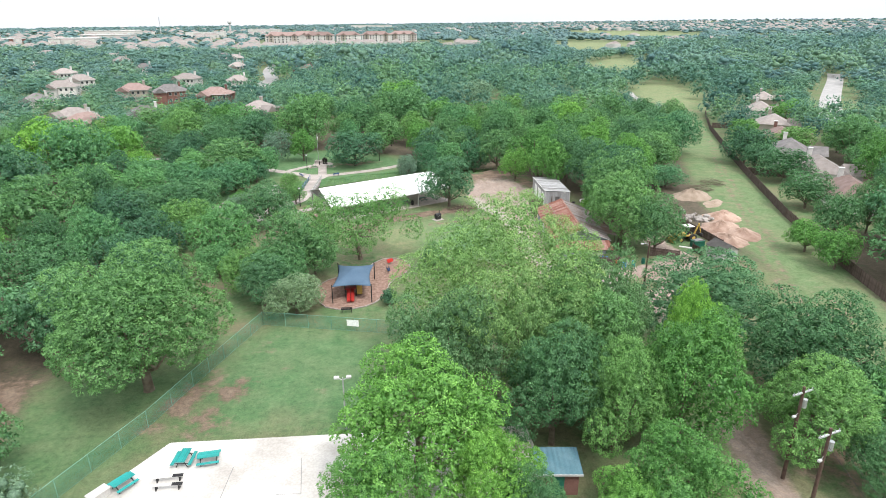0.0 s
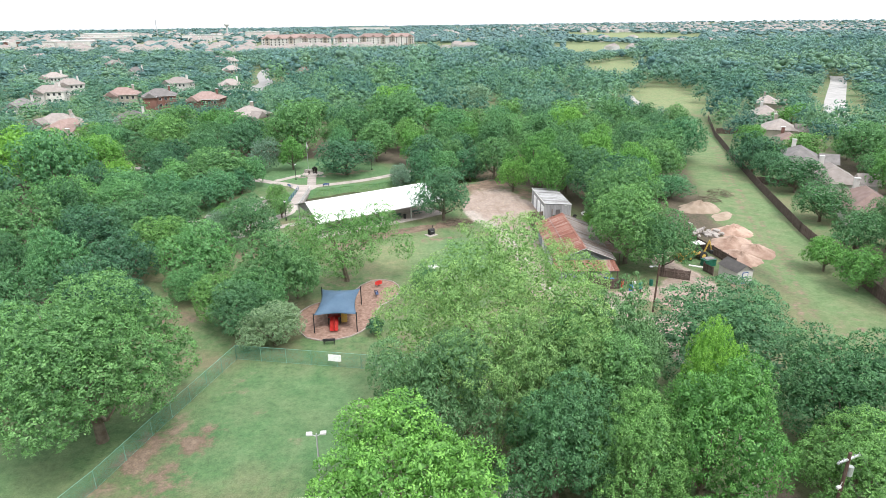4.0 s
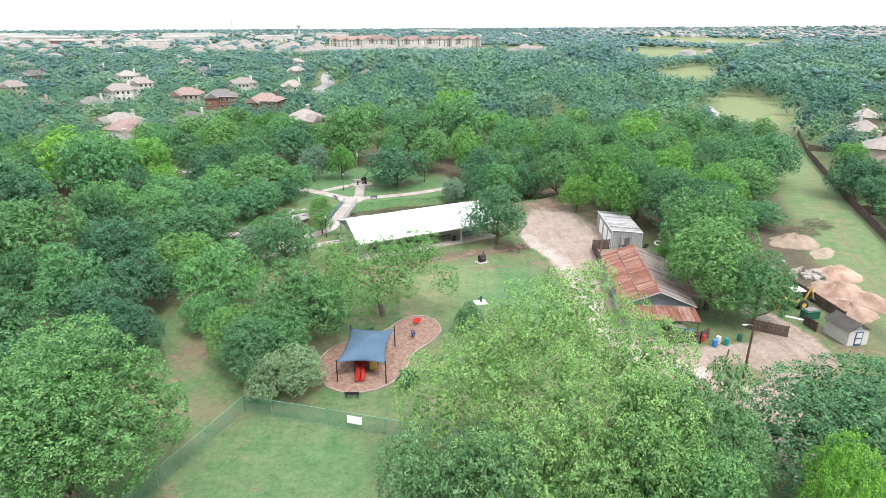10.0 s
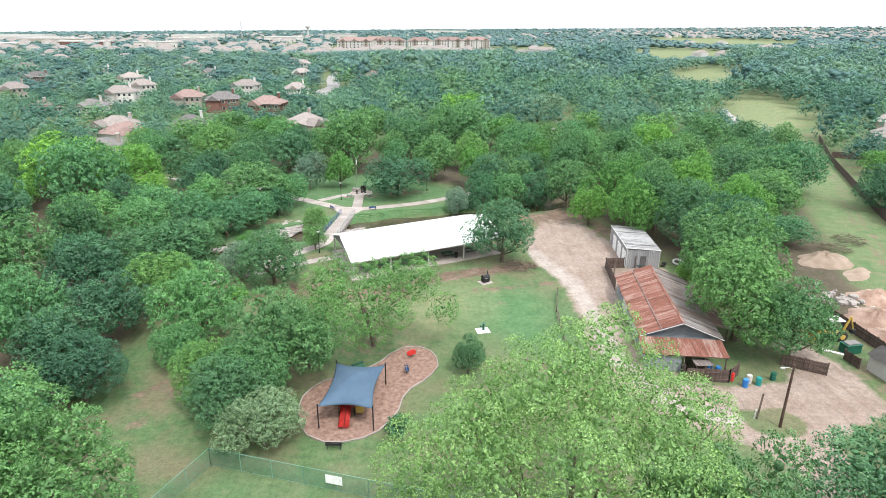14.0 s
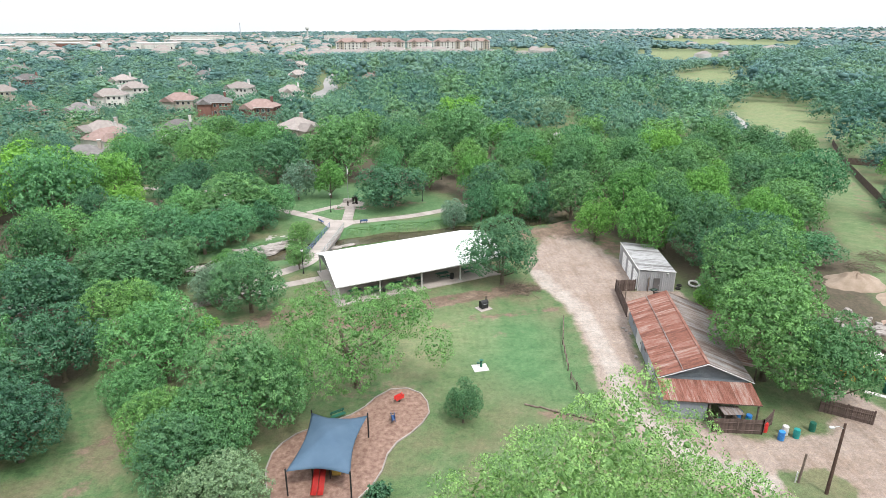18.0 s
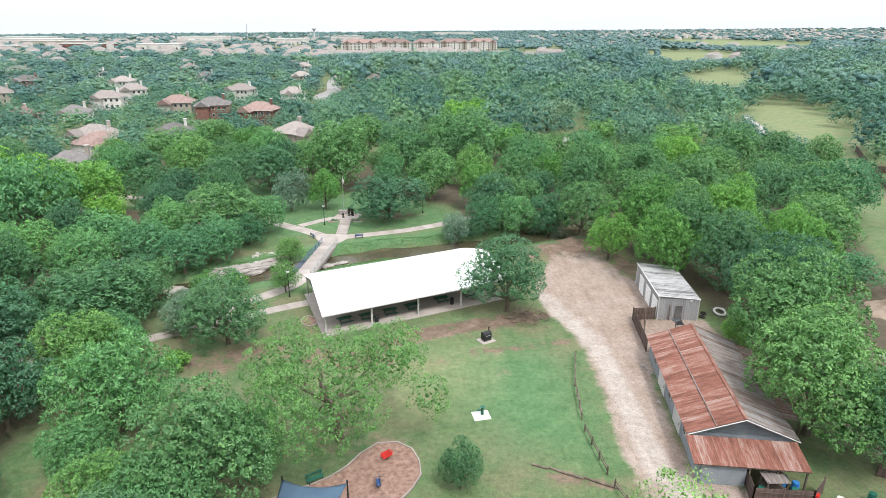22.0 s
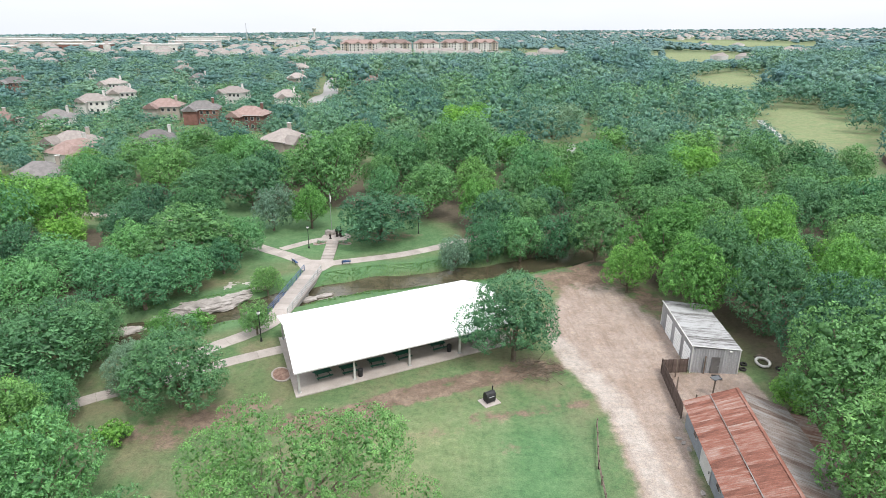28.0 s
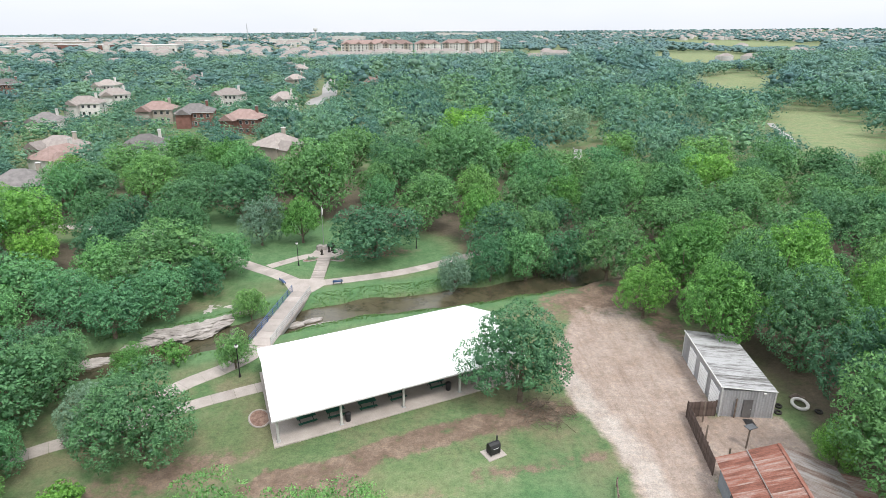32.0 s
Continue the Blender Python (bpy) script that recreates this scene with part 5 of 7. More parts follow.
planter(-9.0, 116.4, 1.0, 1.5, 26, "small mulched bed edged with pale stones")
planter(-13.0, 160.6, 1.3, 0.6, 30, "stone-edged bed with low plants beside steps")
planter(-8.8, 160.8, 1.5, 0.6, -20, "stone-edged bed with low plants beside steps")
for x, y, s in [(-13.3, 160.7, 0.45), (-12.6, 160.8, 0.4), (-9.2, 160.8, 0.45), (-8.4, 160.6, 0.45)]:
    one_off_tree("bush", x, y, s, s * 1.3, "grey", "low silvery plant in the stone-edged bed", int(x * 10) % 97, 0.05, girth=0.02, lobes=5, size=0.45, tufts=14, tuft=0.24, cards=170, card=0.08)


def path_lamp(x, y):
    p = thing("path_lamp", pose(x, y, 0), "black post lamp with pale globe beside footpath", "lamp")
    part("base", tube([(0, 0, 0), (0, 0, 0.5)], [0.16, 0.09], 10), M_BLACK, p)
    part("pole", tube([(0, 0, 0.45), (0, 0, 3.6)], [0.06, 0.05], 8), M_BLACK, p)
    bm = bmesh.new()
    bmesh.ops.create_icosphere(bm, subdivisions=2, radius=0.22, matrix=Matrix.Translation((0, 0, 3.85)))
    part("globe", bm, M_TRIM, p, "pale glass globe", True)
    part("cap", tube([(0, 0, 4.0), (0, 0, 4.14)], [0.17, 0.03], 8), M_BLACK, p)
    return p


lamp = path_lamp(-14.5, 158.2)
for x, y in [(4.5, 166.5), (9.0, 187.0), (-13.4, 124.2), (47.5, 243)]:
    copy_thing(lamp, pose(x, y, float(ground_z(x, y))))

flag = thing("flagpole", pose(-12.1, 167.6, 0), "slim grey flagpole with a furled flag", "flagpole")
part("pole", tube([(0, 0, 0), (0, 0, 7.5)], [0.07, 0.035], 8), M_STEEL, flag)
part("finial", tube([(0, 0, 7.5), (0, 0, 7.62)], [0.07, 0.02], 8), M_STEEL, flag)
bm = bmesh.new()
tube([(0.08, 0, 7.2), (0.14, 0.03, 6.6), (0.1, 0, 5.9)], [0.04, 0.13, 0.05], 7, bm)
part("furled_flag", bm, M_CREAM, flag, "furled pale cloth flag")


def bench(m, material, label):
    b = thing("park_bench", m, label, "bench")
    for k in range(3):
        part("seat_slat", box(-0.75, 0.75, -0.22 + 0.15 * k, -0.09 + 0.15 * k, 0.42, 0.46, 0.006), material, b)
    for k in range(2):
        part("back_slat", box(-0.75, 0.75, 0.24, 0.28, 0.56 + 0.16 * k, 0.68 + 0.16 * k, 0.006), material, b)
    for x in (-0.6, 0.6):
        bm = tube([(x, -0.2, 0), (x, -0.2, 0.42)], 0.03, 6)
        tube([(x, 0.22, 0), (x, 0.24, 0.42), (x, 0.3, 0.86)], 0.03, 6, bm)
        part("leg_frame", bm, M_BLACK, b)
    return b


bench(pose(-3.1, 73.0, 0, 0, 0, 178), M_BLACK, "black park bench facing the playground")
bench(pose(-2.4, 86.4, 0, 0, 0, 35), M_GREENPAINT, "dark green slatted bench behind the canopy")
bench(pose(-15.2, 150.6, 0, 0, 0, 125), M_BLUE, "blue steel bench beside the bridge path")
bench(pose(-6.8, 150.4, 0, 0, 0, 195), M_BLUE, "blue steel bench overlooking the creek")

# creek bed stones
for k, (x, y, sx, sy, sz, z) in enumerate([(-24.2, 138.2, 5.8, 3.8, 0.85, -0.58), (-20.6, 141.8, 3.6, 2.8, 0.75, -0.46), (-28.4, 133.6, 2.6, 1.5, 0.5, -0.95), (-21.2, 128.6, 2.6, 1.1, 0.55, -0.75), (-10.6, 138.6, 1.4, 0.7, 0.4, -0.95), (-8.6, 140.0, 1.6, 0.5, 0.35, -0.95), (-32.5, 128.6, 2.2, 1.0, 0.5, -1.0), (-7.0, 138.2, 2.2, 0.6, 0.4, -0.8)]):
    r = stone("creek_rock", x, y, sx, sy, sz, 40 + k, z=z, turn=46 - 3 * k)
    tagged(r, "flat pale limestone ledge in the creek bed", "rock", "creek ledges")


def tufts():
    rng = np.random.default_rng(9)
    n = 26000
    X, Y = rng.uniform(-34, 30, n), rng.uniform(124, 160, n)
    d = line_distance(X, Y, CREEK)
    keep = (d > 2.6) & (d < 5.4) & ((X > -15) | (d > 4.6)) & (line_distance(X, Y, [(-13.2, 129), (-11.6, 149)]) > 2.2) & ~inside(X, Y, [(-6.5, 111.5), (18.4, 123.7), (12.0, 137.0), (-12.6, 125.0)]) & (line_distance(X, Y, [(-13.7, 128.8), (-19, 122.4)]) > 1.8)
    X, Y = X[keep], Y[keep]
    Z, n = ground_z(X, Y), len(X)
    a, h = rng.uniform(0, 6.28, n), rng.uniform(0.08, 0.24, n)
    vs = []
    for k in range(3):
        b = a + k * 2.1
        c, s = np.cos(b) * 0.09, np.sin(b) * 0.09
        lx, ly = np.cos(b + 1.5) * h * 0.45, np.sin(b + 1.5) * h * 0.45
        vs.append(np.stack([np.stack([X - c, Y - s, Z - 0.03], 1), np.stack([X + c, Y + s, Z - 0.03], 1), np.stack([X + lx, Y + ly, Z + h], 1)], 1))
    v = np.concatenate(vs).reshape(-1, 3)
    ob = link_mesh("tall_grass", v, np.arange(len(v)).reshape(-1, 3), M_BANK)
    tagged(ob, "tall rank green grass on the creek banks", "grass", kind="stuff")


tufts()

# ---- lawn, grill, playground, court ----
g = thing("barbecue_smoker", pose(13.8, 111.2, 0.02, 0, 0, 30), "black iron barbecue smoker on a concrete pad", "barbecue")
part("pad", box(-0.95, 0.95, -0.8, 0.8, -0.1, 0.06, 0.02), M_CONCRETE, g, "pale concrete pad")
part("firebox", box(-0.55, 0.55, -0.4, 0.4, 0.16, 0.95, 0.06), M_BLACK, g)
part("lid", tube([(-0.55, 0, 0.9), (0.55, 0, 0.9)], 0.36, 12), M_BLACK, g)
part("chimney", tube([(0.42, 0.1, 0.9), (0.42, 0.1, 1.75)], 0.07, 8), M_BLACK, g)
part("handle", tube([(-0.3, -0.42, 0.8), (0.3, -0.42, 0.8)], 0.025, 6), M_STEEL, g)
for x in (-0.45, 0.45):
    for y in (-0.3, 0.3):
        part("leg", tube([(x, y, 0.05), (x, y, 0.2)], 0.04, 6), M_BLACK, g)
g = thing("drinking_fountain", pose(12.2, 95.7, 0.02, 0, 0, 12), "green drinking fountain on a square white pad", "fountain")
part("pad", box(-0.85, 0.85, -0.75, 0.75, -0.1, 0.05, 0.02), M_COURT, g, "white concrete pad")
part("pedestal", tube([(0.15, 0.15, 0.05), (0.15, 0.15, 0.85)], [0.16, 0.12], 10), M_GREENPAINT, g)
part("basin", tube([(0.15, 0.1, 0.8), (0.15, 0.1, 0.95)], [0.16, 0.24], 12), M_GREENPAINT, g)
part("side_bowl", tube([(-0.22, 0.2, 0.5), (-0.22, 0.2, 0.62)], [0.12, 0.18], 10), M_GREENPAINT, g)
part("arm", tube([(0.15, 0.15, 0.5), (-0.2, 0.2, 0.5)], 0.05, 6), M_GREENPAINT, g)


def rail_fence(pts, label):
    f = thing("rail_fence", Matrix(), label, "fence")
    for (ax, ay), (bx, by) in zip(pts, pts[1:]):
        n = max(1, round(math.hypot(bx - ax, by - ay) / 2.4))
        for k in range(n + 1):
            x, y = ax + (bx - ax) * k / n, ay + (by - ay) * k / n
            part("post", tube([(x, y, -0.2), (x + 0.02, y, 0.95)], 0.07, 6), M_DARKWOOD, f)
        for z in (0.45, 0.78):
            part("rail", tube([(ax, ay, z), (bx, by, z)], 0.045, 6), M_DARKWOOD, f)


rail_fence([(23.9, 107), (22.6, 101), (22.0, 95)], "low weathered wooden rail fence along the drive")
rail_fence([(21.9, 93.2), (22.5, 87.2)], "low weathered wooden rail fence along the drive")
rail_fence([(22.7, 85.6), (23.6, 82.0)], "low weathered wooden rail fence along the drive")
log = thing("timber_edging", Matrix(), "weathered timber edging holding the worn bank", "timber")
for k in range(5):
    x = 16.2 + k * 1.4
    part("log", tube([(x, 88.5 - 0.62 * k + 0.2 * (k % 2), 0.08), (x + 1.35, 87.9 - 0.62 * k, 0.08)], 0.1, 6), M_DARKWOOD, log)

PIT = [(-7.4, 78.1), (-5.9, 74.8), (-3.2, 73.7), (0.1, 74.8), (2.2, 77.9), (3.0, 81.8), (4.8, 84.0), (6.5, 87.2), (5.6, 90.6), (3.4, 91.7), (1.4, 90.6), (-0.5, 87.6), (-3, 85.8), (-6, 84.0), (-7.6, 81.2)]
pit = thing("mulch_pit", Matrix(), "reddish wood mulch play area with pale edging", "play area")
ring = curve_points(PIT, 0.8, closed=True)
part("mulch", prism([(p.x, p.y) for p in ring], -0.1, 0.05), M_MULCH, pit)
for k in range(0, len(ring), 2):
    a, b = ring[k], ring[(k + 2) % len(ring)]
    w = (b - a).normalized()
    n = Vector((w.y, -w.x, 0)) * 0.06
    a2, b2 = a + w * 0.01, b - w * 0.01
    part("edging", prism([(a2 - n)[:2], (b2 - n)[:2], (b2 + n)[:2], (a2 + n)[:2]][::-1], -0.1, 0.14), M_CONCRETE, pit)


def shade_canopy():
    c = thing("shade_canopy", pose(0, 0, 0), "blue fabric shade canopy on four dark posts", "canopy")
    corners = [Vector((-5.0, 75.9, 2.45)), Vector((0.25, 75.5, 2.45)), Vector((0.85, 83.4, 2.5)), Vector((-4.4, 83.9, 2.5))]
    n, vs, fs = 16, [], []
    for j in range(n + 1):
        for i in range(n + 1):
            u, v = i / n, j / n
            p = corners[0] * (1 - u) * (1 - v) + corners[1] * u * (1 - v) + corners[2] * u * v + corners[3] * (1 - u) * v
            mid = sum(corners, Vector()) / 4
            # edges drawn in between the corners, a soft peak in the middle
            pull = 0.16 * (4 * u * (1 - u) * (2 * v - 1) ** 6 + 4 * v * (1 - v) * (2 * u - 1) ** 6)
            p = p + (mid - p) * pull
            p.z = 2.47 + 1.05 * (min(u, 1 - u, v, 1 - v) * 2) ** 1.15 - 0.12 * math.sin(math.pi * u) * (2 * v - 1) ** 8
            vs.append(p[:])
    for j in range(n):
        for i in range(n):
            k = j * (n + 1) + i
            fs.append((k, k + 1, k + n + 2, k + n + 1))
    cloth = link_mesh("fabric", vs, fs, M_CANOPY, c, smooth=True)
    bm = bmesh.new()
    bm.from_mesh(cloth.data)
    bmesh.ops.solidify(bm, geom=bm.faces[:], thickness=0.012)
    bm.to_mesh(cloth.data)
    bm.free()
    for p in corners:
        q = part("post", tube([(p.x, p.y, 0.0), (p.x, p.y, 2.7)], 0.07, 8), M_BLACK, c)
        part("cap", tube([(p.x, p.y, 2.7), (p.x, p.y, 2.76)], [0.085, 0.05], 8), M_BLACK, q)


shade_canopy()
s = thing("play_structure", pose(-2.6, 78.6, 0.05), "play structure with red double slide and dark platform", "playground")
for x in (-0.75, 0.75):
    for y in (-0.7, 0.7):
        part("post", tube([(x, y, 0), (x, y, 2.0)], 0.055, 8), M_BLACK, s)
part("platform", box(-0.8, 0.8, -0.75, 0.75, 1.05, 1.13, 0.01), M_RED, s)
for x in (-0.27, 0.27):
    bm = bmesh.new()
    pts = [(-0.75, 1.16), (-1.3, 0.95), (-2.2, 0.42), (-2.6, 0.27), (-2.95, 0.25)]
    prev = None
    for y, z in pts:
        row = [bm.verts.new(q) for q in ((x - 0.25, y, z + 0.16), (x - 0.22, y, z), (x + 0.22, y, z), (x + 0.25, y, z + 0.16))]
        if prev:
            for k in range(3):
                bm.faces.new((prev[k], prev[k + 1], row[k + 1], row[k]))
        prev = row
    bmesh.ops.solidify(bm, geom=bm.faces[:], thickness=0.03)
    part("slide", bm, M_RED, s, "red plastic slide")
for x in (-0.8, 0.8):
    bm = bmesh.new()
    for k in range(6):
        tube([(x, -0.6 + 0.24 * k, 1.13), (x, -0.6 + 0.24 * k, 1.85)], 0.018, 5, bm)
    tube([(x, -0.7, 1.87), (x, 0.7, 1.87)], 0.03, 6, bm)
    part("guard_rail", bm, M_GREENPAINT, s)
bm = bmesh.new()
for k in range(5):
    tube([(-0.4, 0.85 + 0.12 * (4 - k), 0.22 + 0.22 * k), (0.4, 0.85 + 0.12 * (4 - k), 0.22 + 0.22 * k)], 0.025, 6, bm)
part("ladder", bm, M_GREENPAINT, s)
part("climbing_panel", box(0.85, 1.6, -0.5, 0.5, 0.1, 1.5, 0.04), M_YELLOW, s, "yellow plastic climbing panel")


def spring_rider(x, y, material, label, turn):
    r = thing("spring_rider", pose(x, y, 0.05, 0, 0, turn), label, "spring rider")
    bm = bmesh.new()
    pts = [(0.1 * math.cos(k * 0.9), 0.1 * math.sin(k * 0.9), 0.02 + 0.018 * k) for k in range(24)]
    tube(pts, 0.018, 5, bm)
    part("spring", bm, M_BLACK, r)
    part("seat", box(-0.42, 0.42, -0.14, 0.14, 0.44, 0.58, 0.05), material, r)
    part("side_panel", box(-0.5, 0.55, -0.18, -0.14, 0.36, 0.86, 0.02), material, r)
    part("side_panel", box(-0.5, 0.55, 0.14, 0.18, 0.36, 0.86, 0.02), material, r)
    part("grip", tube([(0.3, -0.3, 0.8), (0.3, 0.3, 0.8)], 0.025, 6), M_BLACK, r)


spring_rider(3.4, 89.1, M_RED, "red spring rider standing in the mulch", 40)
spring_rider(3.0, 85.7, M_BLUE, "blue spring rider standing in the mulch", 100)


def link_fence(pts, label, height=1.83):
    f = thing("chain_link_fence", Matrix(), label, "fence")
    for (ax, ay), (bx, by) in zip(pts, pts[1:]):
        L = math.hypot(bx - ax, by - ay)
        n = max(1, round(L / 3))
        turn = math.degrees(math.atan2(by - ay, bx - ax))
        me = bpy.data.meshes.new("mesh_panel")
        w = L / n
        me.from_pydata([(0, 0, 0.04), (w, 0, 0.04), (w, 0, height - 0.03), (0, 0, height - 0.03)], [], [(0, 1, 2, 3)])
        me.materials.append(M_LINK)
        for k in range(n):
            x, y = ax + (bx - ax) * k / n, ay + (by - ay) * k / n
            piece("mesh_panel", me, f, pose(x, y, 0, 0, 0, turn))
            part("post", tube([(x, y, -0.1), (x, y, height)], 0.035, 6), M_GREENMETAL, f)
        part("top_rail", tube([(ax, ay, height), (bx, by, height)], 0.028, 6), M_GREENMETAL, f)
        part("bottom_wire", tube([(ax, ay, 0.06), (bx, by, 0.06)], 0.012, 5), M_GREENMETAL, f)


M_GREENMETAL = surface("green_coated_steel", (0.12, 0.27, 0.19), (0.20, 0.36, 0.28), 2, 12, 0.5)
link_fence([(-13.5, 70.8), (-2, 67.5), (6, 65.2), (14, 63)], "green chain link fence between court and playground")
link_fence([(-13.5, 70.8), (-18.8, 57.6), (-21.3, 51), (-25.6, 42.4), (-33, 27)], "long green chain link fence beside the lawn")
b = thing("notice_board", pose(-2.95, 67.72, 0, 0, 0, -16), "blank white sign board wired to the fence", "sign")
part("board", box(0, 1.5, -0.05, -0.03, 0.75, 1.6, 0.005), M_WHITE, b)
for x in (0.1, 1.4):
    part("tie", box(x - 0.02, x + 0.02, -0.03, 0.03, 0.8, 0.84), M_STEEL, b)

court = tagged(new("pavement"), "pale bleached concrete sports court slab", "court", kind="structure")
EDGE = [(-18.6, 48.3), (-23.0, 42.0), (-30, 30), (-30, 8), (14, 8), (14, 46.4), (-5.7, 47.6)]
part("court_slab", prism(EDGE, -0.25, 0.06), M_COURTSLAB, court)
for a, b in (((-6.6, 44.6), (-6.3, 40.2)), ((-12.5, 38.6), (6, 37.8)), ((-12.3, 44.2), (-12.9, 38.4)), ((-8.3, 40.4), (-6.3, 40.2))):
    w = Vector((b[0] - a[0], b[1] - a[1])).normalized()
    n = Vector((w.y, -w.x)) * 0.035
    part("line", prism([(a[0] + n.x, a[1] + n.y), (b[0] + n.x, b[1] + n.y), (b[0] - n.x, b[1] - n.y), (a[0] - n.x, a[1] - n.y)][::-1], 0.055, 0.064), M_SLAB, court)
t1 = picnic_table(pose(-16.6, 45.4, 0.06, 0, 0, 84), M_TEAL, "teal picnic table on the pale court", "tables on the court")
copy_thing(t1, pose(-14.5, 45.2, 0.06, 0, 0, 5))
copy_thing(t1, pose(-20.8, 43.0, 0.06, 0, 0, 50))


def player_bench(m):
    b = thing("player_bench", m, "long white bench with black end on court", "bench")
    part("seat", box(-1.2, 1.2, -0.14, 0.14, 0.42, 0.47, 0.01), M_COURT, b)
    part("cushion", box(0.35, 1.2, -0.17, 0.17, 0.47, 0.53, 0.02), M_BLACK, b, "black padded end")
    for x in (-0.9, 0.9):
        part("leg", box(x - 0.04, x + 0.04, -0.2, 0.2, 0, 0.42, 0.01), M_BLACK, b)
    return b


pb = player_bench(pose(-17.3, 43.2, 0.06, 0, 0, 0))
copy_thing(pb, pose(-17.1, 42.2, 0.06, 0, 0, -2))
c = thing("storage_box", pose(-22.3, 41.9, 0.06, 0, 0, 52), "white plastic storage box on the court edge", "box")
part("body", box(-0.8, 0.8, -0.4, 0.4, 0, 0.6, 0.04), M_COURT, c)
part("lid", box(-0.84, 0.84, -0.44, 0.44, 0.6, 0.7, 0.03), M_COURT, c)

fl = thing("flood_light", pose(-2.8, 48.2, 0), "tall grey pole with two flood lights", "lamp")
part("pole", tube([(0, 0, 0), (0, 0, 5.6)], [0.09, 0.055], 8), M_STEEL, fl)
part("arm", tube([(-0.5, 0, 5.6), (0, 0, 5.35), (0.5, 0, 5.6)], 0.04, 6), M_STEEL, fl)
for x in (-0.55, 0.55):
    part("lamp_head", box(x - 0.24, x + 0.24, -0.22, 0.18, 5.55, 5.75, 0.05), M_TRIM, fl)

# ---- barn, shed, yard ----
def board_fence(pts, label, height=1.8, material=None, board=0.16, group=""):
    f = thing("board_fence", Matrix(), label, "fence", group)
    material = material or M_FENCE
    me = bpy.data.meshes.new("board")
    bm = box(0, board - 0.012, -0.012, 0.012, 0.02, height, 0)
    bm.to_mesh(me)
    bm.free()
    me.materials.append(material)
    rnd = random.Random(len(pts) * 7)
    for (ax, ay), (bx, by) in zip(pts, pts[1:]):
        L = math.hypot(bx - ax, by - ay)
        turn = math.degrees(math.atan2(by - ay, bx - ax))
        n = max(1, round(L / board))
        for k in range(n):
            x, y = ax + (bx - ax) * k / n, ay + (by - ay) * k / n
            piece("board", me, f, pose(x, y, rnd.uniform(-0.04, 0.02), 0, 0, turn + rnd.uniform(-2, 2)))
        for k in range(max(1, round(L / 2.4)) + 1):
            t = k / max(1, round(L / 2.4))
            x, y = ax + (bx - ax) * t, ay + (by - ay) * t
            part("post", box(x - 0.06, x + 0.06, y - 0.06, y + 0.06, -0.1, height + 0.12, 0.01), material, f)
        for z in (0.4, height - 0.4):
            q = Vector((by - ay, ax - bx, 0)).normalized() * 0.04
            part("rail", tube([(ax + q.x, ay + q.y, z), (bx + q.x, by + q.y, z)], 0.035, 4), material, f)
    return f


def wall(name, parent, material, a, b, height, thick=0.16, label=""):
    ax, ay = a
    bx, by = b
    w = Vector((bx - ax, by - ay)).normalized()
    n = Vector((-w.y, w.x)) * thick
    return part(name, prism([(ax, ay), (bx, by), (bx + n.x, by + n.y), (ax + n.x, ay + n.y)], -0.2, height), material, parent, label)


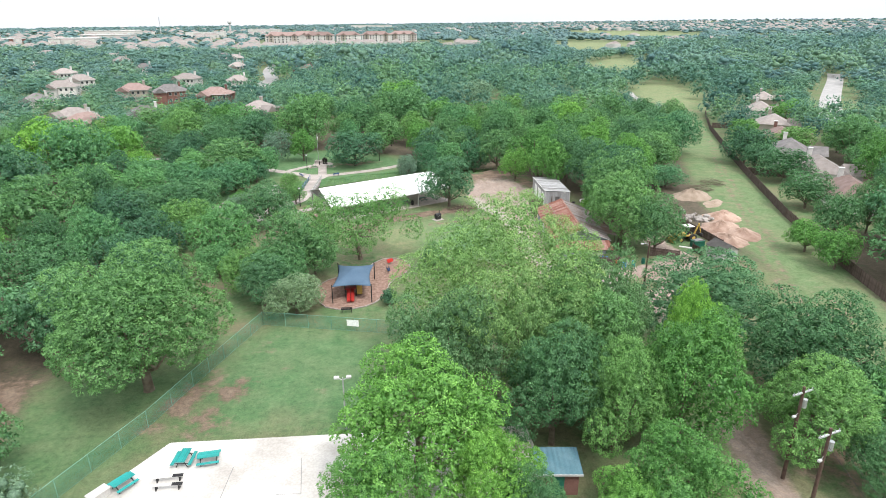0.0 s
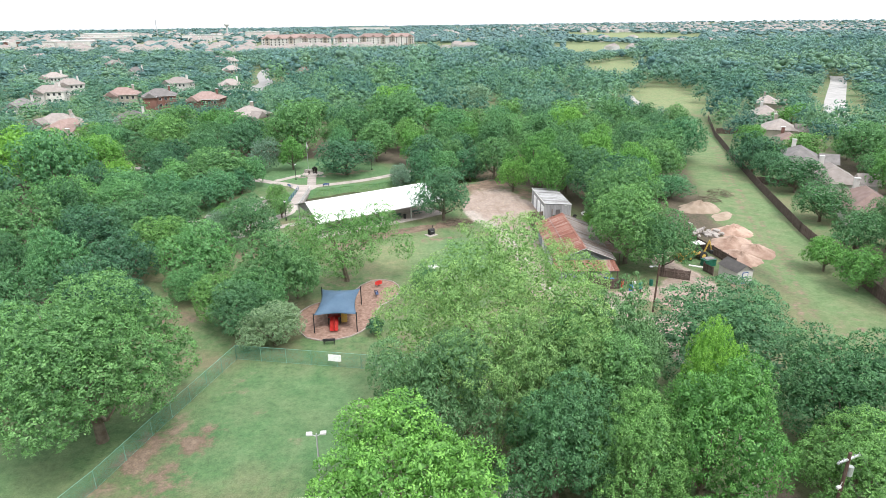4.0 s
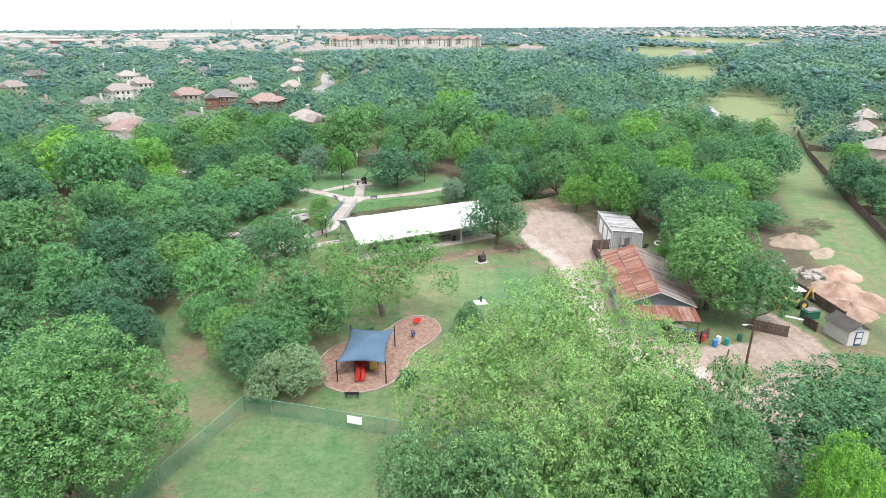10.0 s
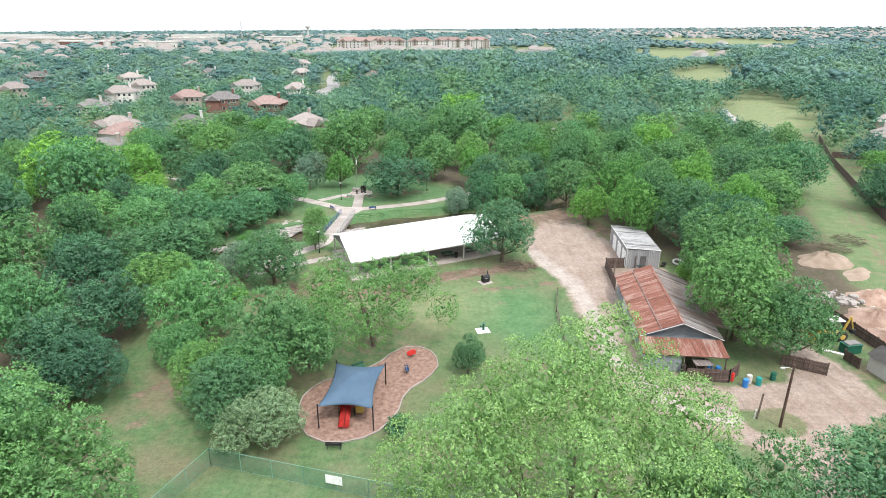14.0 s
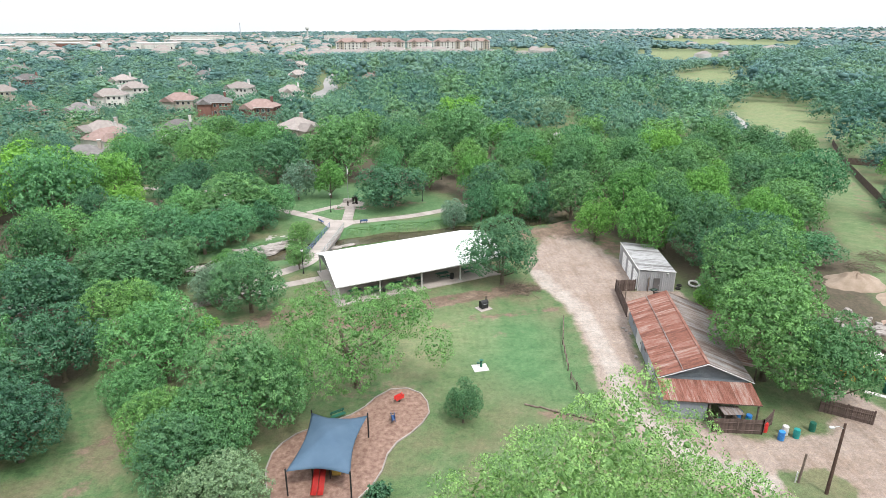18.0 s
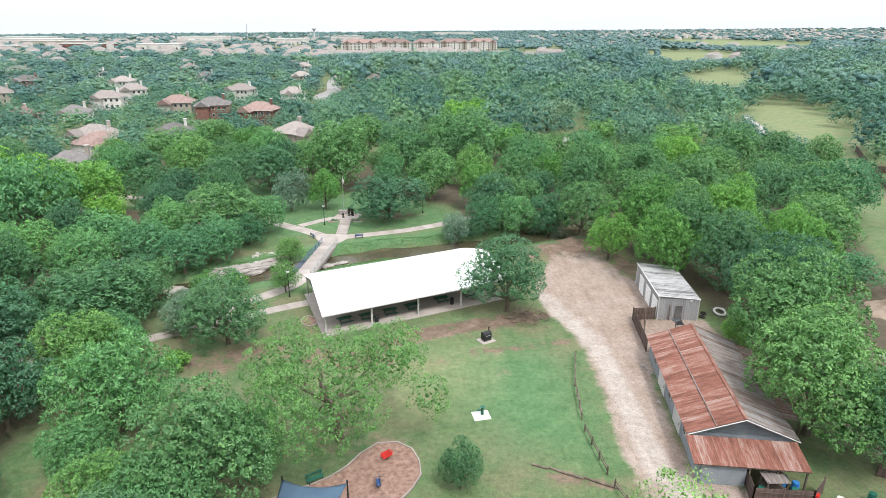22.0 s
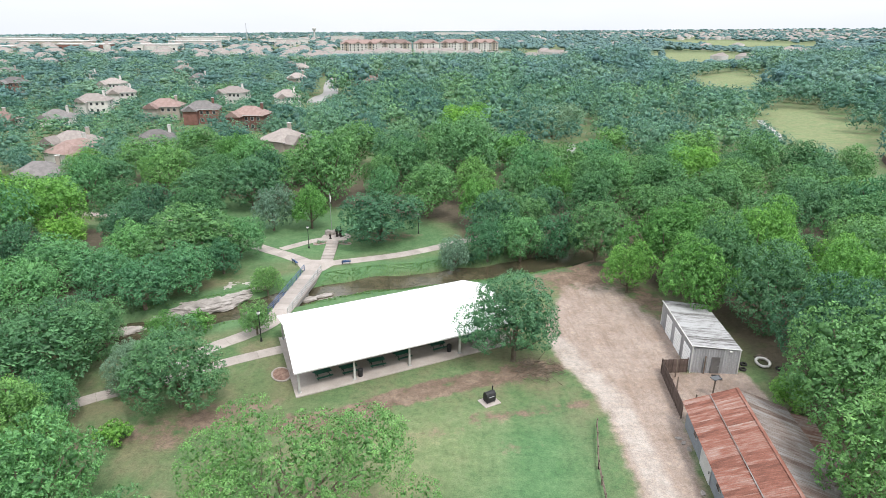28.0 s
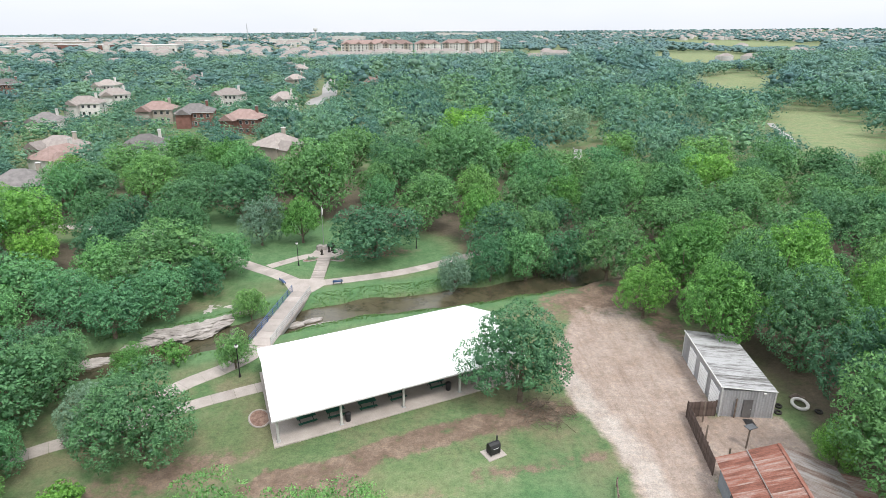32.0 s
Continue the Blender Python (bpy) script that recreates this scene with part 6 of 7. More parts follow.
def barn():
    b = thing("barn", pose(30.0, 89.5, 0.0, 0, 0, -7.0), "long blue-grey barn with a rusty corrugated roof", "barn")
    wall("wall", b, M_BARN, (0.35, 17.8), (0.35, 0.3), 2.62)
    wall("wall", b, M_BARN, (0.35, 0.3), (8.9, 0.3), 2.6)
    wall("wall", b, M_BARN, (8.9, 0.3), (8.9, 17.8), 2.62)
    wall("wall", b, M_BARN, (8.9, 17.8), (0.35, 17.8), 2.6)
    for y in (0.3, 17.6):
        bm = bmesh.new()
        bm.faces.new([bm.verts.new(c) for c in ((0.3, y, 2.55), (8.95, y, 2.55), (4.6, y, 4.25))])
        bmesh.ops.solidify(bm, geom=bm.faces[:], thickness=0.14)
        part("gable", bm, M_BARN, b)
    roof_w = part("roof_frame", box(4.5, 4.7, 0.0, 18.1, 4.2, 4.32), M_DARKWOOD, b)
    # the west fall in two rows of sheets, the east fall of bare zinc, a lower lean-to behind
    turn = Matrix.Rotation(radians(-90), 4, "Z")

    def rows(name, material, x_low, z_low, x_high, z_high, y0, y1, width, ribs):
        run, up = x_high - x_low, z_high - z_low
        n = max(1, round((y1 - y0) / width))
        w = (y1 - y0) / n
        me = corrugated(w - 0.003, math.hypot(run, up), ribs, 0.035)
        me.materials.append(material)
        for k in range(n):
            if run > 0:
                m = Matrix.Translation((x_low, y0 + (k + 1) * w, z_low)) @ turn
            else:
                m = Matrix.Translation((x_low, y0 + k * w, z_low)) @ turn.inverted()
            piece(name, me, b, m @ Matrix.Rotation(math.atan2(up, abs(run)), 4, "X"))

    rows("roof_sheet", M_RUST, -0.15, 2.58, 2.35, 3.54, -0.1, 18.1, 0.72, 4)
    rows("roof_sheet", M_RUST, 2.25, 3.54, 4.6, 4.44, -0.1, 18.1, 0.72, 4)
    rows("roof_sheet", M_ZINC, 9.35, 2.58, 4.6, 4.44, -0.1, 18.1, 0.72, 4)
    rows("roof_sheet", M_EASTROOF, 11.4, 2.1, 9.2, 2.5, 3.5, 17.5, 0.78, 4)
    for y in (4.0, 8.0, 12.0, 16.5):
        part("post", box(11.1, 11.24, y, y + 0.14, 0, 2.1, 0.01), M_DARKWOOD, b)
    part("lap_strip", box(2.2, 2.28, -0.1, 18.1, 3.60, 3.62), M_ZINC, b, "pale strip along the sheet lap")
    part("ridge_cap", box(4.45, 4.75, -0.12, 18.12, 4.45, 4.5, 0.02), M_RUST, b)
    for sx in (-1, 1):
        bm = tube([(4.6, -0.16, 4.38), (4.6 + sx * 4.75, -0.16, 2.5)], 0.055, 4)
        part("barge_board", bm, M_TRIM, b, "pale painted barge board")
    # front lean-to
    low = corrugated(0.72, 3.25, 4, 0.035)
    low.materials.append(M_RUST)
    for k in range(13):
        m = Matrix.Translation((-0.35 + 0.71 * k, -3.6, 2.17)) @ Matrix.Rotation(math.atan2(0.55, 3.55), 4, "X")
        piece("lean_to_sheet", low, b, m)
    part("lean_to_fascia", box(-0.35, 8.95, -3.56, -3.5, 2.04, 2.14), M_DARKWOOD, b)
    wall("wall", b, M_BARN, (0.3, -3.3), (4.0, -3.3), 2.08)
    wall("wall", b, M_BARN, (0.3, 0.3), (0.3, -3.3), 2.1)
    for x in (4.2, 6.4, 8.7):
        part("post", box(x - 0.07, x + 0.07, -3.4, -3.26, 0, 2.1, 0.01), M_DARKWOOD, b)
    for y0, w in ((3.2, 2.6), (9.6, 2.8)):
        d = part("door", box(0.26, 0.34, y0, y0 + w, 0.02, 2.2, 0.01), M_TRIM, b, "white sliding door")
        part("handle", box(0.2, 0.27, y0 + 0.2, y0 + 0.26, 0.95, 1.2), M_BLACK, d)
    for y0 in (1.4, 7.2, 14.0):
        wn = part("window", box(0.27, 0.34, y0, y0 + 0.9, 1.2, 1.9), M_TRIM, b)
        part("pane", box(0.25, 0.29, y0 + 0.07, y0 + 0.83, 1.27, 1.83), M_GLASS, wn)


barn()
board_fence([(33.9, 86.6), (33.3, 83.8), (37.9, 83.4), (39.6, 84.9)], "dark board enclosure in front of the barn", 1.6)
sh = thing("storage_rack", pose(35.4, 85.0, 0), "timber rack with corrugated lid inside enclosure", "rack")
for x in (-0.7, 0.9):
    for y in (-0.6, 0.6):
        part("post", box(x - 0.05, x + 0.05, y - 0.05, y + 0.05, 0, 1.6), M_DARKWOOD, sh)
lid = corrugated(1.9, 1.5, 7, 0.03)
lid.materials.append(M_ZINC)
piece("lid", lid, sh, pose(-0.85, -0.75, 1.6))
part("shelf", box(-0.8, 1.0, -0.65, 0.65, 0.6, 0.64), M_DARKWOOD, sh)


def drum(x, y, material, label, h=0.88, r=0.29, lean=0):
    d = thing("drum", pose(x, y, float(ground_z(x, y)) + 0.02, lean, 0, 0), label, "drum")
    part("body", tube([(0, 0, 0), (0, 0, h * 0.32), (0, 0, h * 0.34), (0, 0, h * 0.66), (0, 0, h * 0.68), (0, 0, h)], [r, r, r * 1.05, r * 1.05, r, r], 14), material, d)
    part("lid", tube([(0, 0, h), (0, 0, h + 0.04)], [r * 0.95, r * 0.9], 14), material, d)


for x, y, mm, lb in [(36.9, 85.9, M_PLASTIC_BLUE, "blue plastic drum inside the enclosure"), (37.5, 85.2, M_PLASTIC_BLUE, "blue plastic drum inside the enclosure"), (37.0, 84.4, M_GREENPAINT, "green plastic drum inside the enclosure"), (34.4, 84.6, M_GREENPAINT, "green plastic drum inside the enclosure"),
                     (39.3, 82.6, M_PLASTIC_BLUE, "blue plastic drum outside on the gravel"), (40.1, 83.4, M_COURT, "white plastic drum outside on the grass"), (40.9, 82.9, M_TEAL, "teal plastic drum outside on the grass"), (43.0, 83.9, M_GREENPAINT, "dark green drum under the tree"), (38.4, 83.9, M_RED, "small red drum beside the enclosure")]:
    drum(x, y, mm, lb)


def shed():
    s = thing("metal_shed", pose(36.8, 117.0, 0, 0, 0, -4.0), "grey metal shed with white roller doors", "shed")
    W, L, hw, he = 5.1, 11.9, 3.35, 3.0
    clad = {}

    def cladding(x, y, turn, height, n, w):
        if (height, w) not in clad:
            me = corrugated(w - 0.003, height, 3, 0.03)
            me.materials.append(M_GREYMETAL)
            clad[(height, w)] = me
        for k in range(n):
            m = pose(x, y, 0, 0, 0, turn) @ Matrix.Translation((k * w, 0, 0)) @ Matrix.Rotation(radians(90), 4, "X")
            piece("cladding_sheet", clad[(height, w)], s, m)

    cladding(0, 0, 0, he, 6, W / 6)
    cladding(0, L, -90, hw - 0.06, 14, L / 14)
    cladding(W, 0, 90, he, 14, L / 14)
    cladding(W, L, 180, he, 6, W / 6)
    bm = bmesh.new()
    bm.faces.new([bm.verts.new(c) for c in ((0, -0.01, he), (W, -0.01, he), (0, -0.01, hw - 0.02))])
    bmesh.ops.solidify(bm, geom=bm.faces[:], thickness=0.04)
    part("gable", bm, M_GREYMETAL, s)
    part("liner", box(0.06, W - 0.06, 0.06, L - 0.06, 0, he - 0.05), M_GREYMETAL, s)
    turn = Matrix.Rotation(radians(90), 4, "Z")
    me = corrugated(L / 15 - 0.003, W + 0.3, 4, 0.03)
    me.materials.append(M_DIRTYROOF)
    for k in range(15):
        piece("roof_sheet", me, s, Matrix.Translation((W + 0.15, k * L / 15, he + 0.02)) @ turn @ Matrix.Rotation(math.atan2(hw - he, W), 4, "X"))
    for x, y, h in ((-0.03, -0.03, hw), (W + 0.03, -0.03, he), (-0.03, L + 0.03, hw), (W + 0.03, L + 0.03, he)):
        part("corner_trim", box(x - 0.06, x + 0.06, y - 0.06, y + 0.06, 0, h), M_TRIM, s)
    part("eave_trim", box(-0.22, -0.1, -0.1, L + 0.1, hw - 0.08, hw + 0.06), M_TRIM, s)
    part("front_trim", tube([(-0.15, -0.06, hw + 0.02), (W + 0.15, -0.06, he + 0.02)], 0.06, 4), M_TRIM, s)
    for y0, w in ((0.55, 2.3), (4.0, 2.3), (7.6, 2.2)):
        d = part("roller_door", box(-0.09, -0.02, y0, y0 + w, 0.02, 2.45), M_WHITE, s, "white roller door")
        for z in (0.42, 0.83, 1.24, 1.65, 2.06):
            part("door_rib", box(-0.105, -0.09, y0 + 0.02, y0 + w - 0.02, z, z + 0.03), M_TRIM, d)
    d = part("door", box(2.15, 3.05, -0.1, -0.03, 0.02, 2.05, 0.01), M_SHINGLE, s, "dark grey side door")
    part("handle", box(2.92, 2.98, -0.14, -0.1, 0.95, 1.02), M_STEEL, d)
    part("doormat", box(2.2, 3.1, -1.5, -0.4, 0.0, 0.05), M_BLACK, s)
    part("wall_lamp", box(3.9, 4.2, -0.2, -0.03, 2.75, 2.9, 0.02), M_TRIM, s)


shed()
board_fence([(36.4, 117.0), (33.5, 116.8), (32.6, 108.4)], "dark weathered board fence round the yard", 1.75)
sp = thing("solar_lamp", pose(37.2, 112.0, 0, 0, 0, 20), "leaning wooden post with a small solar panel", "lamp")
part("post", tube([(0, 0, -0.2), (0.15, 0.05, 2.3)], 0.08, 8), M_DARKWOOD, sp)
part("panel", box(-0.4, 0.6, -0.35, 0.35, 2.3, 2.36), M_GLASS, sp)
part("lamp_head", box(0.35, 0.75, -0.1, 0.1, 2.1, 2.22, 0.02), M_STEEL, sp)
for x, y in [(34.8, 116.0), (33.6, 112.5), (34.2, 109.2), (38.2, 117.2 - 0.5)]:
    q = tagged(part("fence_post", tube([(0, 0, -0.2), (0, 0, 2.2)], 0.08, 7), M_DARKWOOD), "old wooden post standing in the yard", "post")
    q.matrix_basis = pose(x, y, 0)


def ring_thing(name, x, y, r, t, material, label, z=0.1, tilt=20):
    bm = bmesh.new()
    pts = [(r * math.cos(2 * math.pi * k / 20), r * math.sin(2 * math.pi * k / 20), 0) for k in range(21)]
    tube(pts, t, 8, bm, cap=False)
    ob = tagged(part(name, bm, material, smooth=True), label, name.replace("_", " "))
    ob.matrix_basis = pose(x, y, z, tilt, 0, 0)


ring_thing("hose_coil", 45.8, 118.6, 0.75, 0.16, M_COURT, "white coiled hose lying on the ground", 0.35, 12)
for x, y in [(43.6, 118.6), (47.2, 117.6), (43.0, 117.5)]:
    ring_thing("tyre", x, y, 0.3, 0.11, M_RUBBER, "old black tyre lying behind the shed", 0.12, 4)
pl = thing("pallet", pose(46.4, 120.2, 0.0, 0, 0, 30), "grey wooden pallet leaning among the clutter", "pallet")
for k in range(6):
    part("slat", box(-0.6, 0.6, -0.5 + 0.18 * k, -0.38 + 0.18 * k, 0.12, 0.145), M_DARKWOOD, pl)
for x in (-0.55, 0, 0.55):
    part("bearer", box(x - 0.05, x + 0.05, -0.5, 0.52, 0, 0.12), M_DARKWOOD, pl)
for k, (x, y) in enumerate([(31.4, 104.5), (31.6, 103.6), (31.2, 105.2), (30.6, 98.0)]):
    tagged(stone("stone_block", x, y, 0.35, 0.2, 0.2, 60 + k), "pale stone block lying beside the barn", "stone", "stones by the barn")

# poles
lp = thing("street_lamp", pose(39.3, 75.6, 0), "dark wooden pole with a cobra lamp", "lamp")
part("pole", tube([(0, 0, -0.3), (0.12, 0.1, 6.8)], [0.15, 0.1], 8), M_POLE, lp)
part("arm", tube([(0.12, 0.1, 6.3), (-0.4, 0.0, 6.6), (-0.9, -0.1, 6.6)], 0.03, 6), M_STEEL, lp)
part("lamp_head", box(-1.25, -0.85, -0.22, 0.02, 6.5, 6.66, 0.04), M_TRIM, lp)
sp = thing("anchor_post", pose(37.7, 76.9, 0), "short leaning wooden post with white marker", "post")
part("post", tube([(0, 0, -0.3), (0.35, 0.3, 2.7)], [0.11, 0.09], 7), M_DARKWOOD, sp)
part("marker", tube([(-0.25, 0.05, 0), (-0.2, 0.05, 1.1)], 0.06, 6), M_TRIM, sp)


def power_pole(x, y, h, turn):
    p = thing("power_pole", pose(x, y, 0, 0, 0, turn), "tall brown wooden power pole with crossarm", "power pole")
    part("pole", tube([(0, 0, -0.4), (0, 0, h)], [0.17, 0.11], 8), M_POLE, p)
    arm = part("crossarm", box(-1.1, 1.1, -0.06, 0.06, h - 0.6, h - 0.46, 0.01), M_STEEL, p)
    for k in (-1.0, -0.55, 0.0, 0.55, 1.0):
        part("insulator", tube([(k, 0, h - 0.46), (k, 0, h - 0.3)], [0.05, 0.03], 7), M_STEEL, arm)
    part("transformer", tube([(0.3, -0.1, h - 1.9), (0.3, -0.1, h - 1.15)], 0.2, 10), M_STEEL, p)
    part("lamp_arm", tube([(0, 0, h - 2.4), (-0.9, -0.4, h - 2.2)], 0.03, 5), M_STEEL, p)
    part("lamp_head", box(-1.2, -0.85, -0.5, -0.3, h - 2.3, h - 2.12, 0.03), M_TRIM, p)
    return p


power_pole(32.3, 32.2, 8.4, 15)
power_pole(33.4, 36.6, 8.9, 15)
wires = thing("power_lines", Matrix(), "thin dark overhead power lines", "cable")
for k in (-1.0, 0.0, 1.0):
    for (a, b) in (((33.4, 36.6, 8.6), (32.3, 32.2, 8.1)), ((32.3, 32.2, 8.1), (27, 8, 7.8))):
        pts = [(a[0] + (b[0] - a[0]) * t + k, a[1] + (b[1] - a[1]) * t + 0.27 * k, a[2] + (b[2] - a[2]) * t - 1.2 * t * (1 - t)) for t in (0, 0.25, 0.5, 0.75, 1)]
        part("wire", tube(pts, 0.012, 4), M_BLACK, wires)

hut = thing("park_hut", pose(14.4, 38.5, 0, 0, 0, -8), "small brick hut with a slate blue roof", "hut")
part("wall", box(-1.6, 1.6, -1.2, 1.2, -0.1, 2.2, 0.02), M_BRICK, hut)
bl = corrugated(3.7, 2.95, 9, 0.03)
bl.materials.append(M_BLUEROOF)
piece("roof", bl, hut, pose(-1.85, -1.45, 2.25, 6, 0, 0))
part("fascia", box(-1.87, 1.87, -1.5, -1.44, 2.1, 2.26), M_TRIM, hut)
part("door", box(-0.45, 0.45, -1.24, -1.19, 0, 2.0), M_GREENPAINT, hut)


def backhoe():
    b = thing("backhoe_loader", pose(55.0, 93.2, 0, 0, 0, 185), "yellow backhoe loader parked in the yard", "digger")
    part("chassis", box(-1.6, 1.7, -0.45, 0.45, 0.55, 0.95, 0.05), M_BLACK, b)
    part("bonnet", box(0.5, 1.9, -0.5, 0.5, 0.95, 1.65, 0.08), M_YELLOW, b)
    part("cab_floor", box(-0.9, 0.5, -0.7, 0.7, 0.9, 1.1, 0.03), M_YELLOW, b)
    part("seat", box(-0.5, 0.0, -0.28, 0.28, 1.1, 1.75, 0.06), M_BLACK, b)
    for x in (-0.85, 0.45):
        for y in (-0.66, 0.66):
            part("cab_post", box(x - 0.04, x + 0.04, y - 0.04, y + 0.04, 1.1, 2.6), M_BLACK, b)
    part("cab_roof", box(-1.05, 0.65, -0.82, 0.82, 2.6, 2.75, 0.05), M_CREAM, b, "pale yellow cab roof")
    for x, y, r in ((-0.9, -0.85, 0.68), (-0.9, 0.85, 0.68), (1.4, -0.8, 0.46), (1.4, 0.8, 0.46)):
        w = part("tyre", tube([(x, y - 0.2, r), (x, y - 0.15, r), (x, y + 0.15, r), (x, y + 0.2, r)], [r * 0.85, r, r, r * 0.85], 18), M_RUBBER, b)
        part("rim", tube([(x, y - 0.21, r), (x, y + 0.21, r)], r * 0.5, 12), M_YELLOW, w)
    for y in (-0.62, 0.62):
        part("loader_arm", tube([(0.5, y, 1.5), (1.6, y, 1.25), (2.6, y, 0.5)], 0.09, 5), M_YELLOW, b)
    bm = bmesh.new()
    prof = [(2.55, 0.9), (2.5, 0.25), (2.7, 0.05), (3.35, 0.05)]
    rows = [[bm.verts.new((x, y, z)) for x, z in prof] for y in (-0.95, 0.95)]
    for k in range(3):
        bm.faces.new((rows[0][k], rows[0][k + 1], rows[1][k + 1], rows[1][k]))
    for r_ in rows:
        bm.faces.new(r_)
    bmesh.ops.solidify(bm, geom=bm.faces[:], thickness=0.04)
    part("bucket", bm, M_YELLOW, b)
    part("boom", tube([(-1.6, 0, 0.9), (-2.1, 0, 2.3), (-2.3, 0, 2.9)], [0.16, 0.14, 0.1], 6), M_YELLOW, b)
    part("dipper", tube([(-2.3, 0, 2.9), (-2.9, 0, 1.2)], [0.11, 0.09], 6), M_YELLOW, b)
    part("rear_bucket", box(-3.15, -2.65, -0.3, 0.3, 0.6, 1.2, 0.08), M_BLACK, b)
    part("exhaust", tube([(1.2, 0.3, 1.65), (1.2, 0.3, 2.3)], 0.04, 6), M_BLACK, b)


backhoe()
board_fence([(58.2, 101), (58.8, 94.5), (59.1, 88.5)], "dark board fence beside the soil heaps", 1.5)
board_fence([(45.6, 87.0), (49.4, 84.7)], "dark board fence closing the yard", 1.5)
board_fence([(53.6, 88.2), (53.9, 86.0)], "short dark board fence by the white shed", 1.3)
ws = thing("garden_shed", pose(56.4, 84.3, 0, 0, 0, 8), "small white wooden shed with a brown roof", "shed")
part("wall", box(-1.4, 1.4, -1.9, 1.9, 0, 2.0, 0.02), M_COURT, ws)
for s in (-1, 1):
    bm = bmesh.new()
    bm.faces.new([bm.verts.new(c) for c in ((0, -2.1, 2.9), (0, 2.1, 2.9), (s * 1.65, 2.1, 1.9), (s * 1.65, -2.1, 1.9))])
    bmesh.ops.solidify(bm, geom=bm.faces[:], thickness=0.06)
    part("roof", bm, M_SHINGLE, ws)
for y in (-1.9, 1.9):
    bm = bmesh.new()
    bm.faces.new([bm.verts.new(c) for c in ((-1.4, y, 1.98), (1.4, y, 1.98), (0, y, 2.84))])
    bmesh.ops.solidify(bm, geom=bm.faces[:], thickness=0.05)
    part("gable", bm, M_COURT, ws)
d = part("door", box(-0.5, 0.5, -1.96, -1.89, 0.05, 1.85), M_BLUE, ws, "blue framed door")
for z in (0.3, 1.1):
    part("panel", box(-0.38, 0.38, -1.98, -1.95, z, z + 0.6), M_COURT, d)
sk = thing("skip_bin", pose(55.4, 89.9, 0, 0, 0, 10), "dark green metal skip bin in the yard", "bin")
part("body", prism([(-1.0, -0.6), (1.0, -0.6), (1.0, 0.6), (-1.0, 0.6)], 0.05, 1.1), M_GREENPAINT, sk)
part("rim", box(-1.08, 1.08, -0.68, 0.68, 1.08, 1.18, 0.03), M_GREENPAINT, sk)
part("rubbish", prism([(-0.85, -0.5), (0.85, -0.45), (0.8, 0.5), (-0.8, 0.45)], 1.12, 1.3), M_SHINGLE, sk)
q = tagged(part("plank", box(-1.4, 1.4, -0.25, 0.25, 0.02, 0.1), M_COURT), "pale board lying on the yard soil", "plank")
q.matrix_basis = pose(53.6, 89.6, 0, 0, 0, -35)


def heap(x, y, rx, ry, h, material, label, seed, turn=0):
    n, m_ = 44, 16
    bm = bmesh.new()
    rings = []
    for j in range(m_):
        t = j / m_
        row = []
        for k in range(n):
            a = 2 * math.pi * k / n
            r = (1 - t) * (1 + 0.28 * noise.noise(Vector((math.cos(a) * 1.3, math.sin(a) * 1.3, seed + t))) + 0.12 * noise.noise(Vector((math.cos(a) * 5, math.sin(a) * 5, seed + 4 * t))))
            z = h * (t ** 0.85) * (1 + 0.3 * noise.noise(Vector((math.cos(a) * 2, math.sin(a) * 2 + seed, t * 2))) + 0.22 * noise.noise(Vector((math.cos(a) * 6, math.sin(a) * 6 + seed, t * 7))))
            row.append(bm.verts.new((rx * r * math.cos(a), ry * r * math.sin(a), z - 0.08)))
        rings.append(row)
    tip = bm.verts.new((0, 0, h))
    for a, b in zip(rings, rings[1:]):
        for k in range(n):
            bm.faces.new((a[k], a[(k + 1) % n], b[(k + 1) % n], b[k]))
    for k in range(n):
        bm.faces.new((rings[-1][k], rings[-1][(k + 1) % n], tip))
    ob = tagged(part("dirt_mound", bm, material, smooth=True), label, "soil heap", "soil heaps")
    ob.matrix_basis = pose(x, y, float(ground_z(x, y)), 0, 0, turn)


heap(70.5, 119.3, 4.6, 3.6, 1.9, M_PALEDIRT, "large heap of pale tan soil on grass", 1)
heap(72.5, 114.0, 4.2, 1.8, 0.5, M_PALEDIRT, "low spread of pale tan soil", 2, 40)
heap(68.8, 104.8, 4.0, 3.2, 1.5, M_DIRT, "heap of orange-brown soil on the grass", 3)
heap(64.2, 98.0, 4.6, 3.6, 1.7, M_DIRT, "large heap of orange-brown soil", 4, 30)
heap(66.6, 94.6, 4.2, 3.2, 1.3, M_DIRT, "heap of orange-brown soil with darker top", 5, 70)
heap(62.6, 92.6, 3.0, 4.2, 1.1, M_DIRT, "long heap of orange soil beside fence", 6)
rnd = random.Random(12)
for k in range(34):
    x, y = 63.4 + rnd.gauss(0, 1.5), 104.2 + rnd.gauss(0, 2.2)
    s_ = rnd.uniform(0.25, 0.75)
    tagged(stone("boulder", x, y, s_, s_ * rnd.uniform(0.6, 1), s_ * 0.9, 100 + k, z=rnd.uniform(0.05, 0.3)), "broken white limestone boulder in a heap", "boulder", "heap of white boulders")


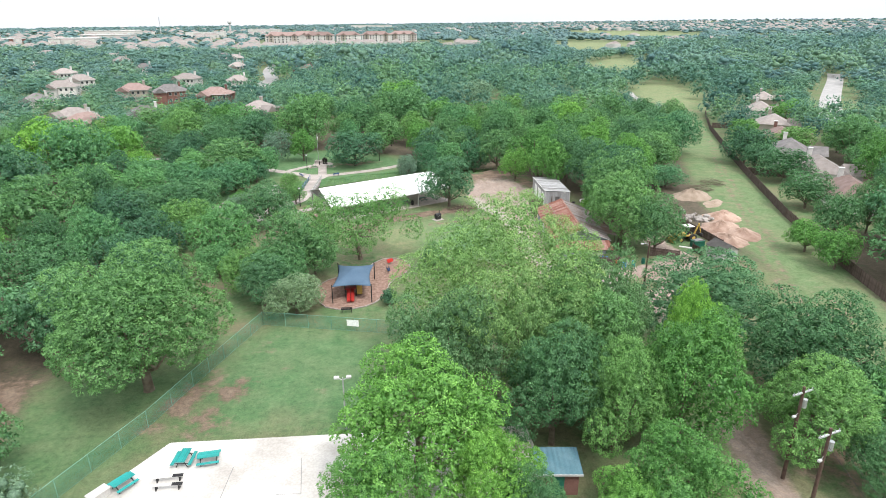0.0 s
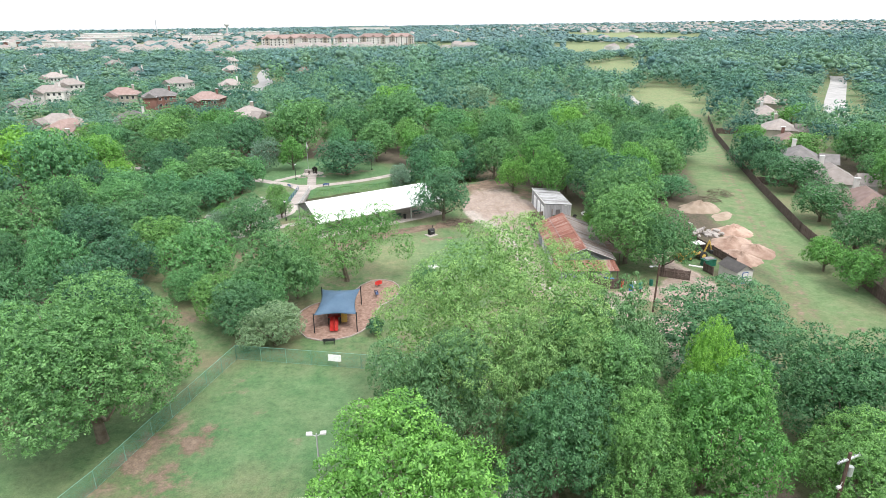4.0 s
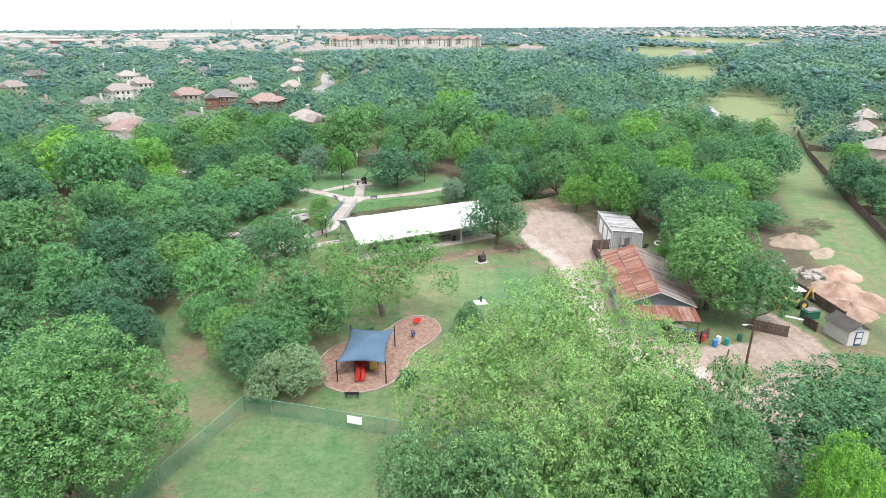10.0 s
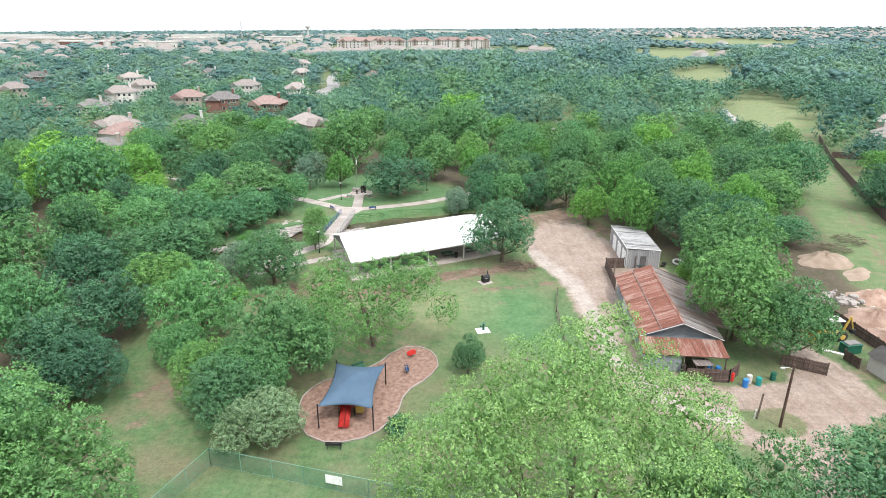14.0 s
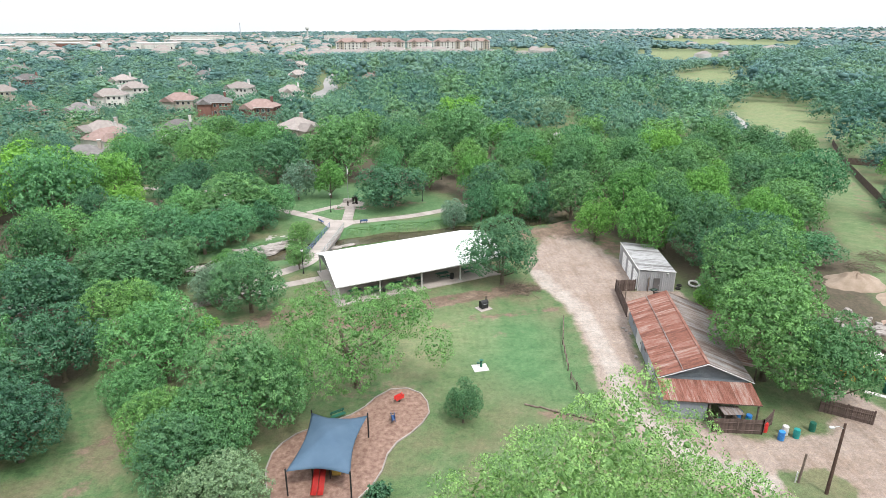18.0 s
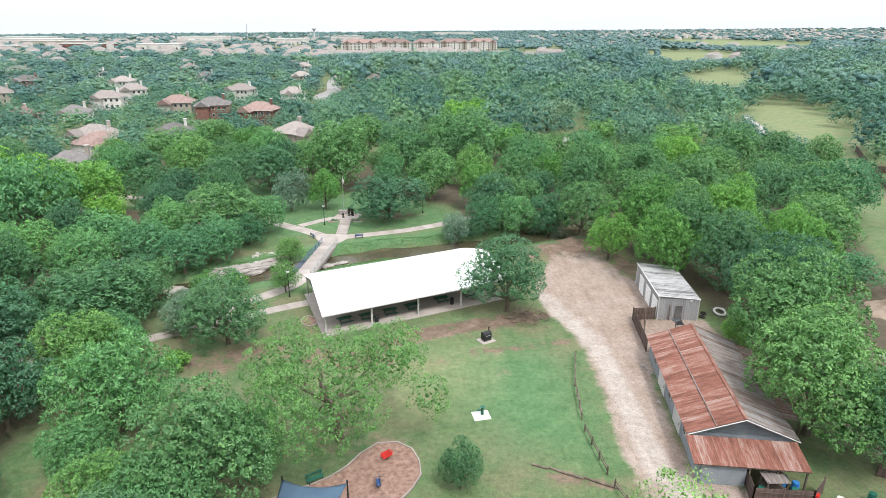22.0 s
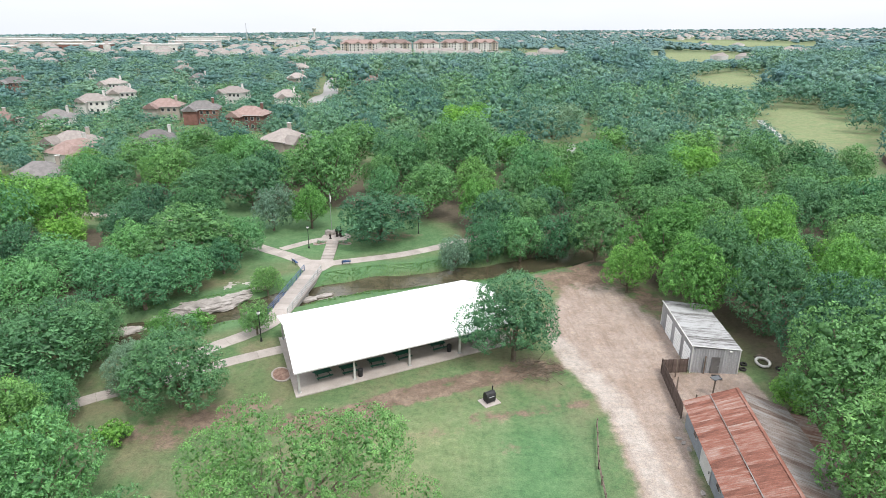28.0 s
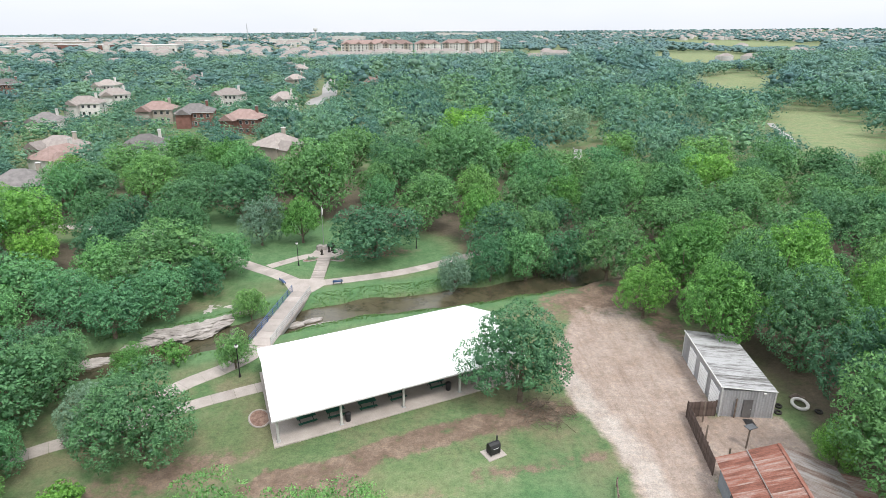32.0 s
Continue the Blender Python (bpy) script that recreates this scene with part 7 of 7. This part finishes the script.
def brush(x, y, r, h, seed, label):
    rn = random.Random(seed)
    bm = bmesh.new()
    for k in range(150):
        a, d = rn.uniform(0, 6.28), r * rn.uniform(0, 1) ** 0.6
        p = Vector((d * math.cos(a), d * math.sin(a), rn.uniform(0, h) * (1 - d / r * 0.7)))
        w = Vector((rn.uniform(-1, 1), rn.uniform(-1, 1), rn.uniform(-0.25, 0.35))).normalized() * rn.uniform(0.5, 1.3)
        tube([p - w, p + w], [0.03, 0.012], 3, bm, cap=False)
    ob = tagged(part("brush_pile", bm, M_BARK), label, "brush pile", kind="stuff")
    ob.matrix_basis = pose(x, y, 0.1)


brush(75.5, 125, 2.6, 1.3, 3, "pile of dead brown branches on grass")
brush(80.5, 129, 2.8, 1.5, 4, "pile of dead brown branches on grass")
brush(19.6, 117.4, 2.8, 0.45, 8, "heap of cut brown branches under the tree")
brush(-24.2, 113.2, 1.8, 3.2, 5, "tangle of bare grey dead branches")


def far_board_fence(pts, label, height=1.8):
    """A long fence, its boards too far off to tell apart, as one run."""
    bm = bmesh.new()
    for (ax, ay), (bx, by) in zip(pts, pts[1:]):
        L = math.hypot(bx - ax, by - ay)
        turn = math.degrees(math.atan2(by - ay, bx - ax))
        n = max(1, round(L / 0.3))
        for k in range(n):
            x, y = ax + (bx - ax) * k / n, ay + (by - ay) * k / n
            box(0.01, L / n - 0.01, -0.02, 0.02, -0.05, height + 0.03 * (k % 3), 0, bm, pose(x, y, float(ground_z(x, y)), 0, 0, turn))
    f = thing("board_fence", Matrix(), label, "fence")
    tagged(part("boarding", bm, M_FENCE, f), kind="stuff")
    for (ax, ay), (bx, by) in zip(pts, pts[1:]):
        n = max(1, round(math.hypot(bx - ax, by - ay) / 4.8))
        for k in range(n + 1):
            x, y = ax + (bx - ax) * k / n, ay + (by - ay) * k / n
            z = float(ground_z(x, y))
            part("post", box(x - 0.06, x + 0.06, y - 0.06, y + 0.06, z - 0.1, z + height + 0.1), M_FENCE, f)


board_fence([(69.4, 66), (73.4, 80), (81, 103)], "long dark board fence behind the house gardens", 1.8)
far_board_fence([(81, 103), (94.3, 136.5), (104, 160), (122, 201), (140, 236)], "long dark board fence behind the house gardens")
far_board_fence([(125, 205), (136, 200)], "dark board fence between two gardens")
far_board_fence([(95, 137), (106, 131)], "dark board fence between two gardens")

# ---- houses, streets, distance ----
def hip_roof(w, d, z, rise, over=0.5):
    w, d = w / 2 + over, d / 2 + over
    r = w - d if w > d else 0.0
    bm = bmesh.new()
    c = [bm.verts.new(p) for p in ((-w, -d, z), (w, -d, z), (w, d, z), (-w, d, z))]
    e = [bm.verts.new((-r, 0, z + rise)), bm.verts.new((r, 0, z + rise))]
    for f in ((c[0], c[1], e[1], e[0]), (c[2], c[3], e[0], e[1]), (c[1], c[2], e[1]), (c[3], c[0], e[0]), (c[3], c[2], c[1], c[0])):
        bm.faces.new(f)
    return bm


def gable_roof(w, d, z, rise, over=0.4):
    w, d = w / 2 + over, d / 2 + over
    bm = bmesh.new()
    c = [bm.verts.new(p) for p in ((-w, -d, z), (w, -d, z), (w, d, z), (-w, d, z), (0, -d, z + rise), (0, d, z + rise))]
    for f in ((0, 4, 5, 3), (1, 2, 5, 4), (0, 1, 4), (2, 3, 5), (3, 2, 1, 0)):
        bm.faces.new([c[k] for k in f])
    return bm


def house(x, y, turn, w, d, storeys, wall_m, roof_m, label, seed):
    h = 2.9 * storeys
    o = thing("house", pose(x, y, float(ground_z(x, y)), 0, 0, turn), label, "house", "houses beyond the park")
    part("wall", box(-w / 2, w / 2, -d / 2, d / 2, -0.5, h), wall_m, o)
    part("roof", hip_roof(w, d, h, 3.0), roof_m, o)
    wing = part("wing", box(-w / 2 + 0.6, -w / 2 + 0.6 + w * 0.38, -d / 2 - 3.2, -d / 2 + 0.2, -0.5, h * 0.92), wall_m, o)
    bm = gable_roof(w * 0.38, 3.8, h * 0.92, 2.2)
    bmesh.ops.translate(bm, verts=bm.verts[:], vec=(-w / 2 + 0.6 + w * 0.19, -d / 2 - 1.6, 0))
    part("wing_roof", bm, roof_m, wing)
    chim = part("chimney", box(w * 0.28, w * 0.28 + 0.9, 0.8, 1.7, h, h + 3.9, 0.03), wall_m, o)
    part("chimney_cap", box(w * 0.28 - 0.1, w * 0.28 + 1.0, 0.7, 1.8, h + 3.9, h + 4.05), M_TRIM, chim)
    for s in range(storeys):
        z = 0.9 + 2.9 * s
        for k in range(3):
            u = w * (-0.02 + 0.17 * k)
            for sgn in (-1, 1):
                yy = sgn * d / 2
                wn = part("window", box(u, u + 1.2, yy - 0.05, yy + 0.05, z, z + 1.35), M_TRIM, o)
                part("pane", box(u + 0.08, u + 1.12, yy - 0.07, yy + 0.07, z + 0.08, z + 1.27), M_GLASS, wn)
        wn = part("window", box(w / 2 - 0.05, w / 2 + 0.05, -0.6, 0.6, z, z + 1.35), M_TRIM, o)
        part("pane", box(w / 2 - 0.07, w / 2 + 0.07, -0.5, 0.5, z + 0.08, z + 1.27), M_GLASS, wn)
    part("door", box(-w * 0.06 - 1.0, -w * 0.06, -d / 2 - 0.06, -d / 2 + 0.02, 0, 2.1), M_BARN, o)
    part("fascia", box(-w / 2 - 0.5, w / 2 + 0.5, -d / 2 - 0.52, -d / 2 - 0.46, h - 0.2, h), M_TRIM, o)


WALLS = [(M_BRICK, "red brick"), (M_TANWALL, "tan"), (M_CREAM, "cream")]
ROOFS = [(M_SHINGLE, "dark grey shingle"), (M_SHINGLE2, "tan shingle"), (M_SHINGLE3, "reddish shingle")]
rnd = random.Random(17)
for k, (x, y, turn) in enumerate(HOUSES_WEST + HOUSES_EAST):
    wm, wn = WALLS[(0, 0, 2, 2, 1, 2, 1, 2, 1, 1, 2, 2, 2, 1)[k % 14]]
    rm, rn_ = ROOFS[(0, 2, 1, 1, 1, 0, 2, 1, 0, 1, 1, 0, 2, 1)[k % 14]]
    if k >= len(HOUSES_WEST):
        rm, rn_ = ROOFS[(2, 1, 2, 1, 1, 1, 0)[k - len(HOUSES_WEST)]]
    st = 2 if rnd.random() < 0.7 and k < len(HOUSES_WEST) else 1
    house(x, y, turn, rnd.uniform(11.5, 14.5), rnd.uniform(8.5, 10), st, wm, rm, f"{'two' if st == 2 else 'one'}-storey {wn} house with a {rn_} roof", k)

for label, pts, w in (("pale concrete street among the houses", [(-58, 384), (-60, 410), (-58, 432), (-66, 480), (-70, 520), (-72, 600)], 9), ("pale concrete street beyond the gardens", [(172, 205), (186, 222), (225, 272), (300, 362), (330, 400)], 9), ("pale dirt path across the far field", [(126, 268), (134, 285), (140, 305), (146, 322)], 2.5), ("dusty path through a gap in woods", [(40, 230), (49, 246), (53, 262)], 2.6)):
    line, vs, fs = curve_points(pts, 6), [], []
    for i, p in enumerate(line):
        wv = (line[min(i + 1, len(line) - 1)] - line[max(i - 1, 0)]).normalized()
        n = Vector((-wv.y, wv.x, 0)) * w / 2
        for q in (p + n, p - n):
            z = float(ground_z(q.x, q.y))
            vs += [(q.x, q.y, z + 0.12), (q.x, q.y, z - 0.2)]
        if i:
            a = 4 * i
            fs += [(a - 4, a - 2, a + 2, a), (a - 4, a, a + 1, a - 3), (a - 2, a - 1, a + 3, a + 2)]
    tagged(link_mesh("road", vs, fs, M_ROAD), label, "road", kind="structure")


def apartments(x, y, turn, w, label):
    z = float(ground_z(x, y))
    o = thing("apartment_building", pose(x, y, z, 0, 0, turn), label, "apartments", "apartment blocks")
    part("wall", box(-w / 2, w / 2, -8, 8, -1, 12.8), M_CREAM, o)
    part("base_course", box(-w / 2 - 0.1, w / 2 + 0.1, -8.1, 8.1, -1, 3.2), M_TANWALL, o)
    part("roof", hip_roof(w, 16, 12.8, 5.0, 0.9), M_SHINGLE3, o)
    bays = max(2, int(w / 13))
    for k in range(bays):
        u = (k + 0.5 - bays / 2) * w / bays
        bay = part("bay", box(u - 3.2, u + 3.2, -10, -7.9, -1, 13.2), M_CREAM if k % 2 else M_TANWALL, o)
        bm = gable_roof(6.4, 6, 13.2, 2.8)
        bmesh.ops.translate(bm, verts=bm.verts[:], vec=(u, -7.6, 0))
        part("bay_roof", bm, M_SHINGLE3, bay)
        for s in range(4):
            part("bay_window", box(u - 1.0, u + 1.0, -10.15, -9.9, 1 + 3.1 * s, 2.9 + 3.1 * s), M_GLASS, bay)
    for s in range(4):
        for k in range(int(w / 5)):
            u = -w / 2 + 2 + k * 5
            part("window", box(u, u + 1.5, -8.2, -7.9, 1 + 3.1 * s, 2.8 + 3.1 * s), M_GLASS, o)


for k, (x, y, turn, w) in enumerate([(-100, 895, 6, 46), (-52, 915, -4, 40), (-12, 925, 8, 34), (28, 955, 0, 42), (70, 985, 6, 40), (-76, 965, 2, 40)]):
    apartments(x, y, turn, w, "four-storey cream apartment building with a reddish roof")


def hall(x, y, turn, w, d, h, mm, label):
    o = thing("commercial_building", pose(x, y, float(ground_z(x, y)), 0, 0, turn), label, "building", "far commercial buildings")
    part("wall", box(-w / 2, w / 2, -d / 2, d / 2, -1, h), mm, o)
    part("parapet", box(-w / 2 - 0.4, w / 2 + 0.4, -d / 2 - 0.4, d / 2 + 0.4, h - 0.8, h + 0.5), M_TRIM, o)
    part("roof", box(-w / 2 + 0.6, w / 2 - 0.6, -d / 2 + 0.6, d / 2 - 0.6, h + 0.45, h + 0.6), M_COURT, o)
    for k in range(max(2, int(w / 12))):
        u = -w / 2 + 5 + k * 12
        part("window", box(u, u + 6, -d / 2 - 0.15, -d / 2 + 0.1, 1, 4), M_GLASS, o)


for x, y, turn, w, d, h, mm in [(-412, 1010, 5, 62, 34, 9, M_COURT), (-560, 1080, 0, 80, 30, 8, M_BRICK), (-640, 980, 8, 70, 26, 7, M_TANWALL), (-700, 1240, 3, 120, 40, 10, M_TANWALL), (-480, 1330, 0, 90, 40, 9, M_COURT), (-820, 1120, 10, 70, 30, 8, M_BRICK), (-900, 1500, 0, 140, 50, 10, M_CREAM), (-330, 1480, 4, 80, 40, 10, M_COURT), (-600, 1700, 0, 120, 50, 12, M_CREAM), (-260, 1900, 0, 90, 40, 11, M_COURT), (-1050, 1700, 0, 120, 50, 12, M_COURT), (-760, 900, 4, 60, 24, 6, M_COURT), (60, 2600, 0, 160, 60, 14, M_COURT)]:
    hall(x, y, turn, w, d, h, mm, "low flat-roofed commercial building far beyond the trees")

mast = thing("radio_mast", pose(-487, 1695, float(ground_z(-487, 1695))), "tall grey lattice radio mast far away", "mast")
for k in range(3):
    a = 2 * math.pi * k / 3
    part("leg", tube([(1.6 * math.cos(a), 1.6 * math.sin(a), 0), (0.5 * math.cos(a), 0.5 * math.sin(a), 44)], 0.25, 5), M_STEEL, mast)
bm = bmesh.new()
for k in range(14):
    z = 3 * k
    for j in range(3):
        a, b = 2 * math.pi * j / 3, 2 * math.pi * (j + 1) / 3
        ra, rb = 1.6 - 0.025 * z, 1.6 - 0.025 * (z + 3)
        tube([(ra * math.cos(a), ra * math.sin(a), z), (rb * math.cos(b), rb * math.sin(b), z + 3)], 0.12, 4, bm)
part("lattice", bm, M_STEEL, mast)
wt_ = thing("water_tower", pose(-385, 2050, float(ground_z(-385, 2050))), "pale water tower on the horizon", "water tower")
part("stem", tube([(0, 0, 0), (0, 0, 26)], [3.5, 2.2], 12), M_TRIM, wt_)
part("tank", tube([(0, 0, 25), (0, 0, 29), (0, 0, 33), (0, 0, 36)], [2.5, 7, 6.5, 1], 16), M_TRIM, wt_)


def far_roofs():
    rng = np.random.default_rng(21)
    n = 3600
    r = 700 + 3400 * rng.uniform(0, 1, n) ** 1.1
    a = rng.uniform(-0.7, 0.76, n)
    X, Y = r * np.sin(a), r * np.cos(a)
    keep = ((a < -0.12) & (r < 2600) & (rng.uniform(size=n) < 0.3)) | ((a > 0.24) & (r > 1900)) | ((a > 0.3) & (r > 760) & (r < 1050) & (rng.uniform(size=n) < 0.5)) | (rng.uniform(size=n) < 0.05)
    keep |= (np.abs(X + 10) < 170) & (np.abs(Y - 820) < 50)
    keep &= ~((np.abs(X + 12) < 130) & (np.abs(Y - 940) < 70))
    for outline in FIELDS_FAR:
        keep &= ~inside(X, Y, outline)
    X, Y = X[keep], Y[keep]
    Z, n = ground_z(X, Y), len(X)
    w, d, h, t = rng.uniform(6.5, 9.5, n), rng.uniform(5, 7, n), rng.uniform(4.5, 7.5, n), rng.uniform(0, 3.14, n)
    c, s = np.cos(t), np.sin(t)

    def at(u, v, z):
        return np.stack([X + u * c - v * s, Y + u * s + v * c, Z + z], 1)

    low = [at(-w, -d, 0 * h - 1), at(w, -d, 0 * h - 1), at(w, d, 0 * h - 1), at(-w, d, 0 * h - 1)]
    mid = [at(-w, -d, h), at(w, -d, h), at(w, d, h), at(-w, d, h)]
    top = [at(-w * 0.5, 0 * d, h + 3), at(w * 0.5, 0 * d, h + 3)]
    v = np.stack(low + mid, 1).reshape(-1, 3)
    f = np.array([[0, 1, 5], [0, 5, 4], [1, 2, 6], [1, 6, 5], [2, 3, 7], [2, 7, 6], [3, 0, 4], [3, 4, 7]])
    k = (np.arange(n) * 8)[:, None, None]
    tagged(link_mesh("far_house_walls", v, (f[None] + k).reshape(-1, 3), M_CREAM), "pale walls of distant suburban houses", "houses", kind="stuff")
    v = np.stack(mid + top, 1).reshape(-1, 3)
    f = np.array([[0, 1, 5], [0, 5, 4], [1, 2, 5], [2, 3, 4], [2, 4, 5], [3, 0, 4]])
    k = (np.arange(n) * 6)[:, None, None]
    tagged(link_mesh("far_house_roofs", v, (f[None] + k).reshape(-1, 3), M_SHINGLE2), "brownish roofs of distant suburban houses", "houses", kind="stuff")


far_roofs()
